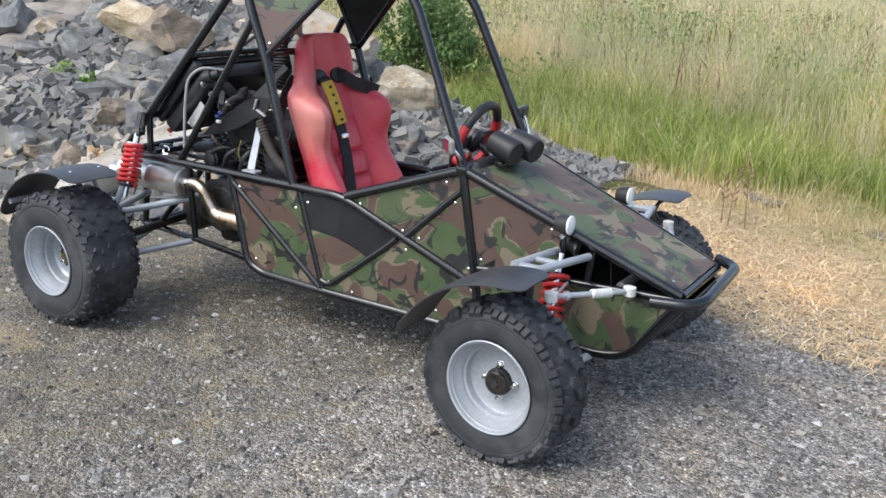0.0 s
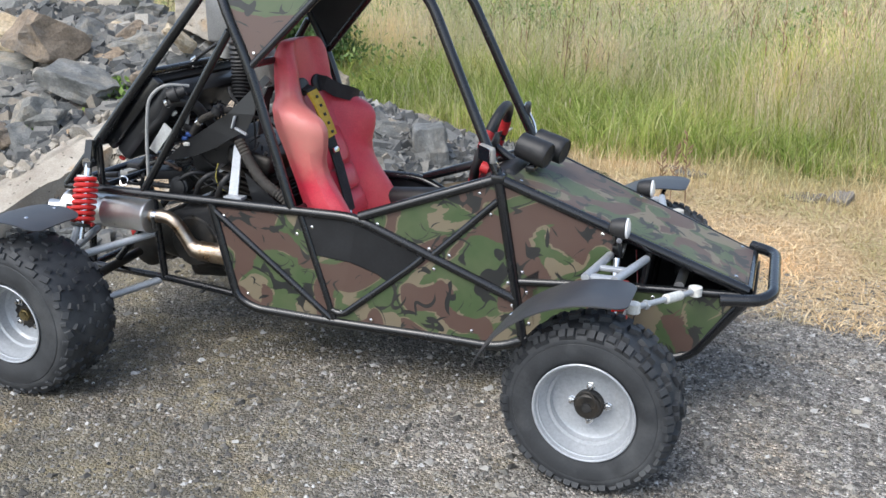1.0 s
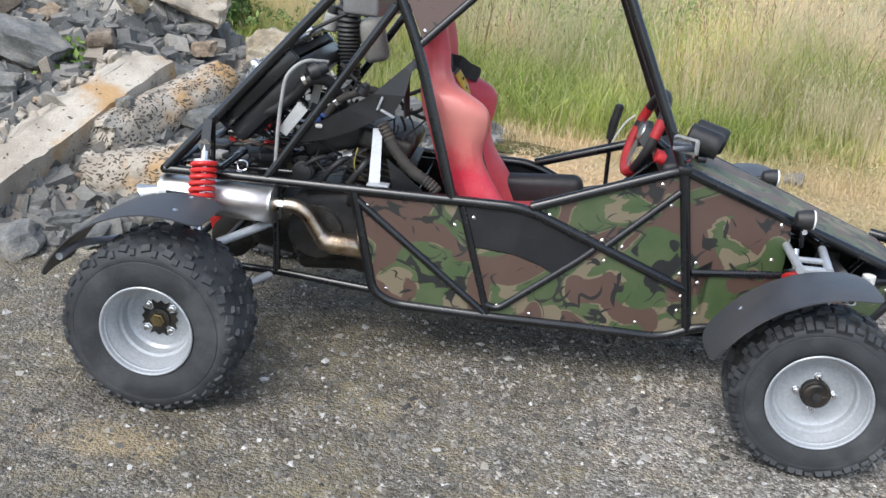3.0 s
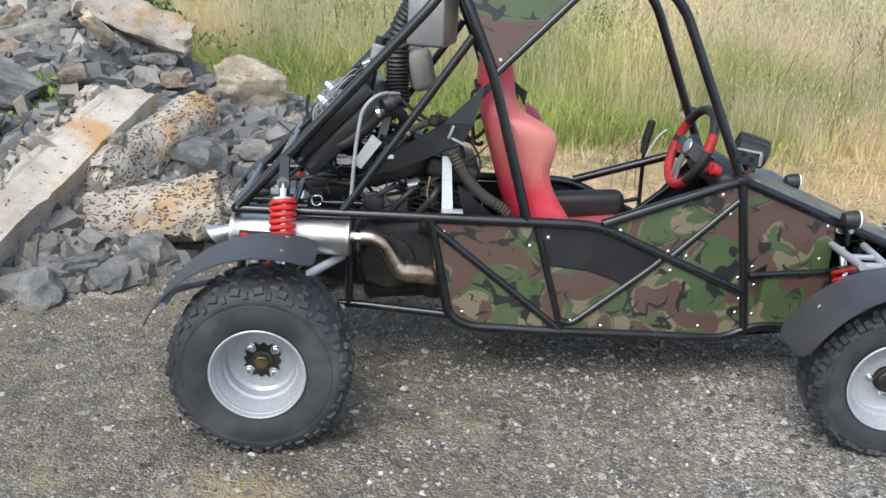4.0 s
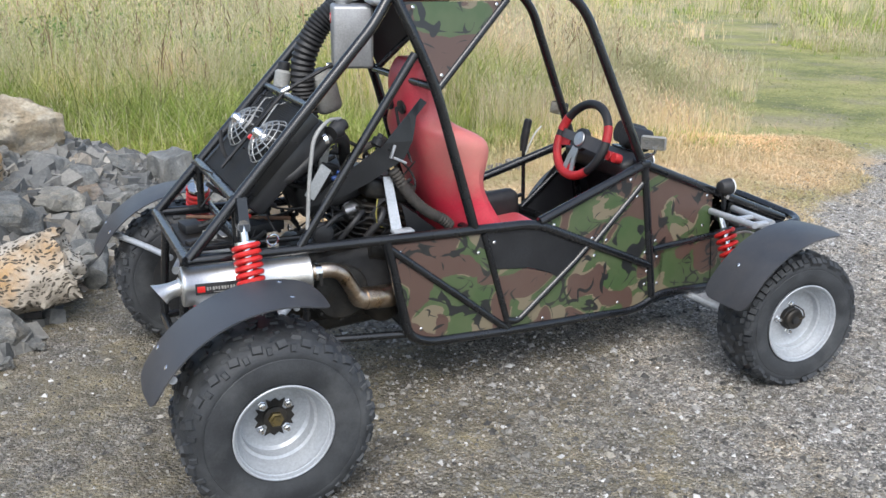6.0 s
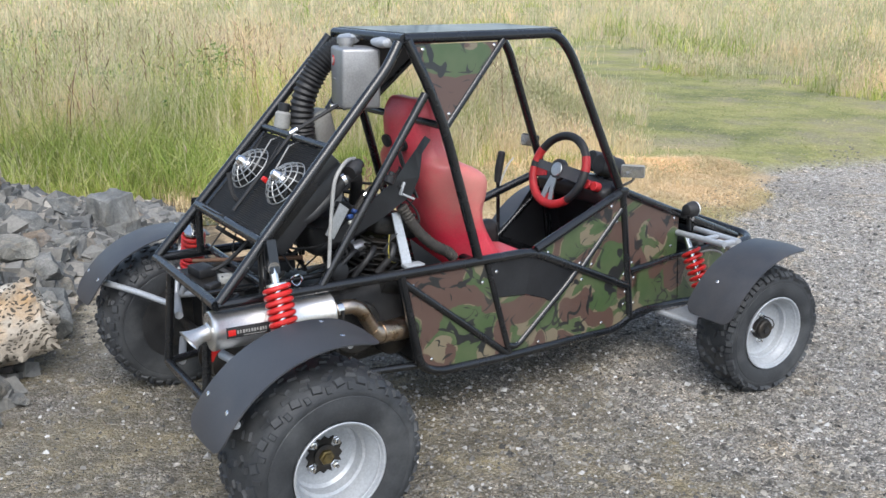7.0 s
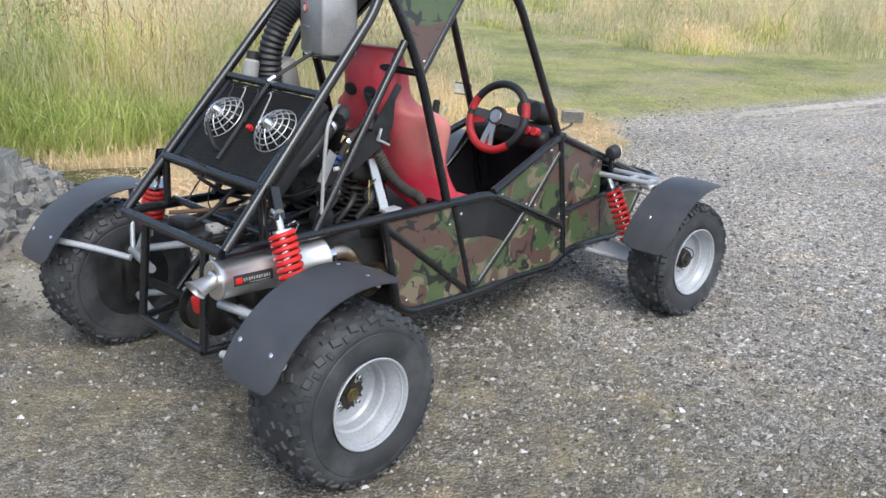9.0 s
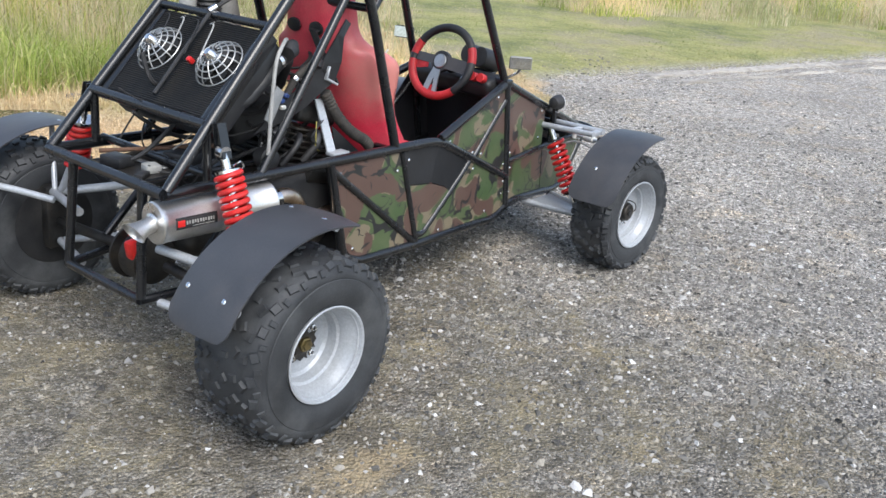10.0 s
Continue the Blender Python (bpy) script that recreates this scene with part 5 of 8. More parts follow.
for s in (-1, 1):
    frame_tube("side_rail", [(-0.137, s * 0.285, 0.585), *side_pts(s, [(1.015, 0.578), (1.545, 0.345)])], 0.06)
    frame_tube("sill_tube", side_pts(s, [(0.475, 0.575), (0.552, 0.245), (0.62, 0.212), (0.94, 0.204), (1.28, 0.192), (1.49, 0.177), (1.60, 0.228), (1.86, 0.215), (1.98, 0.200)]) + [(2.08, s * 0.18, 0.215), (2.225, s * 0.18, 0.42)], 0.09)
    frame_tube("dash_tube", side_pts(s, [(1.03, 0.582), (1.478, 0.735)]))
    frame_tube("dash_post", side_pts(s, [(1.478, 0.735), (1.542, 0.36), (1.565, 0.215)]), 0.03)
    frame_tube("nose_tube", side_pts(s, [(1.478, 0.735), (2.23, 0.445)]))
    frame_tube("nose_rail", side_pts(s, [(1.55, 0.408), (1.85, 0.424), (2.21, 0.43)]), 0.05, 0.013)
    frame_tube("diagonal_brace", side_pts(s, [(0.48, 0.555), (0.915, 0.215)]), 0, 0.0135)
    frame_tube("door_post", side_pts(s, [(0.817, 0.565), (0.925, 0.215)]), 0, 0.0125)
    frame_tube("diagonal_brace", side_pts(s, [(0.905, 0.25), (0.955, 0.232), (1.20, 0.425), (1.24, 0.462)]), 0.04, 0.0125)
    frame_tube("diagonal_brace", side_pts(s, [(1.275, 0.475), (1.478, 0.665)]), 0, 0.0125)
    hoop = [(0.785, s * 0.286, 0.58), (0.647, s * 0.274, 1.04), (0.575, s * 0.268, 1.2), (0.525, s * 0.245, 1.312)]
    frame_tube("main_hoop_leg", hoop, 0.08, 0.0165)
    frame_tube("roof_rail", [(0.52, s * 0.225, 1.316), (1.17, s * 0.185, 1.322), (1.24, s * 0.186, 1.25), (1.475, s * 0.232, 0.74)], 0.1, 0.0165)
    frame_tube("roof_brace", [(0.92, s * 0.205, 1.305), (0.65, s * 0.272, 1.038)], 0, 0.0125)
    frame_tube("rear_stay", [(0.50, s * 0.235, 1.305), (0.45, s * 0.252, 1.235), (-0.13, s * 0.285, 0.592)], 0.05)
    frame_tube("hoop_brace", [(0.578, s * 0.267, 1.15), (0.195, s * 0.285, 0.588)], 0, 0.0135)
    frame_tube("rear_post", [(0.012, s * 0.27, 0.75), (0.012, s * 0.275, 0.59)], 0, 0.013)
    frame_tube("rear_drop", [(-0.125, s * 0.17, 0.585), (-0.15, s * 0.185, 0.255)], 0, 0.014)
    frame_tube("lower_rail", [(-0.155, s * 0.185, 0.25), (0.25, s * 0.25, 0.262), (0.565, s * 0.275, 0.245)], 0.05, 0.013)
    frame_tube("inner_drop", [(0.22, s * 0.265, 0.58), (0.22, s * 0.245, 0.262)], 0, 0.013)
    frame_tube("inner_brace", [(0.0, s * 0.22, 0.30), (0.24, s * 0.2, 0.56)], 0, 0.013)

for name, a, b, r in (
    ("rear_cross_tube", (-0.137, -0.285, 0.585), (-0.137, 0.285, 0.585), TR), ("radiator_cross_tube", (0.012, -0.272, 0.752), (0.012, 0.272, 0.752), TR),
    ("radiator_cross_tube", (0.25, -0.258, 1.004), (0.25, 0.258, 1.004), 0.0125), ("roof_cross_tube", (0.52, -0.235, 1.316), (0.52, 0.235, 1.316), 0.0165),
    ("roof_cross_tube", (1.17, -0.19, 1.32), (1.17, 0.19, 1.32), 0.0165), ("hoop_cross_tube", (0.645, -0.272, 1.045), (0.645, 0.272, 1.045), 0.013),
    ("dash_cross_tube", (1.478, -0.236, 0.735), (1.478, 0.236, 0.735), TR), ("rear_lower_cross_tube", (-0.152, -0.185, 0.25), (-0.152, 0.185, 0.25), 0.014),
    ("seat_cross_tube", (0.785, -0.286, 0.57), (0.785, 0.286, 0.57), 0.013), ("floor_cross_tube", (0.60, -0.285, 0.222), (0.60, 0.285, 0.222), TR),
    ("floor_cross_tube", (1.45, -0.235, 0.185), (1.45, 0.235, 0.185), TR), ("rear_mid_cross_tube", (0.04, -0.28, 0.60), (0.04, 0.28, 0.60), 0.012),
    ("tray_tube", (-0.12, -0.14, 0.575), (0.30, -0.14, 0.575), 0.010), ("tray_tube", (-0.12, 0.12, 0.575), (0.30, 0.12, 0.575), 0.010)):
    frame_tube(name, [a, b], 0, r)

# bumper loop and nose plate
frame_tube("bumper", [(2.155, -0.245, 0.432), (2.265, -0.225, 0.436), (2.30, -0.17, 0.442), (2.295, 0.17, 0.462), (2.22, 0.215, 0.466)], 0.05, 0.018)
frame_tube("nose_cross_tube", [(2.23, -0.18, 0.445), (2.23, 0.18, 0.445)], 0, 0.014)
frame_tube("nose_cross_tube", [(2.09, -0.17, 0.24), (2.09, 0.17, 0.24)], 0, 0.014)
plate("nose_plate", [(2.252, -0.17, 0.418), (2.252, 0.17, 0.430), (2.10, 0.165, 0.215), (2.10, -0.165, 0.215)], 0.004, M["fender"], buggy)

# ---- sheet panels, with bolts ----
bolt_bm = bmesh.new()
lathe(bolt_bm, [(0.0, 0.0062), (0.0018, 0.0062), (0.0034, 0.0035), (0.0036, 0.001)], 8)
bolt_mesh = bpy.data.meshes.new("bolt")
bolt_bm.to_mesh(bolt_mesh)
bolt_bm.free()
bolt_mesh.materials.append(M["chrome"])


def bolts(panel, places, normal):
    for p in places:
        b = part("bolt", bolt_mesh, None, panel, smooth=False)
        b.matrix_local = axis_to(p, Vector(p) + Vector(normal))


def side_panel(s, name, outline, material, marks=(), lining=True, label=""):
    pts = [(x, s * (half(x) - 0.001), z) for x, z in outline]
    if s > 0:
        pts = pts[::-1]
    p = plate(name, pts, 0.003, material, buggy, label)
    bolts(p, [(x, s * (half(x) + 0.002), z) for x, z in marks], (0, s, 0))
    if lining:
        inner = [(x, y - s * 0.006, z) for x, y, z in pts]
        plate("panel_lining", inner, 0.002, M["black_sheet"], p)
    return p


P_REAR = [(0.49, 0.562), (0.562, 0.258), (0.63, 0.220), (0.928, 0.212), (0.822, 0.562)]
P_BLACK = [(0.825, 0.565), (0.868, 0.435), (0.99, 0.425), (1.08, 0.395), (1.13, 0.362), (1.255, 0.467), (1.015, 0.568)]
P_LOW = [(0.868, 0.432), (0.931, 0.212), (1.28, 0.201), (1.48, 0.187), (1.56, 0.218), (1.543, 0.345), (1.257, 0.465), (1.132, 0.36), (1.08, 0.392), (0.99, 0.422)]
P_UP = [(1.04, 0.574), (1.54, 0.352), (1.476, 0.728)]
P_FRONT = [(1.485, 0.722), (1.55, 0.412), (1.83, 0.424), (1.83, 0.592)]
P_FLOW = [(1.552, 0.404), (1.575, 0.228), (1.86, 0.222), (1.84, 0.416)]
P_NOSE = [(1.845, 0.418), (1.865, 0.228), (2.00, 0.212), (2.065, 0.222), (2.12, 0.28), (2.205, 0.425)]
MARKS = {
    "rear": [(0.52, 0.535), (0.80, 0.50), (0.595, 0.262), (0.60, 0.45), (0.885, 0.235), (0.90, 0.275)],
    "black": [(0.857, 0.53)],
    "low": [(0.955, 0.245), (1.06, 0.228), (1.275, 0.425), (1.525, 0.275), (1.53, 0.325), (1.40, 0.225)],
    "up": [(1.09, 0.562), (1.26, 0.492), (1.325, 0.475), (1.455, 0.62), (1.42, 0.685), (1.515, 0.40)],
    "front": [(1.50, 0.61), (1.56, 0.44), (1.79, 0.47), (1.80, 0.585)],
    "flow": [(1.575, 0.375), (1.585, 0.27)],
    "nose": [(2.16, 0.40), (1.96, 0.40)],
}
for s in (-1, 1):
    side_panel(s, "side_panel", P_REAR, M["camo"], MARKS["rear"], label="camouflage-painted side panel")
    side_panel(s, "door_panel", P_BLACK, M["black_sheet"], MARKS["black"], False, "plain black side panel")
    side_panel(s, "side_panel", P_LOW, M["camo"], MARKS["low"], label="camouflage-painted side panel")
    if s < 0:
        side_panel(s, "side_panel", P_UP, M["camo"], MARKS["up"], label="camouflage-painted side panel")
    side_panel(s, "front_panel", P_FRONT, M["camo"], MARKS["front"], label="camouflage-painted front panel")
    side_panel(s, "front_panel", P_FLOW, M["camo"], MARKS["flow"], label="camouflage-painted front panel")
    side_panel(s, "nose_side_panel", P_NOSE, M["camo"], MARKS["nose"], label="camouflage-painted nose panel")
    tri = [(0.545, s * 0.248, 1.30), (0.66, s * 0.270, 1.055), (0.905, s * 0.208, 1.30)]
    p = plate("roof_side_panel", tri if s < 0 else tri[::-1], 0.003, M["camo"], buggy, "camouflage-painted triangular roof panel")
    bolts(p, [(0.575, s * 0.253, 1.285), (0.665, s * 0.270, 1.082), (0.875, s * 0.219, 1.29)], (0, s, 0.1))
    inner = [(x, y - s * 0.006, z) for x, y, z in (tri if s < 0 else tri[::-1])]
    plate("panel_lining", inner, 0.002, M["black_sheet"], p)

hood = plate("bonnet", [(1.49, -0.225, 0.741), (2.225, -0.168, 0.460), (2.225, 0.168, 0.460), (1.49, 0.225, 0.741)], 0.004, M["camo_dust_sheen"], buggy, "camouflage-painted sloping bonnet")
bolts(hood, [(1.54, -0.205, 0.726), (1.54, 0.205, 0.726), (2.19, -0.15, 0.478), (2.19, 0.15, 0.478), (1.85, -0.185, 0.607), (1.85, 0.185, 0.607)], (0.36, 0, 0.93))
plate("roof_sheet", [(0.53, -0.225, 1.332), (1.18, -0.178, 1.338), (1.18, 0.178, 1.338), (0.53, 0.225, 1.332)], 0.003, M["roof"], buggy, "dark grey glossy roof sheet")
plate("floor_sheet", [(0.60, -0.27, 0.198), (1.45, -0.23, 0.168), (1.45, 0.23, 0.168), (0.60, 0.27, 0.198)], 0.003, M["black_sheet"], buggy)
plate("nose_floor", [(1.45, -0.23, 0.172), (2.09, -0.16, 0.220), (2.09, 0.16, 0.220), (1.45, 0.23, 0.172)], 0.003, M["black_sheet"], buggy)
plate("dash_bulkhead", [(1.62, -0.215, 0.22), (1.62, 0.215, 0.22), (1.52, 0.215, 0.72), (1.52, -0.215, 0.72)], 0.003, M["black_sheet"], buggy)
plate("engine_bulkhead", [(0.58, -0.26, 0.23), (0.58, 0.26, 0.23), (0.66, 0.26, 0.56), (0.66, -0.26, 0.56)], 0.003, M["black_sheet"], buggy)


tube("steering_rack", [(2.03, -0.17, 0.43), (2.03, 0.17, 0.43)], 0.016, M["alu"], buggy)
part("rack_housing", box(bmesh.new(), (0.06, 0.09, 0.05), pose(2.03, 0.02, 0.435), 0.012), M["iron"], buggy)
part("master_cylinder", lathe(bmesh.new(), [(-0.06, 0.012), (-0.055, 0.018), (0.03, 0.018), (0.04, 0.024), (0.055, 0.024)], 18, pose(1.80, -0.12, 0.52, 0, 12, 0)), M["alu"], buggy, "bare metal brake master cylinder")
part("fluid_reservoir", lathe(bmesh.new(), [(0.0, 0.022), (0.05, 0.024), (0.052, 0.028), (0.066, 0.028)], 18, pose(1.80, -0.12, 0.53, 0, -90, 0)), M["white"], buggy, "small white fluid reservoir")
tube("steering_shaft", [(1.53, 0.0, 0.69), (1.80, 0.01, 0.56), (2.02, 0.02, 0.45)], 0.011, M["iron"], buggy)
tube("nose_brace", [(1.90, -0.195, 0.215), (1.94, -0.19, 0.55)], 0.011, M["black"], buggy)
tube("nose_brace", [(1.90, 0.195, 0.215), (1.94, 0.19, 0.55)], 0.011, M["black"], buggy)


# ---- wheels ----
def tyre_mesh(R, W, rim_r, count, worn):
    bm = bmesh.new()
    h, Rc = W / 2, R - (0.007 if worn else 0.012)
    D = Rc - rim_r
    prof = [(-h * 0.80, rim_r - 0.004), (-h * 0.915, rim_r + 0.004), (-h * 0.95, rim_r + D * 0.12), (-h * 0.99, rim_r + D * 0.30), (-h, rim_r + D * 0.45), (-h * 0.985, rim_r + D * 0.60), (-h * 0.965, rim_r + D * 0.615),
            (-h * 0.975, rim_r + D * 0.635), (-h * 0.955, rim_r + D * 0.74), (-h * 0.90, rim_r + D * 0.85), (-h * 0.80, rim_r + D * 0.93), (-h * 0.62, rim_r + D * 0.975), (-h * 0.3, rim_r + D * 0.995), (0, Rc)]
    prof = prof + [(-a, r) for a, r in prof[-2::-1]]
    lathe(bm, prof, 72, Matrix.Rotation(radians(90), 4, "Z"), close=False)
    bm.verts.ensure_lookup_table()
    top_ring = [v for v in bm.verts if abs(v.co.y) < 1e-6]
    crest = sorted(top_ring, key=lambda v: math.atan2(v.co.x, v.co.z) % (2 * math.pi))
    rng = random.Random(int(R * 1000))

    def knob(ang, lane, L, w, tall, skew, tilt=0.0):
        m = Matrix.Rotation(ang, 4, "Y") @ Matrix.Translation((0, lane, Rc - 0.006 - abs(tilt) * 0.012)) @ Matrix.Rotation(tilt, 4, "X") @ Matrix.Rotation(skew, 4, "Z")
        low = [m @ Vector((sx * L / 2, sy * w / 2, 0)) for sx, sy in ((-1, -1), (1, -1), (1, 1), (-1, 1))]
        top = [m @ Vector((sx * L * 0.38, sy * w * 0.38, tall)) for sx, sy in ((-1, -1), (1, -1), (1, 1), (-1, 1))]
        vs = [bm.verts.new(v) for v in low + top]
        bm.edges.new((vs[0], crest[round(ang / (2 * math.pi) * 72) % 72]))
        for f in ((4, 5, 6, 7), (0, 1, 5, 4), (1, 2, 6, 5), (2, 3, 7, 6), (3, 0, 4, 7)):
            bm.faces.new([vs[i] for i in f])

    step = 2 * math.pi / count
    for i in range(count if worn else 0):
        a = i * step
        for f, lane in ((0.0, 0.12), (0.5, -0.12), (0.28, 0.40), (0.78, -0.40), (0.05, 0.64), (0.55, -0.64)):
            knob(a + step * (f + rng.uniform(-0.08, 0.08)), h * lane, rng.uniform(0.018, 0.031), h * rng.uniform(0.14, 0.21), 0.0125 - 0.003 * abs(lane), rng.uniform(-0.7, 0.7))
        for s in (-1, 1):
            knob(a + step * (0.3 if s > 0 else 0.8), s * h * 0.82, 0.030, h * 0.20, 0.0105, rng.uniform(-0.5, 0.5), -s * 0.75)
            knob(a + step * (0.75 if s > 0 else 0.25), s * h * 0.92, 0.015, h * 0.18, 0.004, 0, -s * 1.15)
    for i in range(0 if worn else count):
        a = i * step
        knob(a, h * 0.17, 0.040, h * 0.30, 0.018, 0.35)
        knob(a + step * 0.5, -h * 0.17, 0.040, h * 0.30, 0.018, -0.35)
        for s in (-1, 1):
            for half_lug in (-1, 1):
                off = half_lug * 0.0125 / R
                knob(a + step * (0.25 if s > 0 else 0.75) + off, s * h * (0.54 + 0.03 * half_lug), 0.023, h * 0.30, 0.017, -s * 0.25)
                knob(a + step * (0.55 if s > 0 else 0.05) + off, s * h * 0.84, 0.022, h * 0.34, 0.014, 0, -s * 0.72)
            knob(a + step * (0.05 if s > 0 else 0.55), s * h * 0.80, 0.026, h * 0.22, 0.012, 0, -s * 0.6)
    me = bpy.data.meshes.new("tyre")
    bm.to_mesh(me)
    bm.free()
    me.materials.append(M["rubber"])
    return me


def rim_mesh(rim_r, W, dish):
    """Outer face towards -y; dish: how far the wheel disc lies behind the lip."""
    bm = bmesh.new()
    h = W / 2 * 0.93
    prof = [(-h, rim_r - 0.001), (-h - 0.004, rim_r + 0.003), (-h - 0.006, rim_r), (-h - 0.004, rim_r - 0.004), (-h + 0.006, rim_r - 0.007), (-h + 0.0075, rim_r - 0.010), (-h + 0.019, rim_r - 0.0115), (-h + 0.031, rim_r - 0.022),
            (-h + dish * 0.60, rim_r - 0.0245), (-h + dish * 0.635, rim_r - 0.0325), (-h + dish * 0.93, rim_r - 0.0345), (-h + dish, rim_r - 0.043), (-h + dish * 1.0, 0.055), (-h + dish - 0.004, 0.045), (-h + dish - 0.004, 0.0005)]
    lathe(bm, prof, 48, Matrix.Rotation(radians(90), 4, "Z"), close=False)
    back = [(-h, rim_r - 0.001), (-h + 0.02, rim_r - 0.005), (0, rim_r - 0.02), (h - 0.02, rim_r - 0.005), (h, rim_r + 0.003), (h - 0.004, rim_r - 0.008), (0.0, rim_r - 0.028), (-h + dish + 0.006, rim_r - 0.04), (-h + dish + 0.006, 0.0005)]
    lathe(bm, back, 48, Matrix.Rotation(radians(90), 4, "Z"), close=False)
    bmesh.ops.recalc_face_normals(bm, faces=bm.faces)
    me = bpy.data.meshes.new("rim")
    bm.to_mesh(me)
    bm.free()
    me.materials.append(M["silver"])
    return me


def hub_bits(dish_y, star):
    """Meshes of the hub, its carrier star and one nut, for a disc at y = dish_y."""
    turn = Matrix.Rotation(radians(-90), 4, "Z")
    bm = bmesh.new()
    if star:
        for k in range(4):
            m = Matrix.Translation((0, dish_y - 0.004, 0)) @ Matrix.Rotation(radians(90 * k), 4, "Y")
            pts = [(-0.016, 0, 0.02), (0.016, 0, 0.02), (0.026, 0, 0.052), (0.012, 0, 0.045), (0, 0, 0.054), (-0.012, 0, 0.045), (-0.026, 0, 0.052)]
            a = [bm.verts.new(m @ Vector(p)) for p in pts]
            b = [bm.verts.new(m @ (Vector(p) + Vector((0, -0.005, 0)))) for p in pts]
            bm.faces.new(a)
            bm.faces.new(b[::-1])
            for i in range(7):
                j = (i + 1) % 7
                bm.faces.new((a[i], b[i], b[j], a[j]))
        lathe(bm, [(0, 0.034), (0.012, 0.032), (0.014, 0.026)], 20, Matrix.Translation((0, dish_y - 0.003, 0)) @ turn)
    else:
        lathe(bm, [(0, 0.041), (0.02, 0.041), (0.022, 0.036), (0.032, 0.036), (0.036, 0.031)], 20, Matrix.Translation((0, dish_y, 0)) @ turn)
    bmesh.ops.recalc_face_normals(bm, faces=bm.faces)
    hub = bpy.data.meshes.new("hub")
    bm.to_mesh(hub)
    bm.free()
    hub.materials.append(M["iron"])
    bm = bmesh.new()
    lathe(bm, [(0, 0.021), (0.012, 0.021), (0.014, 0.016), (0.02, 0.014), (0.021, 0.004)] if star else [(0, 0.014), (0.006, 0.013), (0.007, 0.006)], 6 if star else 16, Matrix.Translation((0, dish_y - (0.015 if star else 0.036), 0)) @ turn)
    bmesh.ops.recalc_face_normals(bm, faces=bm.faces)
    nut = bpy.data.meshes.new("axle_nut")
    bm.to_mesh(nut)
    bm.free()
    nut.materials.append(M["brass"] if star else M["plastic"])
    bm = bmesh.new()
    lathe(bm, [(0, 0.012), (0.003, 0.012), (0.004, 0.010), (0.012, 0.010), (0.013, 0.007)], 6, turn)
    lathe(bm, [(0.012, 0.0055), (0.021, 0.005)], 8, turn)
    bmesh.ops.recalc_face_normals(bm, faces=bm.faces)
    lug = bpy.data.meshes.new("lug_nut")
    bm.to_mesh(lug)
    bm.free()
    lug.materials.append(M["chrome"])
    return hub, nut, lug


def wheel_set(name, R, W, rim_r, dish, count, star, places, roll):
    ty, ri = tyre_mesh(R, W, rim_r, count, star), rim_mesh(rim_r, W, dish)
    dish_y = -W / 2 * 0.93 + dish
    hub, nut, lug = hub_bits(dish_y, star)
    for x, y, z, steer, label in places:
        w = new(name)
        w.parent = buggy
        w["label"] = label
        w.matrix_local = pose(x, y, z, 0, 0, steer)
        for n, me in (("tyre", ty), ("rim", ri), ("hub", hub), ("axle_nut", nut)):
            o = part(n, me, None, w)
            o.matrix_local = Matrix.Rotation(radians(roll), 4, "Y")
        part("inner_cover", lathe(bmesh.new(), [(W * 0.36, 0.03), (W * 0.36, rim_r - 0.004), (W * 0.43, rim_r + 0.008), (W * 0.47, rim_r + 0.006), (W * 0.475, 0.09), (W * 0.45, 0.03)], 32, Matrix.Rotation(radians(90), 4, "Z")), M["plastic"], w)
        if not star:
            yy = dish_y - 0.040
            part("hub_wire", sweep(bmesh.new(), [(-0.004, yy + 0.03, 0.052), (0.004, yy, 0.050), (0.018, yy - 0.006, 0.040), (0.026, yy - 0.008, 0.022), (0.024, yy - 0.006, 0.008), (0.012, yy - 0.004, 0.004)], 0.0022, 6), M["iron"], w)
        for k in range(4):
            o = part("lug_nut", lug, None, w, smooth=False)
            o.matrix_local = Matrix.Rotation(radians(roll + 45 + 90 * k), 4, "Y") @ Matrix.Translation((0, dish_y - 0.002, 0.05))


wheel_set("rear_wheel", 0.262, 0.246, 0.1325, 0.104, 24, True, [(0, -0.664, 0.254, 0, "wide knobbly tyre on a deep silver rim"), (0, 0.640, 0.254, 180, "wide knobbly tyre on a deep silver rim")], 4)
wheel_set("front_wheel", 0.246, 0.176, 0.139, 0.070, 18, False, [(1.866, -0.612, 0.235, -4, "narrow knobbly tyre on a silver rim"), (1.866, 0.612, 0.235, 176, "narrow knobbly tyre on a silver rim")], 45)


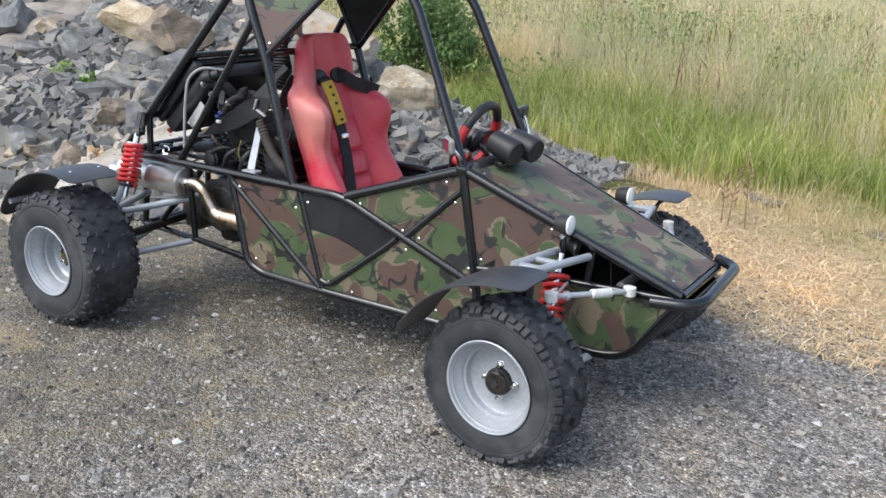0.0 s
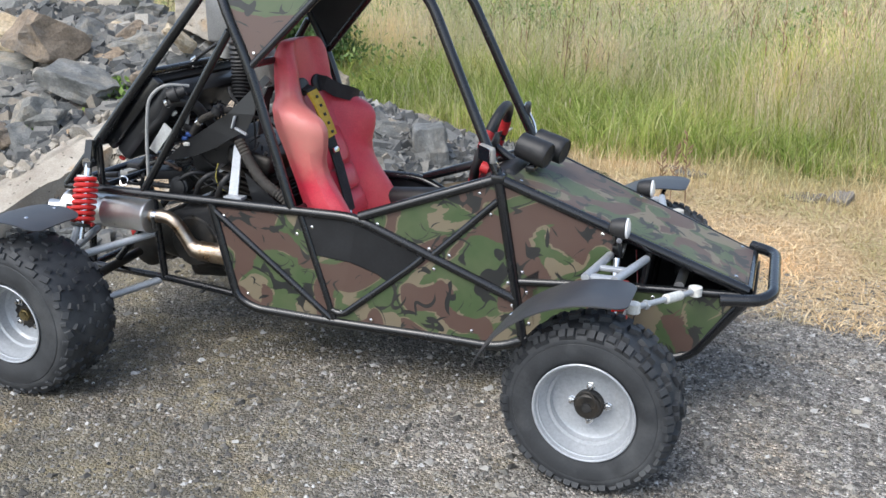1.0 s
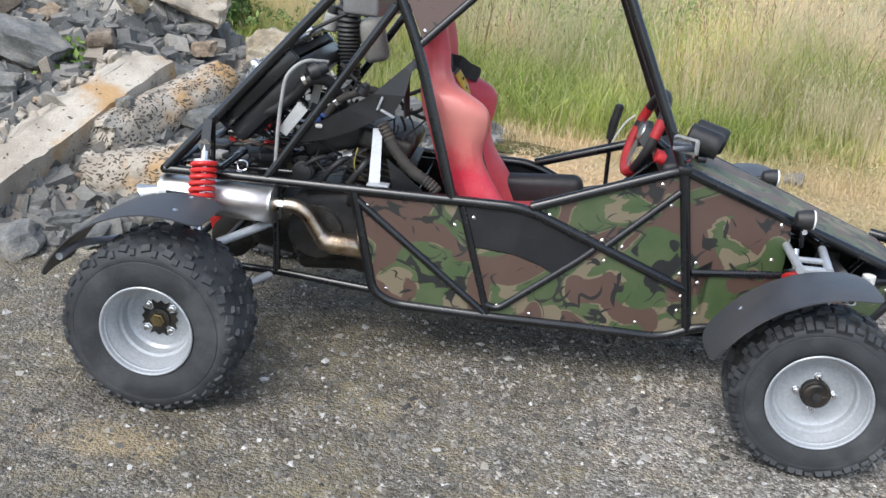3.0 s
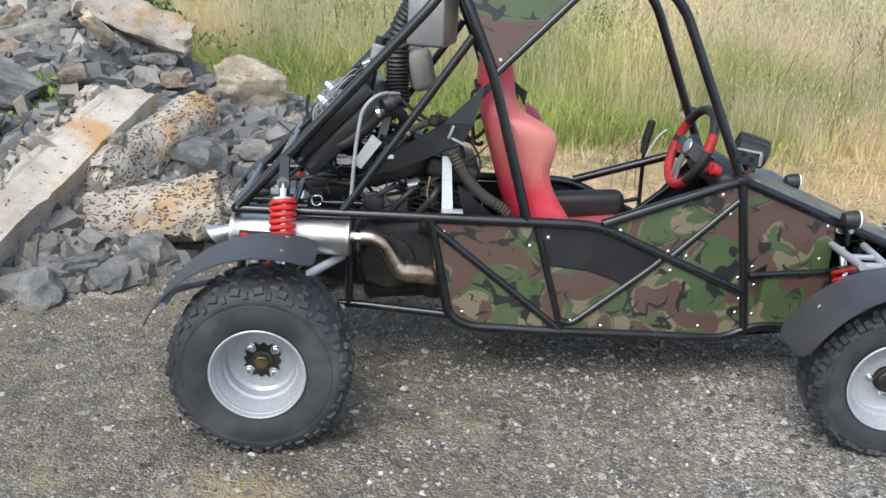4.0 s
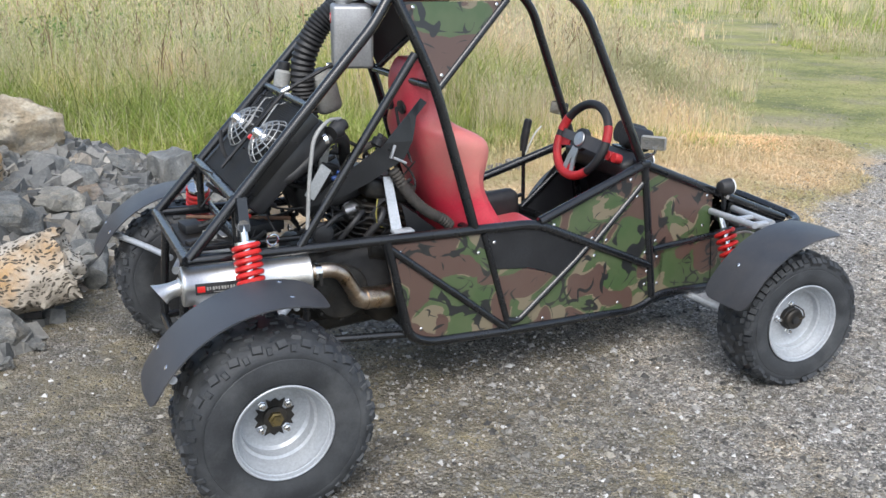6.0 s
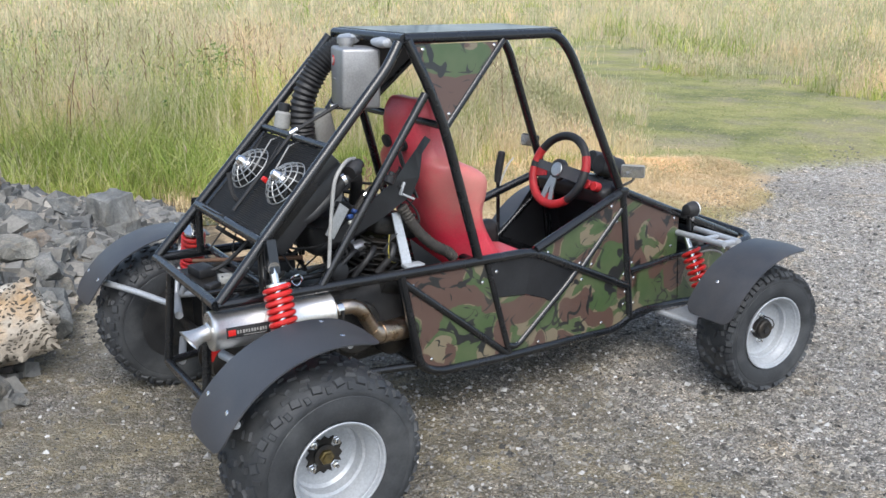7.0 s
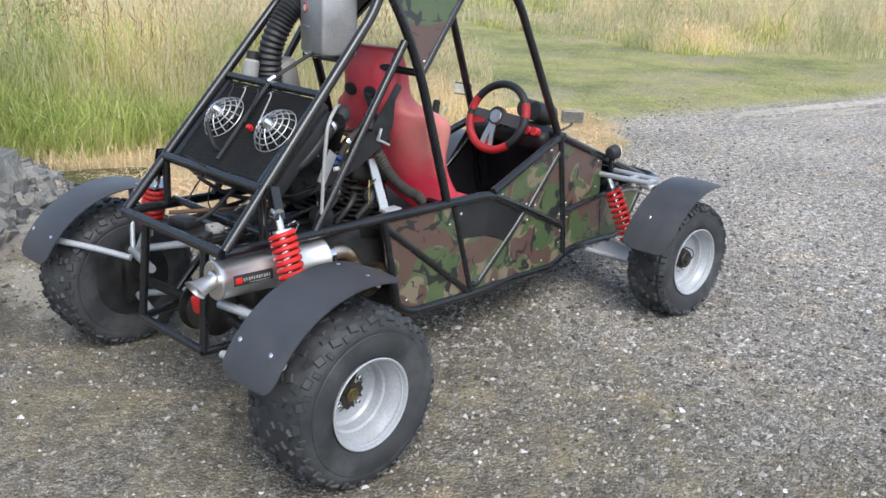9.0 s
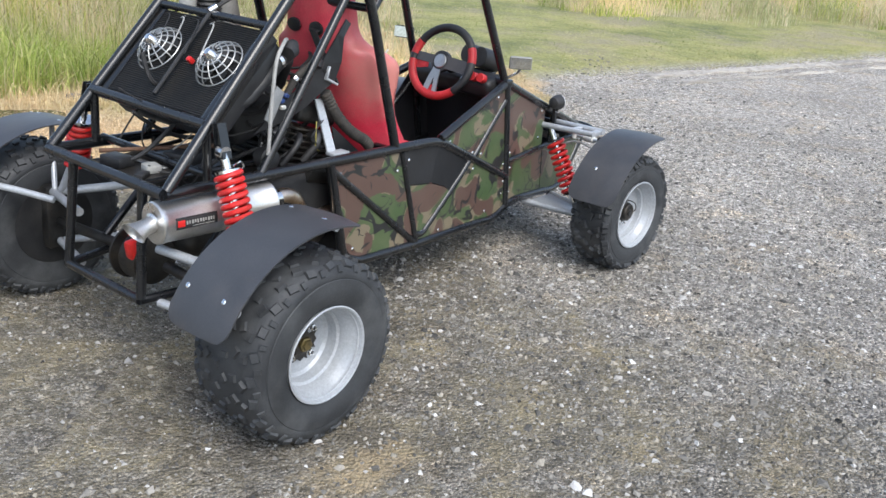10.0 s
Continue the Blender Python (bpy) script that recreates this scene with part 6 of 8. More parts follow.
# ---- mudguards ----
def fender(name, cx, cz, r, a0, a1, y0, y1, s, marks, flat=0.0):
    bm = bmesh.new()
    arc_len, c = radians(a1 - a0) * r, 0.042
    ends = [0.0, 0.0008, 0.003, 0.008, 0.015, 0.025, 0.042]
    stations = ends + [c + (arc_len - 2 * c) * k / 16 for k in range(1, 16)] + [arc_len - e for e in ends[::-1]]
    rows = []
    for d in stations:
        t = d / arc_len
        a = radians(a0 + (a1 - a0) * t)
        rr = r + flat * (2 * t - 1) ** 2
        near = min(d, arc_len - d)
        cut = c - math.sqrt(max(0.0, c * c - (c - near) ** 2)) if near < c else 0.0
        row = []
        for j in range(7):
            u = j / 6
            y = y0 + cut + (y1 - y0 - 2 * cut) * u
            crown = 0.004 * (1 - (2 * u - 1) ** 2)
            row.append((cx + (rr + crown) * math.cos(a), s * y, cz + (rr + crown) * math.sin(a)))
        rows.append(row)
    top = [[bm.verts.new(p) for p in row] for row in rows]
    for a, b in zip(top, top[1:]):
        for j in range(6):
            bm.faces.new((a[j], a[j + 1], b[j + 1], b[j]))
    bmesh.ops.recalc_face_normals(bm, faces=bm.faces)
    ext = bmesh.ops.extrude_face_region(bm, geom=list(bm.faces))
    bm.normal_update()
    for v in (g for g in ext["geom"] if isinstance(g, bmesh.types.BMVert)):
        d = Vector((v.co.x - cx, 0, v.co.z - cz)).normalized()
        v.co -= d * 0.004
    bmesh.ops.recalc_face_normals(bm, faces=bm.faces)
    f = part(name, bm, M["fender"], buggy, "dark grey curved sheet mudguard")
    for a, y in marks:
        d = Vector((math.cos(radians(a)), 0, math.sin(radians(a))))
        p = Vector((cx, s * y, cz)) + d * (r + 0.0075)
        b = part("bolt", bolt_mesh, None, f, smooth=False)
        b.matrix_local = axis_to(p, p + d) @ Matrix.Scale(1.25, 4)
    return f


for s in (-1, 1):
    fender("rear_mudguard", 0.0, 0.264, 0.322, 64, 162, 0.535 if s < 0 else 0.525, 0.758 if s < 0 else 0.725, s, [(145, 0.70), (145, 0.565), (80, 0.69), (80, 0.565)], 0.015)
    fender("front_mudguard", 1.862, 0.247, 0.30, 72, 165, 0.525, 0.735, s, [(139, 0.60), (82, 0.60), (82, 0.68)], 0.022)
    # stays
    part("mudguard_stay", sweep(bmesh.new(), fillet([(-0.09, s * 0.36, 0.395), (-0.16, s * 0.47, 0.415), (-0.262, s * 0.62, 0.435), (-0.262, s * 0.74, 0.435)], 0.04), 0.011), M["silver"], buggy)
    part("mudguard_stay", sweep(bmesh.new(), [(-0.03, s * 0.46, 0.36), (0.05, s * 0.60, 0.575), (0.055, s * 0.74, 0.578)], 0.009), M["silver"], buggy)
    part("mudguard_stay", sweep(bmesh.new(), fillet([(1.862, s * 0.49, 0.36), (1.88, s * 0.54, 0.535), (1.88, s * 0.70, 0.54)], 0.03), 0.008), M["black"], buggy)

    # rear suspension
    tube("rear_upper_arm", [(-0.10, s * 0.20, 0.40), (-0.02, s * 0.49, 0.375)], 0.014, M["silver"], buggy)
    tube("rear_upper_arm", [(0.20, s * 0.25, 0.43), (-0.01, s * 0.49, 0.375)], 0.014, M["silver"], buggy)
    tube("rear_arm_strut", [(0.0, s * 0.47, 0.385), (0.02, s * 0.42, 0.50)], 0.012, M["silver"], buggy)
    tube("rear_lower_arm", [(-0.10, s * 0.20, 0.235), (0.0, s * 0.50, 0.20)], 0.013, M["silver"], buggy)
    tube("rear_lower_arm", [(0.20, s * 0.245, 0.25), (0.01, s * 0.50, 0.20)], 0.013, M["silver"], buggy)
    tube("drive_shaft", [(0.0, s * 0.10, 0.29), (0.0, s * 0.50, 0.268)], 0.017, M["iron"], buggy)
    part("rear_upright", box(bmesh.new(), (0.09, 0.05, 0.22), Matrix.Translation((0, s * 0.515, 0.285)), 0.012), M["iron"], buggy)
    part("brake_disc", lathe(bmesh.new(), [(-0.003, 0.085), (0.003, 0.085)], 32, Matrix.Translation((0, s * 0.545, 0.265)) @ Matrix.Rotation(radians(90), 4, "Z")), M["iron"], buggy)

    # rear shock absorber
    top, low = Vector((0.017, s * 0.336, 0.69)), Vector((0.022, s * 0.43, 0.44))
    shock = tube("rear_shock", [top, low], 0.013, M["chrome"], buggy, label="rear shock absorber with red coil spring")
    a, b = top.lerp(low, 0.21), top.lerp(low, 0.80)
    part("coil_spring", spring(bmesh.new(), a, b, 0.035, 0.0080, 8), M["red"], shock, "red coil spring")
    part("spring_seat", lathe(bmesh.new(), [(0, 0.02), (0, 0.036), (0.008, 0.036), (0.012, 0.02)], 24, axis_to(a, top)), M["chrome"], shock)
    part("spring_seat", lathe(bmesh.new(), [(0, 0.02), (0, 0.036), (0.008, 0.036), (0.012, 0.02)], 24, axis_to(b, low)), M["iron"], shock)
    part("eye_joint", lathe(bmesh.new(), [(-0.012, 0.013), (-0.012, 0.019), (0.012, 0.019), (0.012, 0.013)], 18, Matrix.Translation(top) @ Matrix.Rotation(radians(90), 4, "Z")), M["chrome"], shock)
    br = plate("shock_bracket", [(0.004, s * 0.318, 0.675), (0.034, s * 0.318, 0.675), (0.034, s * 0.304, 0.765), (0.006, s * 0.304, 0.765)], 0.004, M["black"], buggy)
    plate("shock_bracket", [(0.004, s * 0.350, 0.675), (0.034, s * 0.350, 0.675), (0.034, s * 0.322, 0.768), (0.006, s * 0.322, 0.768)], 0.004, M["black"], buggy)

    # front suspension
    for dx in (-0.045, 0.045):
        tube("front_upper_arm", [(1.88 + dx * 1.2, s * 0.215, 0.522), (1.845 + dx * 0.9, s * 0.475, 0.535)], 0.0125, M["silver"], buggy)
    part("arm_plate", box(bmesh.new(), (0.075, 0.03, 0.02), Matrix.Translation((1.85, s * 0.455, 0.53)), 0.006), M["silver"], buggy)
    part("arm_plate", box(bmesh.new(), (0.085, 0.022, 0.014), Matrix.Translation((1.862, s * 0.36, 0.529)), 0.004), M["silver"], buggy)
    for dx in (-0.11, 0.09):
        tube("front_lower_arm", [(1.87 + dx, s * 0.20, 0.19), (1.855 + dx * 0.25, s * 0.52, 0.175)], 0.0135, M["silver"], buggy)
    plate("lower_arm_gusset", [(1.77, s * 0.22, 0.192), (1.95, s * 0.22, 0.192), (1.88, s * 0.50, 0.18), (1.83, s * 0.50, 0.18)], 0.004, M["silver"], buggy)
    part("front_upright", box(bmesh.new(), (0.06, 0.04, 0.36), Matrix.Translation((1.855, s * 0.515, 0.345)) @ Matrix.Rotation(s * 0.1, 4, "X"), 0.01), M["iron"], buggy)
    part("front_brake_disc", lathe(bmesh.new(), [(-0.003, 0.08), (0.003, 0.08)], 28, Matrix.Translation((1.86, s * 0.545, 0.247)) @ Matrix.Rotation(radians(90 - 11), 4, "Z")), M["iron"], buggy)
    top, low = Vector((1.85, s * 0.235, 0.52)), Vector((1.875, s * 0.39, 0.20))
    shock = tube("front_shock", [top, low], 0.012, M["chrome"], buggy, label="front shock absorber with red coil spring")
    a, b = top.lerp(low, 0.2), top.lerp(low, 0.84)
    part("coil_spring", spring(bmesh.new(), a, b, 0.034, 0.0078, 9), M["red"], shock, "red coil spring")
    part("spring_seat", lathe(bmesh.new(), [(0, 0.018), (0, 0.034), (0.008, 0.034), (0.01, 0.018)], 24, axis_to(a, top)), M["black"], shock)
    part("spring_seat", lathe(bmesh.new(), [(0, 0.018), (0, 0.034), (0.008, 0.034), (0.01, 0.018)], 24, axis_to(b, low)), M["black"], shock)
    tie = tube("tie_rod", [(2.084, s * 0.235, 0.447), (2.052, s * 0.295, 0.452), (1.965, s * 0.46, 0.469), (1.945, s * 0.50, 0.474)], 0.0085, M["silver"], buggy, label="silver steering tie rod")
    for e in ((2.084, s * 0.235, 0.447), (1.945, s * 0.50, 0.474)):
        part("ball_joint", lathe(bmesh.new(), [(-0.016, 0.012), (-0.013, 0.02), (0.013, 0.02), (0.016, 0.012)], 18, Matrix.Translation(e) @ Matrix.Rotation(radians(90), 4, "Y")), M["white"], tie)
    part("rod_sleeve", lathe(bmesh.new(), [(0, 0.010), (0.004, 0.0145), (0.075, 0.0145), (0.079, 0.010)], 12, axis_to((2.05, s * 0.299, 0.4525), (1.945, s * 0.50, 0.474))), M["white"], tie)
    part("lock_nut", lathe(bmesh.new(), [(0, 0.014), (0.012, 0.014)], 6, axis_to((1.975, s * 0.443, 0.467), (1.945, s * 0.50, 0.474))), M["silver"], tie)
    tube("brake_hose", fillet([(1.86, s * 0.23, 0.40), (1.92, s * 0.32, 0.47), (1.92, s * 0.44, 0.44), (1.87, s * 0.51, 0.33)], 0.05), 0.0045, M["grey_hose"], buggy, seg=8)

    # head lamps
    lamp = part("head_lamp", lathe(bmesh.new(), [(-0.04, 0.012), (-0.036, 0.022), (-0.016, 0.029), (0.008, 0.032), (0.010, 0.030)], 24, pose(1.866, s * 0.248, 0.621)), M["plastic"], buggy, "small round head lamp")
    part("lens", lathe(bmesh.new(), [(0.006, 0.0305), (0.015, 0.0302), (0.020, 0.018), (0.0215, 0.002)], 24, pose(1.866, s * 0.248, 0.621)), M["lens"], lamp, "clear lamp glass")
    part("lamp_bracket", box(bmesh.new(), (0.012, 0.016, 0.075), pose(1.858, s * 0.243, 0.568, 0, -6, 0), 0.003), M["black"], lamp)
    part("lamp_nut", lathe(bmesh.new(), [(0, 0.009), (0.012, 0.009)], 6, pose(1.858, s * 0.252, 0.585, 0, 0, s * 90)), M["chrome"], lamp, smooth=False)


# ---- seat ----
def at(table, z):
    return float(np.interp(z, [p[0] for p in table], [p[1] for p in table]))


SPINE = ((0.42, 0.905), (0.55, 0.865), (0.74, 0.795), (0.88, 0.738), (0.96, 0.708), (1.03, 0.70), (1.11, 0.692))
WIDE = ((0.42, 0.215), (0.55, 0.232), (0.66, 0.222), (0.76, 0.232), (0.84, 0.240), (0.88, 0.232), (0.90, 0.212), (0.915, 0.180), (0.94, 0.158), (0.97, 0.150), (1.0, 0.147), (1.07, 0.140), (1.095, 0.126), (1.11, 0.100))
BOLSTER = ((0.42, 0.10), (0.56, 0.085), (0.62, 0.062), (0.68, 0.048), (0.73, 0.058), (0.77, 0.092), (0.82, 0.118), (0.85, 0.122), (0.875, 0.105), (0.895, 0.06), (0.91, 0.03), (0.94, 0.028), (1.0, 0.03), (1.11, 0.015))
DEPTH = ((0.42, 0.12), (0.60, 0.125), (0.85, 0.11), (0.95, 0.085), (1.05, 0.075), (1.11, 0.04))

seat = new("seat")
seat.parent = buggy
seat["label"] = "faded red vinyl bucket seat"
bm = bmesh.new()
rings = []
zs = [0.42, 0.46, 0.5, 0.55, 0.6, 0.65, 0.7, 0.74, 0.77, 0.795, 0.82, 0.845, 0.865, 0.885, 0.9, 0.915, 0.94, 0.97, 1.0, 1.03, 1.06, 1.085, 1.1, 1.11]
for z in zs:
    xs, w, f, d = at(SPINE, z), at(WIDE, z), at(BOLSTER, z), at(DEPTH, z)
    ring = []
    for i in range(17):
        s = -1 + 2 * i / 16
        k = max(0.0, (abs(s) - 0.42) / 0.58)
        x = xs + f * (1 - (1 - min(1, k * 1.5)) ** 2) * (1 if k < 0.75 else 1 - ((k - 0.75) / 0.25) ** 2 * 0.45)
        ring.append(Vector((x, w * s * (1 if abs(s) < 0.95 else 1.0), z)))
    for i in range(11):
        s = 1 - 2 * i / 10
        x = xs - d + (d * 0.62 + f * 0.2) * abs(s) ** 4
        ring.append(Vector((x, w * s * (1.0 if abs(s) > 0.9 else 1.02), z + 0.0)))
    rings.append([bm.verts.new(p) for p in ring])
n = len(rings[0])
for a, b in zip(rings, rings[1:]):
    for i in range(n):
        bm.faces.new((a[i], a[(i + 1) % n], b[(i + 1) % n], b[i]))
bm.faces.new(rings[0][::-1])
bm.faces.new(rings[-1])
bmesh.ops.remove_doubles(bm, verts=bm.verts, dist=0.0005)
bmesh.ops.recalc_face_normals(bm, faces=bm.faces)
for v in bm.verts:
    v.co += Vector((noise.noise(v.co * 11), noise.noise(v.co * 11 + Vector((5, 0, 0))), 0)) * 0.006
back = part("backrest", bm, M["seat"], seat, "faded, scuffed red vinyl backrest")
mod = back.modifiers.new("round", "SUBSURF")
mod.levels = mod.render_levels = 1


def pad(z0, z1, w, out):
    """One stitched pad of the backrest's middle."""
    bm = bmesh.new()
    cols, rows = 9, 7
    grid = []
    for j in range(rows):
        z = z0 + (z1 - z0) * j / (rows - 1)
        row = []
        for i in range(cols):
            s = -1 + 2 * i / (cols - 1)
            t = -1 + 2 * j / (rows - 1)
            puff = out * max(0.0, (1 - s ** 4) * (1 - t ** 4)) ** 0.5
            row.append(bm.verts.new((at(SPINE, z) + 0.002 + puff, w * s, z)))
        grid.append(row)
    for a, b in zip(grid, grid[1:]):
        for i in range(cols - 1):
            bm.faces.new((a[i], a[i + 1], b[i + 1], b[i]))
    bmesh.ops.recalc_face_normals(bm, faces=bm.faces)
    return bm


for z0, z1 in ((0.50, 0.582), (0.584, 0.668), (0.67, 0.80)):
    part("back_pad", pad(z0, z1, 0.095, 0.020), M["seat"], seat)
part("seat_cushion", box(bmesh.new(), (0.36, 0.34, 0.10), pose(1.03, 0, 0.43, 0, -6, 0), 0.04, 4), M["seat"], seat)
for s in (-1, 1):
    part("cushion_bolster", box(bmesh.new(), (0.36, 0.085, 0.15), pose(1.03, s * 0.19, 0.452 if s < 0 else 0.49, 0, -4, 0), 0.036, 4), M["seat"] if s < 0 else M["plastic"], seat)
    part("harness_slot", lathe(bmesh.new(), [(-0.004, 0.036), (0.006, 0.036), (0.010, 0.030)], 20, pose(0.716, s * 0.058, 0.950, 0, -15, 0) @ Matrix.Diagonal((1, 1.25, 0.85, 1))), M["plastic"], seat)
    part("harness_slot", lathe(bmesh.new(), [(-0.006, 0.024), (-0.004, 0.030), (0.004, 0.030)], 20, pose(0.622, s * 0.052, 0.955, 0, -10, 0) @ Matrix.Diagonal((1, 1.0, 0.75, 1))), M["plastic"], seat)


def ribbon(name, pts, side, width, thick, material, parent, label=""):
    """A strap along the points; side: the way of its width."""
    pts = [Vector(p) for p in pts]
    side = Vector(side).normalized()
    bm = bmesh.new()
    rings = []
    for i, p in enumerate(pts):
        t = (pts[min(i + 1, len(pts) - 1)] - pts[max(i - 1, 0)]).normalized()
        nrm = t.cross(side).normalized()
        rings.append([bm.verts.new(p + side * (sx * width / 2) + nrm * (sy * thick / 2)) for sx, sy in ((-1, -1), (1, -1), (1, 1), (-1, 1))])
    for a, b in zip(rings, rings[1:]):
        for k in range(4):
            bm.faces.new((a[k], a[(k + 1) % 4], b[(k + 1) % 4], b[k]))
    bm.faces.new(rings[0][::-1])
    bm.faces.new(rings[-1])
    bmesh.ops.recalc_face_normals(bm, faces=bm.faces)
    return part(name, bm, material, parent, label)


belt = ribbon("harness_strap", [(0.70, -0.055, 0.955), (0.745, -0.056, 0.945), (0.772, -0.054, 0.90), (0.80, -0.05, 0.82), (0.815, -0.043, 0.76), (0.845, -0.05, 0.68), (0.875, -0.066, 0.60), (0.90, -0.085, 0.535)], (0.1, 1, 0.15), 0.050, 0.005, M["webbing"], seat, "black harness strap")
pad_y = ribbon("shoulder_pad", [(0.752, -0.056, 0.938), (0.778, -0.054, 0.895), (0.807, -0.049, 0.82), (0.818, -0.045, 0.785)], (0.1, 1, 0.15), 0.052, 0.008, M["yellow"], belt, "yellow shoulder pad with dark marks")
for k in range(5):
    c = Vector((0.764, -0.055, 0.918)).lerp(Vector((0.814, -0.047, 0.80)), k / 4)
    part("pad_mark", box(bmesh.new(), (0.003, 0.016, 0.010), Matrix.Translation(c + Vector((0.0075, 0, 0.002))) @ Matrix.Rotation(radians(-22), 4, "Y"), 0.001, 1), M["webbing"], belt, smooth=False)
part("buckle", box(bmesh.new(), (0.010, 0.048, 0.020), pose(0.832, -0.043, 0.74, 0, -18, 5), 0.004), M["chrome"], belt, "chrome adjuster buckle")
part("buckle_tongue", box(bmesh.new(), (0.008, 0.026, 0.034), pose(0.905, -0.088, 0.525, 0, -22, 12), 0.004), M["chrome"], belt, "chrome buckle tongue")
ribbon("harness_strap", [(0.70, 0.055, 0.955), (0.745, 0.058, 0.95), (0.772, 0.085, 0.925), (0.80, 0.14, 0.905), (0.80, 0.20, 0.885), (0.755, 0.25, 0.86)], (0.2, 0.25, 1), 0.05, 0.012, M["webbing"], seat, "black harness strap thrown over the shoulder")
ribbon("harness_strap", [(0.63, -0.05, 0.955), (0.60, -0.06, 0.95), (0.595, -0.10, 0.90), (0.61, -0.16, 0.80)], (0.2, 1, 0.1), 0.045, 0.005, M["webbing"], seat)

# ---- steering wheel, dash, levers ----
u, rt = Vector((0.344, 0, 0.939)), Vector((0.06, -1, 0)).normalized()
c0 = Vector((1.375, 0.010, 0.785))
nrm = rt.cross(u).normalized()
sw = new("steering_wheel")
sw.parent = buggy
sw["label"] = "black and red three-spoke steering wheel"


def arc(a0, a1, R=0.138, steps=14):
    return [c0 + (rt * math.cos(radians(a0 + (a1 - a0) * i / steps)) + u * math.sin(radians(a0 + (a1 - a0) * i / steps))) * R for i in range(steps + 1)]


for a0, a1, mat, r in ((30, 150, "plastic", 0.0165), (6, 30, "red_grip", 0.0175), (150, 174, "red_grip", 0.0175), (-50, 6, "plastic", 0.0160), (174, 184, "plastic", 0.0165), (184, 310, "red_grip", 0.017)):
    part("wheel_grip", sweep(bmesh.new(), arc(a0, a1), r, 10), M[mat], sw, "red leather grip" if mat == "red_grip" else "black leather grip")
for a, wide, mat in ((-4, 0.050, "fender"), (176, 0.034, "fender"), (189, 0.046, "red_grip"), (252, 0.026, "alu"), (272, 0.020, "alu")):
    e = c0 + (rt * math.cos(radians(a)) + u * math.sin(radians(a))) * 0.13
    side_v = (rt * -math.sin(radians(a)) + u * math.cos(radians(a)))
    lift = nrm * (-0.004 if mat == "red_grip" else 0.0)
    ribbon("spoke", [c0.lerp(e, 0.45 if mat == "red_grip" else 0.0) + nrm * 0.010 + lift, c0.lerp(e, 0.6) + nrm * 0.008 + lift, e + lift], side_v, wide, 0.006, M[mat], sw)
ribbon("spoke_web", [c0 + u * -0.118 + rt * -0.03, c0 + u * -0.112 + rt * -0.015, c0 + u * -0.118 + rt * 0.012], u, 0.03, 0.007, M["red_grip"], sw)
part("wheel_boss", lathe(bmesh.new(), [(0.010, 0.030), (0.017, 0.026), (0.019, 0.004)], 24, axis_to(c0, c0 + nrm)), M["alu"], sw, "silver wheel boss")
part("wheel_boss_cover", lathe(bmesh.new(), [(-0.020, 0.028), (-0.006, 0.044), (0.011, 0.042), (0.013, 0.03)], 24, axis_to(c0, c0 + nrm)), M["plastic"], sw)
col_end = (1.53, 0.0, 0.69)
tube("steering_column", [c0 - nrm * 0.005, col_end], 0.015, M["black"], buggy)

dash = part("dashboard", box(bmesh.new(), (0.10, 0.40, 0.075), pose(1.47, 0.0, 0.712, 0, -18, 0), 0.02, 3), M["plastic"], buggy, "black plastic dashboard")
for k, yy in enumerate((-0.165, -0.125)):
    part("gauge", lathe(bmesh.new(), [(-0.028, 0.016), (-0.026, 0.018), (0.0, 0.018)], 20, pose(1.425, yy, 0.742, 0, 18, 0)), M["red_grip"], dash, "small red-ringed gauge")
for yy in (-0.09, -0.075, -0.06):
    part("switch", box(bmesh.new(), (0.016, 0.007, 0.010), pose(1.42, yy, 0.728, 0, -18, 0), 0.002, 1), M["chrome"], dash)
for px, yy in ((1.548, -0.088), (1.580, -0.006)):
    at = pose(px, yy, 0.797, 0, 16, -10)
    pod = part("gauge_pod", lathe(bmesh.new(), [(-0.052, 0.036), (-0.050, 0.041), (0.03, 0.043), (0.048, 0.042), (0.052, 0.039), (0.049, 0.036), (0.049, 0.004)], 32, at), M["plastic"], buggy, "round black instrument pod")
    part("dial", lathe(bmesh.new(), [(-0.053, 0.035), (-0.0525, 0.002)], 28, at), M["webbing"], pod)
part("pod_bracket", box(bmesh.new(), (0.03, 0.17, 0.02), pose(1.545, -0.044, 0.745), 0.005), M["black"], buggy)

# reservoirs by the dash, mirrors
part("clamp", box(bmesh.new(), (0.045, 0.045, 0.03), pose(1.478, -0.236, 0.735), 0.008), M["black"], buggy)
for s, p, turn in ((-1, (1.462, -0.305, 0.825), 43), (1, (1.428, 0.262, 0.863), 12)):
    mirror = part("wing_mirror", box(bmesh.new(), (0.020, 0.088, 0.050), pose(*p, 0, -3 if s < 0 else 6, turn), 0.009, 3), M["aged_plastic" if s < 0 else "plastic"], buggy, "small rectangular wing mirror")
    part("mirror_glass", box(bmesh.new(), (0.002, 0.080, 0.042), pose(*p, 0, -3 if s < 0 else 6, turn) @ Matrix.Translation((-0.0112, 0, 0)), 0.0, 1), M["mirror"], mirror, "mirror glass", smooth=False)
    tube("mirror_arm", fillet([p, (p[0] + 0.03, p[1] - s * 0.02, p[2] - 0.04), (1.475, s * 0.238, 0.755)], 0.02), 0.005, M["chrome"], mirror, seg=8)

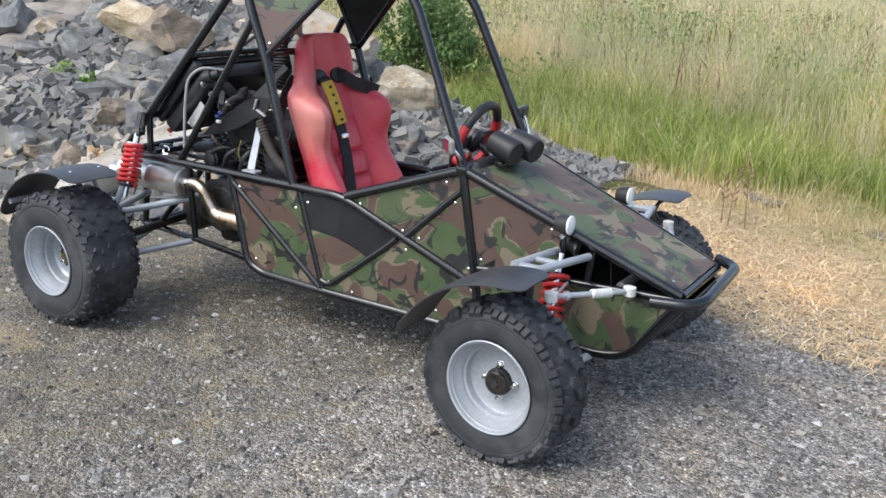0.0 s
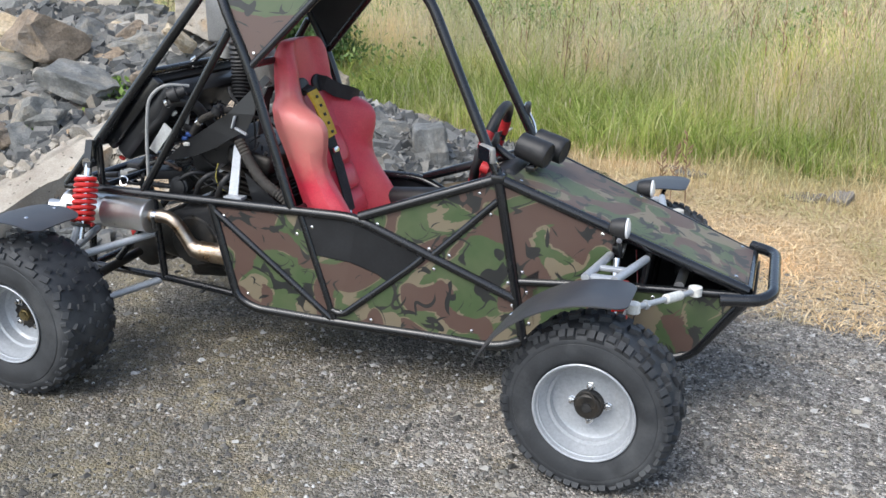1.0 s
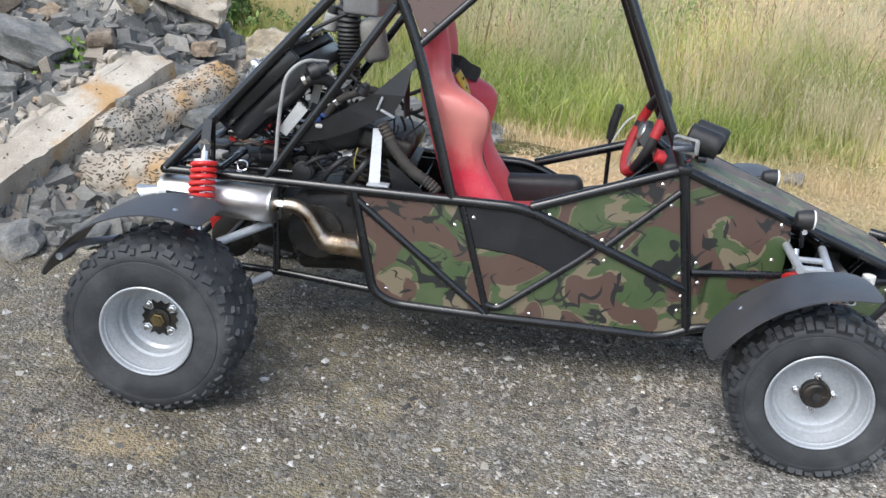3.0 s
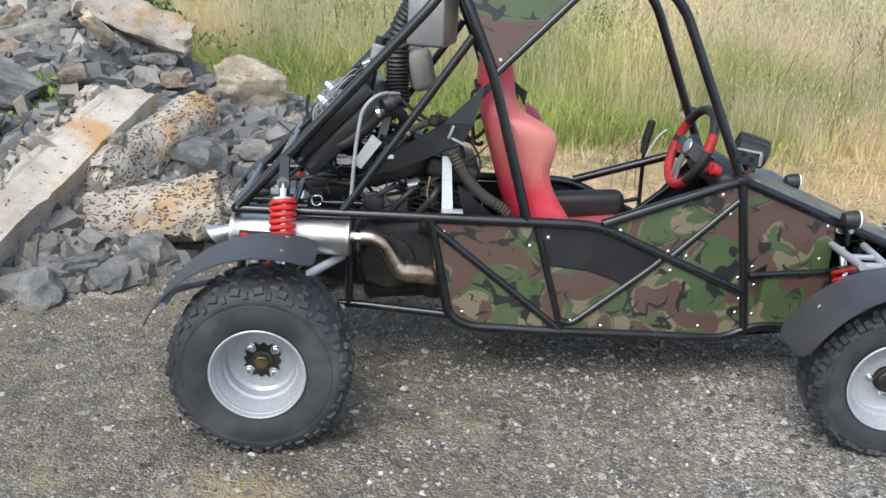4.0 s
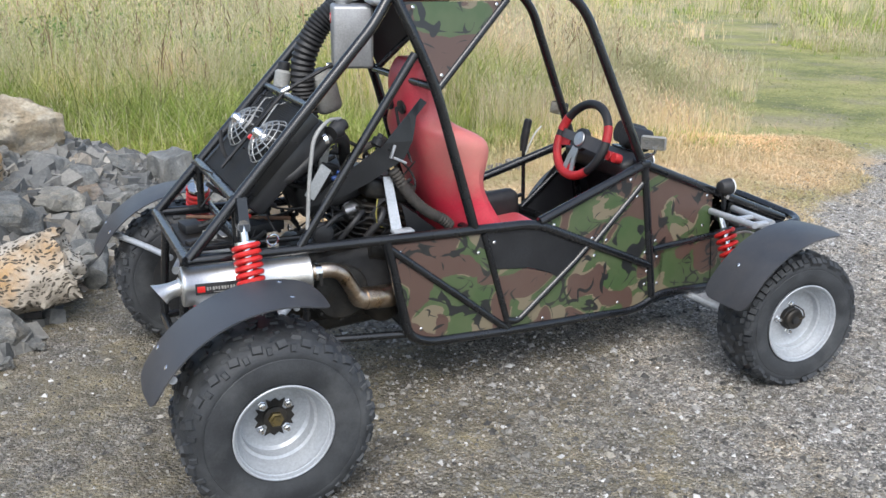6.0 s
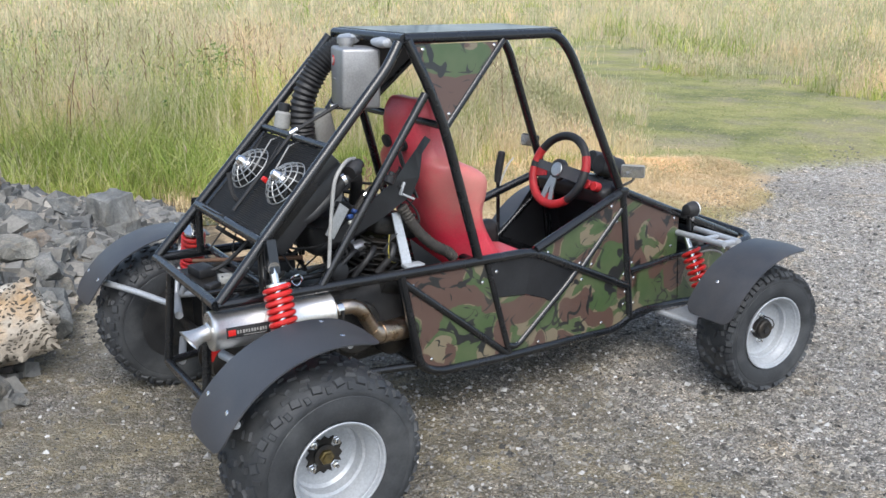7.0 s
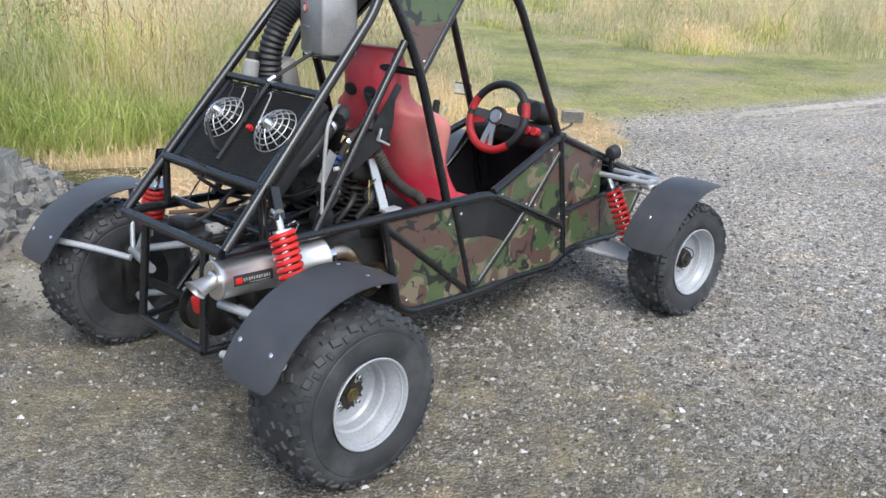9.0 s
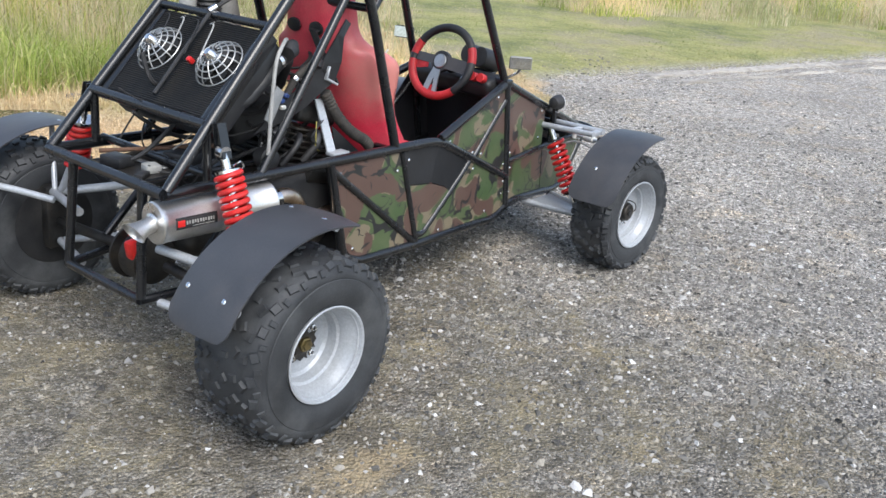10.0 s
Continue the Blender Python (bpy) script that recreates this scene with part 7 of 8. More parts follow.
lever = tube("gear_lever", [(1.292, 0.283, 0.46), (1.288, 0.29, 0.70)], 0.008, M["black"], buggy, label="black gear lever with rubber grip")
part("lever_grip", sweep(bmesh.new(), [(1.285, 0.29, 0.695), (1.292, 0.292, 0.75), (1.306, 0.294, 0.815), (1.307, 0.294, 0.822)], [0.013, 0.017, 0.016, 0.010], 12), M["plastic"], lever)
part("clutch_rod", sweep(bmesh.new(), fillet([(1.365, 0.29, 0.79), (1.335, 0.288, 0.765), (1.30, 0.286, 0.70), (1.275, 0.285, 0.64)], 0.02), 0.004, 8), M["white"], lever)
tube("shift_rod", [(1.29, 0.285, 0.52), (0.95, 0.25, 0.45)], 0.008, M["black"], buggy)
side_panel(1, "front_lining", [(1.285, 0.475), (1.54, 0.355), (1.476, 0.725)], M["black_sheet"], (), False)
side_panel(-1, "knee_panel", [(1.50, 0.70), (1.555, 0.42), (1.60, 0.26), (1.62, 0.6)], M["black_sheet"], (), False)
plate("pedal_box", [(1.52, -0.12, 0.24), (1.60, -0.12, 0.42), (1.60, 0.12, 0.42), (1.52, 0.12, 0.24)], 0.004, M["alu"], buggy)

# ---- radiator and fans ----
sl = Vector((0.687, 0, 0.727))
out = Vector((-0.727, 0, 0.687))
tilt = Matrix((( sl.x, 0, out.x, 0), (0, 1, 0, 0), (sl.z, 0, out.z, 0), (0, 0, 0, 1)))
mid = Vector((0.131, 0.0, 0.878)) - out * 0.012
rad = part("radiator", box(bmesh.new(), (0.325, 0.47, 0.030), Matrix.Translation(mid - out * 0.012) @ tilt, 0.004), M["fin"], buggy, "black finned radiator on the sloping rear frame")
fin_bm = box(bmesh.new(), (0.0022, 0.455, 0.006))
fin_mesh = bpy.data.meshes.new("fin")
fin_bm.to_mesh(fin_mesh)
fin_bm.free()
fin_mesh.materials.append(M["fin"])
for k in range(46):
    part("fin", fin_mesh, None, rad, smooth=False).matrix_local = Matrix.Translation(mid + sl * (-0.155 + 0.31 * k / 45) + out * 0.005) @ tilt
for s in (-1, 1):
    part("radiator_tank", box(bmesh.new(), (0.33, 0.03, 0.05), Matrix.Translation(mid + Vector((0, s * 0.238, 0)) - out * 0.015) @ tilt, 0.006), M["black"], rad)
part("fan_shroud", box(bmesh.new(), (0.34, 0.47, 0.07), Matrix.Translation(mid - out * 0.068) @ tilt, 0.02), M["black_sheet"], rad)
for s, yy in ((-1, -0.155), (1, 0.125)):
    base = Vector((0.144, yy, 0.893)) + out * -0.008
    fm = Matrix.Translation(base) @ tilt
    fan = part("radiator_fan", lathe(bmesh.new(), [(-0.002, 0.026), (0.03, 0.026), (0.036, 0.02), (0.05, 0.018), (0.062, 0.010), (0.064, 0.002)], 20, fm @ Matrix.Rotation(radians(-90), 4, "Y")), M["chrome"], buggy, "cooling fan under a wire guard")
    bm = bmesh.new()
    for rr_, hh in ((0.078, 0.004), (0.066, 0.022), (0.052, 0.034), (0.036, 0.043)):
        bm = bmesh.new()
        sweep(bm, [fm @ Vector((rr_ * math.cos(2 * math.pi * k / 28), rr_ * math.sin(2 * math.pi * k / 28), hh)) for k in range(28)], 0.0022, 5, closed=True)
        part("guard_ring", bm, M["mesh_wire"], fan)
    for k in range(14):
        a = 2 * math.pi * k / 14
        ca, sa = math.cos(a), math.sin(a)
        bm = bmesh.new()
        sweep(bm, [fm @ Vector((r2 * ca, r2 * sa, h2)) for r2, h2 in ((0.078, 0.002), (0.072, 0.015), (0.060, 0.029), (0.042, 0.041), (0.024, 0.046))], 0.0021, 5)
        part("guard_wire", bm, M["mesh_wire"], fan)
    for k in range(6):
        bm = box(bmesh.new(), (0.05, 0.02, 0.002), fm @ Matrix.Rotation(2 * math.pi * k / 6, 4, "Z") @ Matrix.Translation((0.045, 0, 0.008)) @ Matrix.Rotation(0.5, 4, "X"))
        part("fan_blade", bm, M["plastic"], fan)
part("fuse_clip", box(bmesh.new(), (0.022, 0.018, 0.016), pose(0.118, -0.062, 0.888, 0, 45, 0), 0.004), M["red"], buggy)
tube("coolant_pipe", [(0.03, -0.01, 0.79), (0.25, 0.005, 1.02), (0.40, -0.02, 1.10), (0.42, -0.03, 1.10)], 0.0065, M["plastic"], buggy, 0.04, seg=8)
part("pipe_union", lathe(bmesh.new(), [(-0.014, 0.010), (0.014, 0.010)], 12, axis_to((0.25, 0.005, 1.02), (0.40, -0.02, 1.10))), M["chrome"], buggy)
for k in range(4):
    yy = -0.10 + 0.07 * k
    tube("fan_wire", fillet([(0.12, yy, 0.90), (0.20, yy + 0.03, 0.99), (0.23, yy + 0.10, 0.975), (0.27, yy + 0.06, 1.0)], 0.03), 0.0025, M["webbing"] if k % 2 else M["grey_hose"], buggy, seg=6)

# ---- tank, hoses, bottles ----
canm = pose(0.462, -0.022, 1.188, 0, 0, -16)
can = part("catch_tank", box(bmesh.new(), (0.125, 0.19, 0.19), canm, 0.010, 3), M["tank"], buggy, "dull aluminium fluid tank with filler cap")
part("filler_neck", lathe(bmesh.new(), [(0, 0.024), (0.012, 0.024), (0.012, 0.030), (0.032, 0.030), (0.034, 0.024)], 24, pose(0.447, 0.01, 1.28, 0, -90, 0)), M["tank"], can)
part("badge", lathe(bmesh.new(), [(0, 0.017), (0.002, 0.017), (0.0022, 0.001)], 24, canm @ pose(-0.0625, 0.045, 0.05, 0, 0, 180)), M["red"], can, "small red round badge")
part("badge_ring", lathe(bmesh.new(), [(0.0, 0.011), (0.0028, 0.011), (0.003, 0.001)], 20, canm @ pose(-0.0627, 0.045, 0.05, 0, 0, 180)), M["white"], can)
part("sight_groove", box(bmesh.new(), (0.006, 0.05, 0.009), canm @ Matrix.Translation((-0.0615, 0.04, -0.01)), 0.003), M["tank"], can)
part("outlet", lathe(bmesh.new(), [(-0.02, 0.010), (0.02, 0.010), (0.022, 0.014), (0.03, 0.014)], 12, canm @ pose(-0.06, 0.02, -0.098)), M["chrome"], can)
for s in (-1, 1):
    part("roof_lamp", lathe(bmesh.new(), [(-0.045, 0.008), (-0.04, 0.018), (0.0, 0.024), (0.04, 0.018), (0.045, 0.008)], 20, pose(0.50, 0.115 * s - 0.02, 1.302, 0, 0, 90) @ Matrix.Diagonal((1, 1.2, 0.75, 1))), M["silver"], buggy, "small oval grey lamp under the roof")
path = fillet([(0.485, 0.115, 1.275), (0.41, 0.125, 1.225), (0.345, 0.15, 1.10), (0.352, 0.155, 0.95), (0.36, 0.12, 0.85)], 0.1, 14)
dense = []
for a, b in zip(path, path[1:]):
    steps = max(1, int((b - a).length / 0.0065))
    dense += [a.lerp(b, k / steps) for k in range(steps)]
part("ribbed_air_hose", sweep(bmesh.new(), dense, [0.043 if k % 2 else 0.037 for k in range(len(dense))], 18), M["plastic"], buggy, "thick black ribbed air hose")
bt = part("coolant_bottle", lathe(bmesh.new(), [(-0.04, 0.020), (-0.036, 0.027), (0.012, 0.027), (0.022, 0.016)], 18, pose(0.285, 0.165, 1.045, 0, -80, 0)), M["aged_plastic"], buggy, "small grey-white fluid bottle with black cap")
part("cap", lathe(bmesh.new(), [(0.02, 0.02), (0.045, 0.02), (0.047, 0.015)], 18, pose(0.285, 0.165, 1.045, 0, -80, 0)), M["plastic"], bt)
part("header_tank", box(bmesh.new(), (0.09, 0.10, 0.15), pose(0.43, 0.19, 0.985, 0, -15, 10), 0.025, 3), M["aged_plastic"], buggy, "aged grey-white plastic header tank")
tube("overflow_hose", fillet([(0.222, -0.285, 0.64), (0.232, -0.285, 0.80), (0.25, -0.28, 0.92), (0.30, -0.26, 0.965), (0.36, -0.20, 0.955)], 0.06, 8), 0.0060, M["grey_hose"], buggy, label="grey rubber overflow hose", seg=10)
tube("radiator_hose", fillet([(0.10, -0.20, 0.80), (0.18, -0.22, 0.78), (0.27, -0.22, 0.85), (0.31, -0.24, 0.91), (0.37, -0.20, 0.90), (0.40, -0.12, 0.80)], 0.05), 0.019, M["plastic"], buggy)
tube("radiator_hose", fillet([(0.06, 0.18, 0.78), (0.20, 0.18, 0.70), (0.36, 0.10, 0.66)], 0.06), 0.019, M["plastic"], buggy)
part("hose_clip", lathe(bmesh.new(), [(-0.006, 0.0215), (0.006, 0.0215)], 18, axis_to((0.30, -0.235, 0.90), (0.33, -0.235, 0.912))), M["chrome"], buggy)
path = fillet([(0.537, -0.19, 0.779), (0.584, -0.20, 0.698), (0.64, -0.215, 0.64), (0.705, -0.22, 0.606), (0.735, -0.215, 0.575)], 0.06, 8)
dense = []
for a, b in zip(path, path[1:]):
    steps = max(1, int((b - a).length / 0.006))
    dense += [a.lerp(b, k / steps) for k in range(steps)]
part("ribbed_duct", sweep(bmesh.new(), dense, [0.0200 if k % 2 else 0.0172 for k in range(len(dense))], 14), M["grime"], buggy, "grimy ribbed flexible duct beside the seat")
plate("duct_shield", [(0.56, -0.205, 0.67), (0.69, -0.205, 0.568), (0.585, -0.205, 0.568)], 0.003, M["black_sheet"], buggy)
part("pipe_joint_band", lathe(bmesh.new(), [(-0.007, 0.036), (0.007, 0.036)], 20, axis_to((0.41, -0.275, 0.392), (0.45, -0.268, 0.388))), M["pipe"], buggy)

# ---- exhaust ----
ma, mb = (-0.155, -0.258, 0.502), (0.225, -0.284, 0.502)
L = (Vector(mb) - Vector(ma)).length
muf = part("silencer", lathe(bmesh.new(), [(0, 0.030), (0, 0.056), (0.004, 0.060), (0.016, 0.060), (0.018, 0.0585), (L * 0.48, 0.0585), (L * 0.485, 0.0595), (L * 0.50, 0.0595), (L * 0.505, 0.0585), (L - 0.016, 0.0585), (L - 0.014, 0.060), (L - 0.003, 0.060), (L, 0.055), (L, 0.02)], 40, axis_to(ma, mb)), M["steel"], buggy, "polished steel exhaust silencer")
tipa = Vector(ma)
bm = lathe(bmesh.new(), [(0.0, 0.030), (-0.006, 0.024), (-0.03, 0.0235), (-0.05, 0.027), (-0.066, 0.034), (-0.0665, 0.032), (-0.05, 0.025), (-0.03, 0.0215), (-0.002, 0.0205)], 28, Matrix.Identity(4), close=False)
for v in bm.verts:
    k = max(0.0, (-v.co.x - 0.03) / 0.036)
    v.co.x -= 0.42 * v.co.z * k
bmesh.ops.transform(bm, matrix=axis_to(tipa, (tipa.x + 0.96, tipa.y + 0.10, tipa.z + 0.20)), verts=bm.verts)
part("tail_pipe", bm, M["steel"], muf, "slash-cut flared steel tail pipe")
lab = axis_to(ma, mb) @ Matrix.Translation((0.085, 0, 0))


def on_can(x0, x1, a0, a1, r, thick=0.0008):
    bm = bmesh.new()
    m = axis_to(ma, mb)
    g = []
    for i in range(5):
        row = []
        for j in range(7):
            a = radians(a0 + (a1 - a0) * j / 6)
            row.append(bm.verts.new(m @ Vector((x0 + (x1 - x0) * i / 4, -r * math.cos(a), r * math.sin(a)))))
        g.append(row)
    for p_, q_ in zip(g, g[1:]):
        for j in range(6):
            bm.faces.new((p_[j], p_[j + 1], q_[j + 1], q_[j]))
    bmesh.ops.recalc_face_normals(bm, faces=bm.faces)
    return bm


sticker = part("maker_plate", on_can(0.035, 0.165, -10, 22, 0.0593), M["webbing"], muf, "black label plate with pale bars")
part("label_bar", on_can(0.040, 0.062, -3, 14, 0.0598), M["red"], sticker)
for k in range(11):
    x0 = 0.066 + 0.0084 * k
    part("label_bar", on_can(x0, x0 + (0.0056, 0.0044, 0.0062)[k % 3], (1, 2, 1, 3)[k % 4], 11, 0.0598), M["aged_plastic"], sticker)
part("label_bar", on_can(0.085, 0.155, -6, -3.5, 0.0598), M["aged_plastic"], sticker)
part("pipe_clamp", lathe(bmesh.new(), [(-0.01, 0.027), (0.01, 0.027)], 20, axis_to((0.248, -0.291, 0.505), (0.27, -0.292, 0.505))), M["chrome"], buggy)
part("clamp_bolt", lathe(bmesh.new(), [(-0.02, 0.006), (0.02, 0.006)], 8, pose(0.25, -0.318, 0.49, 0, 90, 0)), M["iron"], buggy)
part("exhaust_pipe", sweep(bmesh.new(), fillet([(0.21, -0.29, 0.506), (0.315, -0.294, 0.512), (0.378, -0.284, 0.405), (0.40, -0.278, 0.392), (0.43, -0.27, 0.392)], 0.055, 10), 0.0235, 20), M["pipe"], buggy, "heat-stained steel exhaust pipe")
part("exhaust_collector", sweep(bmesh.new(), [(0.368, -0.285, 0.418), (0.385, -0.28, 0.398), (0.41, -0.275, 0.392), (0.45, -0.268, 0.388), (0.51, -0.24, 0.375), (0.56, -0.20, 0.37)], [0.025, 0.031, 0.034, 0.036, 0.038, 0.036], 20), M["pipe"], buggy, "heat-stained exhaust collector")

# ---- engine bay ----
def r_turn(x):
    return 40 * math.sin(x * 37)


eng = new("engine")
eng.parent = buggy
eng["label"] = "grimy black motorcycle engine with hoses and wires"
part("crankcase", box(bmesh.new(), (0.36, 0.36, 0.24), pose(0.42, 0.0, 0.40), 0.05, 3), M["iron"], eng)
part("gearbox", box(bmesh.new(), (0.24, 0.26, 0.18), pose(0.20, 0.02, 0.36, 0, 10, 0), 0.05, 3), M["iron"], eng)
part("clutch_cover", lathe(bmesh.new(), [(0, 0.09), (0.035, 0.088), (0.05, 0.07), (0.055, 0.03), (0.056, 0.002)], 28, pose(0.33, -0.17, 0.40, 0, 0, -90)), M["iron"], eng)
part("generator_cover", lathe(bmesh.new(), [(0, 0.07), (0.03, 0.068), (0.045, 0.05), (0.05, 0.002)], 28, pose(0.50, -0.17, 0.34, 0, 0, -90)), M["iron"], eng)
for k in range(7):
    part("cooling_fin", box(bmesh.new(), (0.20, 0.34, 0.007), pose(0.50 + 0.006 * k, 0, 0.535 + 0.018 * k, 0, 14, 0), 0.002, 1), M["iron"], eng)
part("cylinder_block", box(bmesh.new(), (0.15, 0.30, 0.14), pose(0.52, 0, 0.58, 0, 14, 0), 0.01, 1), M["iron"], eng)
part("cylinder_head", box(bmesh.new(), (0.18, 0.32, 0.07), pose(0.545, 0, 0.70, 0, 14, 0), 0.02, 3), M["iron"], eng)
part("air_box", box(bmesh.new(), (0.22, 0.24, 0.12), pose(0.36, 0.03, 0.70, 0, -18, 0), 0.025, 3), M["plastic"], eng)
for yy in (-0.10, -0.035, 0.03, 0.095):
    part("carburettor", lathe(bmesh.new(), [(-0.04, 0.02), (-0.01, 0.024), (0.01, 0.02), (0.04, 0.022)], 16, pose(0.44, yy, 0.64, 0, -10, 0)), M["alu"], eng)
part("ignition_coil", box(bmesh.new(), (0.06, 0.03, 0.03), pose(0.33, -0.16, 0.80, 10, 20, 0), 0.006), M["plastic"], eng)
part("thermostat_housing", lathe(bmesh.new(), [(-0.02, 0.022), (0.01, 0.028), (0.012, 0.018), (0.04, 0.018)], 18, pose(0.33, -0.245, 0.93, 0, -20, 30)), M["plastic"], eng)
part("carb_top", lathe(bmesh.new(), [(-0.015, 0.02), (0.012, 0.022), (0.02, 0.012)], 18, pose(0.47, -0.15, 0.80, 0, -70, 0)), M["alu"], eng)
part("ecu_box", box(bmesh.new(), (0.14, 0.10, 0.035), pose(0.13, -0.04, 0.60, 0, 0, 20), 0.006), M["plastic"], eng)
part("battery", box(bmesh.new(), (0.11, 0.15, 0.10), pose(0.12, 0.10, 0.53), 0.008), M["plastic"], eng)
part("final_drive", lathe(bmesh.new(), [(-0.05, 0.05), (-0.04, 0.075), (0.04, 0.075), (0.05, 0.05)], 28, pose(0.0, 0.0, 0.29, 0, 0, 90)), M["iron"], eng)
part("drive_sprocket", lathe(bmesh.new(), [(-0.004, 0.085), (0.004, 0.085)], 36, pose(0.0, 0.07, 0.29, 0, 0, 90)), M["iron"], eng)
part("red_brake_caliper", box(bmesh.new(), (0.05, 0.045, 0.075), pose(0.0, 0.055, 0.33, 0, 15, 0), 0.012), M["red"], eng, "red-painted brake caliper")
part("red_brake_caliper", box(bmesh.new(), (0.045, 0.04, 0.06), pose(-0.06, -0.02, 0.335, 0, -10, 0), 0.012), M["red"], eng, "red-painted brake caliper")
part("sump", box(bmesh.new(), (0.28, 0.32, 0.10), pose(0.40, 0.0, 0.30, 0, -4, 0), 0.03, 3), M["iron"], eng)
part("side_casing", box(bmesh.new(), (0.30, 0.05, 0.20), pose(0.41, -0.195, 0.43, 0, -8, 0), 0.022, 3), M["webbing"], eng)
part("side_cover", lathe(bmesh.new(), [(0, 0.098), (0.012, 0.098), (0.016, 0.090), (0.024, 0.086), (0.028, 0.05), (0.030, 0.002)], 32, pose(0.345, -0.205, 0.405, 0, 0, -90)), M["iron"], eng, "oily black engine side cover")
for k in range(8):
    a = 2 * math.pi * k / 8
    part("cover_bolt", lathe(bmesh.new(), [(0, 0.006), (0.006, 0.006)], 6, pose(0.345 + 0.093 * math.cos(a), -0.217, 0.405 + 0.093 * math.sin(a), 0, 0, -90)), M["iron"], eng, smooth=False)
part("starter_motor", lathe(bmesh.new(), [(-0.06, 0.02), (-0.055, 0.034), (0.05, 0.034), (0.055, 0.026), (0.075, 0.014)], 20, pose(0.50, -0.20, 0.52, 0, 12, 0)), M["iron"], eng)
plate("heat_shield", [(0.235, -0.205, 0.685), (0.36, -0.205, 0.712), (0.45, -0.20, 0.748), (0.523, -0.197, 0.789), (0.572, -0.193, 0.812), (0.604, -0.188, 0.87), (0.620, -0.178, 0.945), (0.662, -0.165, 0.985), (0.640, -0.165, 1.0), (0.595, -0.175, 0.955), (0.506, -0.195, 0.870), (0.42, -0.202, 0.815), (0.325, -0.205, 0.758)], 0.004, M["black_sheet"], buggy, "black sheet heat shield beside the engine")
part("shield_bracket", box(bmesh.new(), (0.05, 0.012, 0.008), pose(0.555, -0.203, 0.812, 0, 25, 0), 0.002, 1), M["silver"], buggy)
part("shield_bracket", box(bmesh.new(), (0.008, 0.012, 0.045), pose(0.530, -0.205, 0.842, 0, 20, 0), 0.002, 1), M["silver"], buggy)
strut = plate("engine_strut", [(0.512, -0.235, 0.59), (0.548, -0.235, 0.59), (0.537, -0.172, 0.755), (0.508, -0.172, 0.755)], 0.006, M["silver"], buggy, "flat silver engine stay")
part("strut_foot", box(bmesh.new(), (0.07, 0.04, 0.012), pose(0.545, -0.25, 0.592), 0.003), M["silver"], buggy)
plate("aluminium_shield", [(0.222, -0.262, 0.742), (0.250, -0.262, 0.725), (0.312, -0.245, 0.808), (0.282, -0.245, 0.832)], 0.004, M["alu"], buggy, "bare aluminium bracket plate")
plate("rear_tray", [(-0.115, -0.15, 0.578), (0.03, -0.15, 0.578), (0.03, 0.12, 0.578), (-0.115, 0.12, 0.578)], 0.003, M["iron"], buggy, "oily dark rear tray")
part("relay_box", box(bmesh.new(), (0.06, 0.085, 0.030), pose(-0.068, 0.035, 0.597, 0, 0, 8), 0.006), M["plastic"], buggy)
part("relay_box", box(bmesh.new(), (0.045, 0.05, 0.024), pose(-0.03, -0.075, 0.593, 0, 0, -12), 0.005), M["aged_plastic"], buggy, "grey plastic relay box")
part("fuse_holder", box(bmesh.new(), (0.05, 0.028, 0.016), pose(-0.085, -0.11, 0.589, 0, 0, 30), 0.004), M["plastic"], buggy)
part("tray_bracket", box(bmesh.new(), (0.018, 0.16, 0.004), pose(0.008, 0.0, 0.585, 0, 0, 6), 0.001, 1), M["alu"], buggy)
part("breather_hose", sweep(bmesh.new(), fillet([(0.36, -0.205, 0.79), (0.40, -0.205, 0.845), (0.45, -0.20, 0.865), (0.50, -0.195, 0.885), (0.53, -0.15, 0.86)], 0.03, 6), 0.0115, 12), M["grime"], eng)
part("breather_valve", lathe(bmesh.new(), [(-0.014, 0.012), (-0.010, 0.019), (0.012, 0.019), (0.016, 0.010), (0.028, 0.009)], 16, pose(0.475, -0.215, 0.878, 0, -60, 10)), M["plastic"], eng)
part("hose_clip", lathe(bmesh.new(), [(-0.006, 0.0145), (0.006, 0.0145)], 16, axis_to((0.392, -0.205, 0.835), (0.41, -0.204, 0.85))), M["chrome"], eng)
for x, z, mat in ((0.352, 0.79, "wire_blue"), (0.335, 0.775, "wire_blue"), (0.34, 0.755, "white"), (0.06, 0.685, "red"), (0.30, 0.86, "white")):
    part("connector", box(bmesh.new(), (0.022, 0.014, 0.013), pose(x, -0.212, z, 0, r_turn(x), 12), 0.003, 1), M[mat], eng)
part("relay_plate", box(bmesh.new(), (0.028, 0.006, 0.11), pose(0.318, -0.17, 0.845, 0, 12, 0), 0.002, 1), M["aged_plastic"], eng, "grey plastic relay plate")
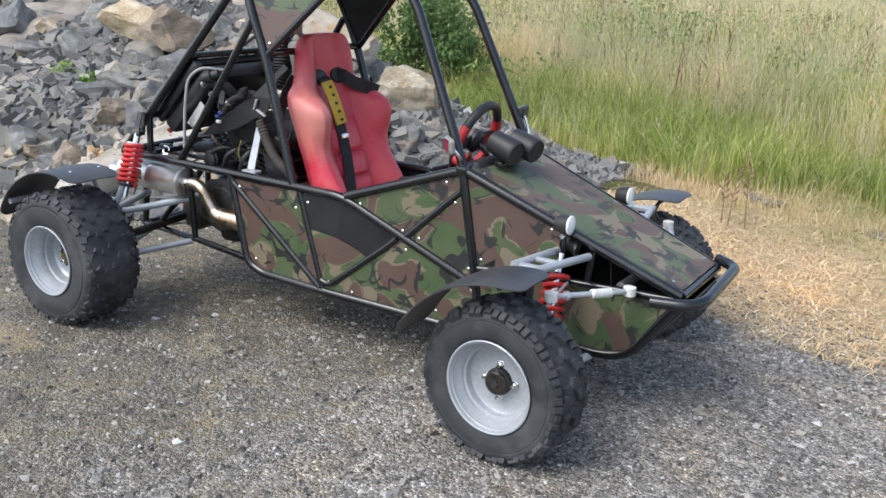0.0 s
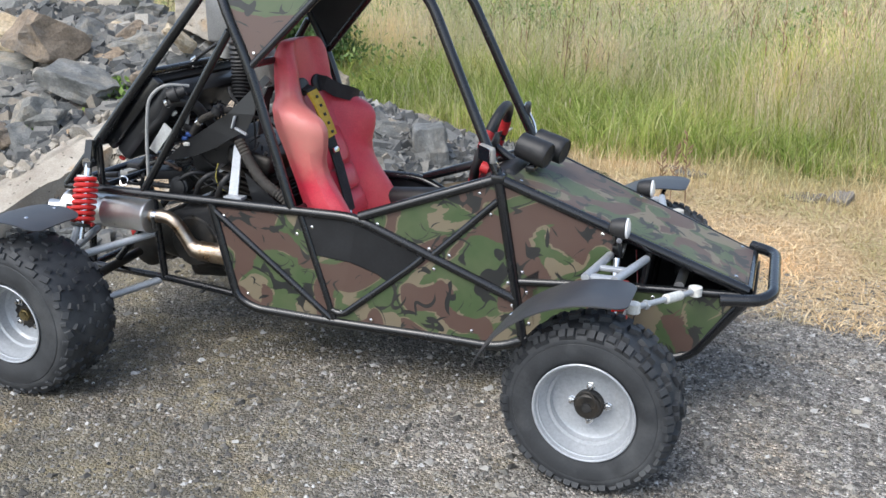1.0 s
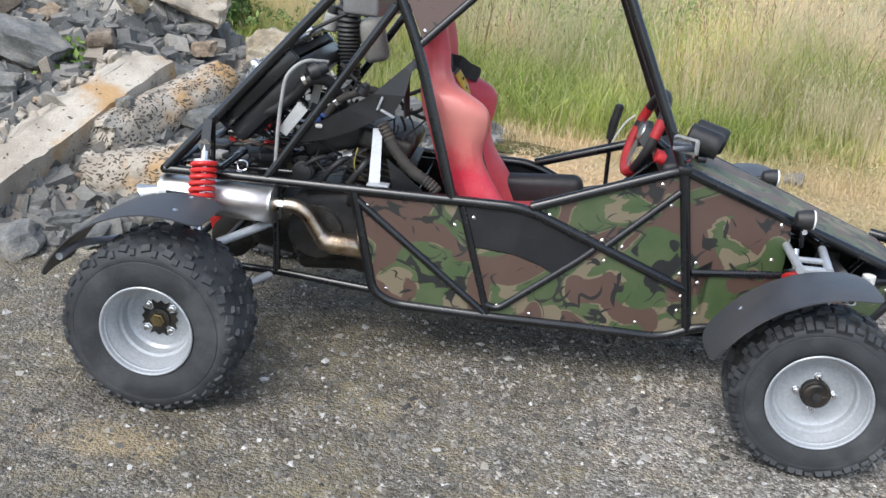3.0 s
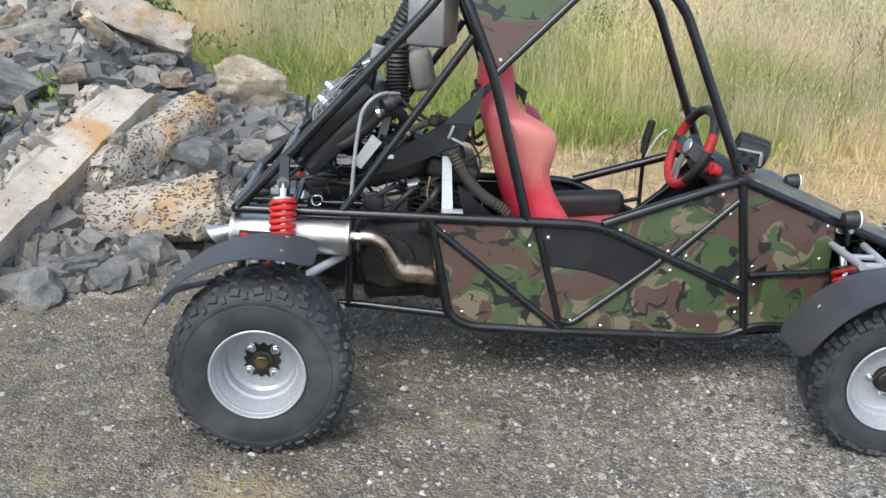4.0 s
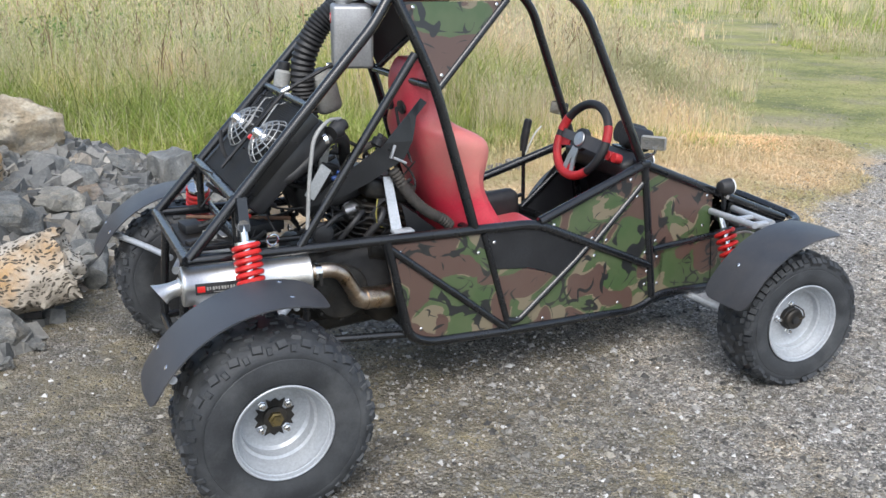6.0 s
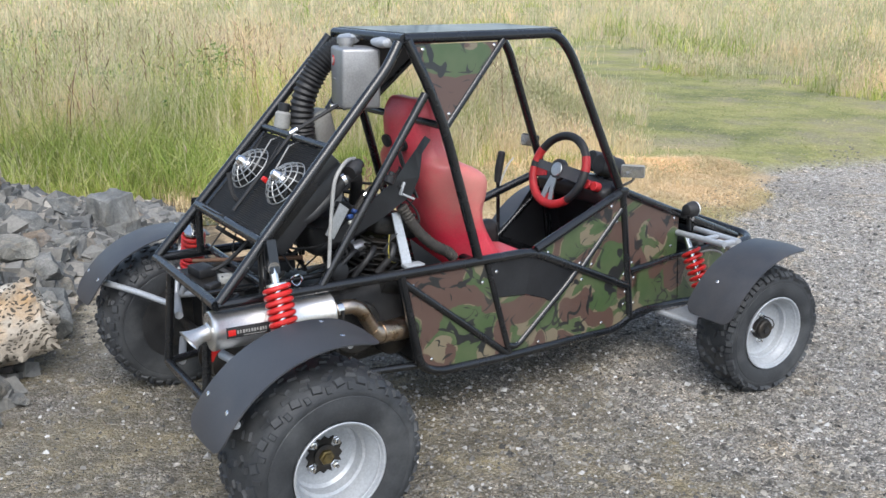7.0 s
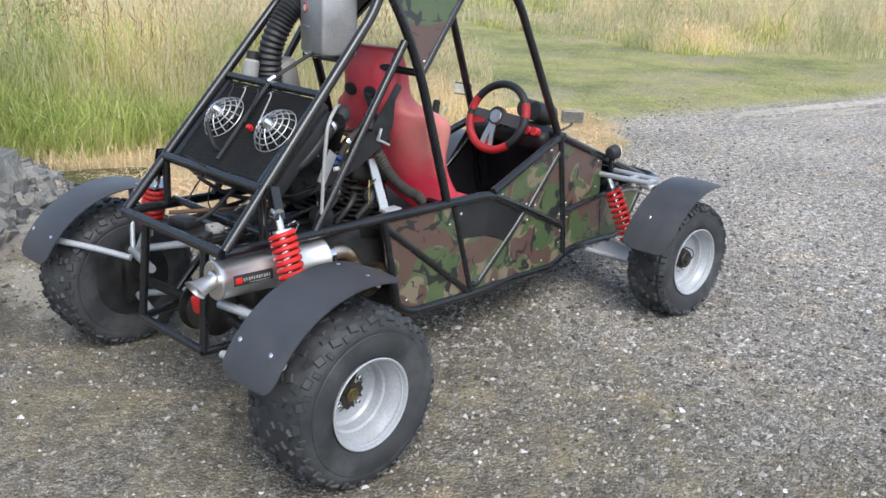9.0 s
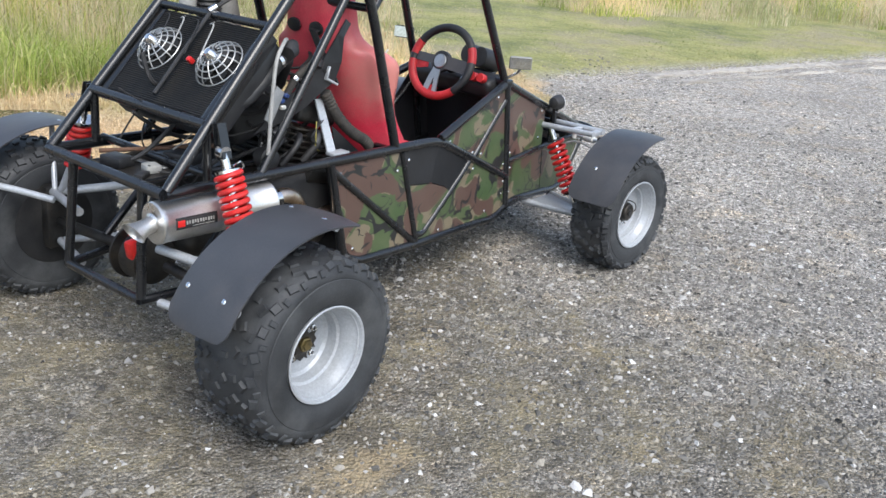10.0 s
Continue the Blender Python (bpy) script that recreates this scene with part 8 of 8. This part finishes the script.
part("oil_filter", lathe(bmesh.new(), [(-0.03, 0.030), (0.0, 0.036), (0.012, 0.036), (0.016, 0.030), (0.024, 0.030), (0.028, 0.020), (0.029, 0.002)], 22, pose(0.292, -0.20, 0.60, 0, 0, -90)), M["plastic"], eng, "black ribbed filter cover")
for k in range(3):
    tube("lower_hose", fillet([(0.26 + 0.09 * k, -0.20, 0.57), (0.30 + 0.09 * k, -0.225, 0.63), (0.36 + 0.07 * k, -0.20, 0.66), (0.40 + 0.05 * k, -0.14, 0.62)], 0.035), 0.008 + 0.002 * k, M["plastic"], eng, seg=10)
tube("brake_rod", [(-0.06, 0.14, 0.60), (0.22, -0.10, 0.63)], 0.007, M["rust"], buggy)
tube("brake_rod", [(-0.09, 0.05, 0.595), (0.20, 0.10, 0.605)], 0.007, M["iron"], buggy)
ring = [Vector((0.115, -0.285, 0.622)) + Vector((math.cos(k / 16 * 6.283) * 0.017, 0.004 * math.sin(k), math.sin(k / 16 * 6.283) * 0.017)) for k in range(16)]
part("tie_ring", sweep(bmesh.new(), ring, 0.003, 6, closed=True), M["chrome"], buggy)
r = random.Random(77)
for k in range(100):
    a = Vector((r.uniform(0.08, 0.62), r.uniform(-0.19, 0.18), r.uniform(0.58, 0.86)))
    b = a + Vector((r.uniform(-0.25, 0.2), r.uniform(-0.08, 0.12), r.uniform(-0.16, 0.12)))
    b.z = max(b.z, 0.56)
    b.y = max(b.y, -0.20)
    b.x = min(max(b.x, -0.05), 0.66)
    c = (a + b) / 2 + Vector((r.uniform(-0.08, 0.08), r.uniform(-0.06, 0.04), r.uniform(-0.10, 0.04)))
    pts = [a.lerp(c, i / 9).lerp(c.lerp(b, i / 9), i / 9) for i in range(10)]
    mat = "webbing" if k % 17 else r.choice(("grey_hose", "webbing"))
    part("cable", sweep(bmesh.new(), pts, r.choice((0.0028, 0.0035, 0.005, 0.007)) if mat == "webbing" else 0.0025, 6), M[mat], eng)
for k in range(4):
    tube("loom_wire", fillet([(0.47 + 0.01 * k, -0.225, 0.70), (0.46 - 0.01 * k, -0.235, 0.65), (0.47 + 0.012 * k, -0.225, 0.61), (0.50, -0.215, 0.60)], 0.03), 0.0022, M["wire_yellow"] if k < 1 else M["webbing"], eng, seg=6)
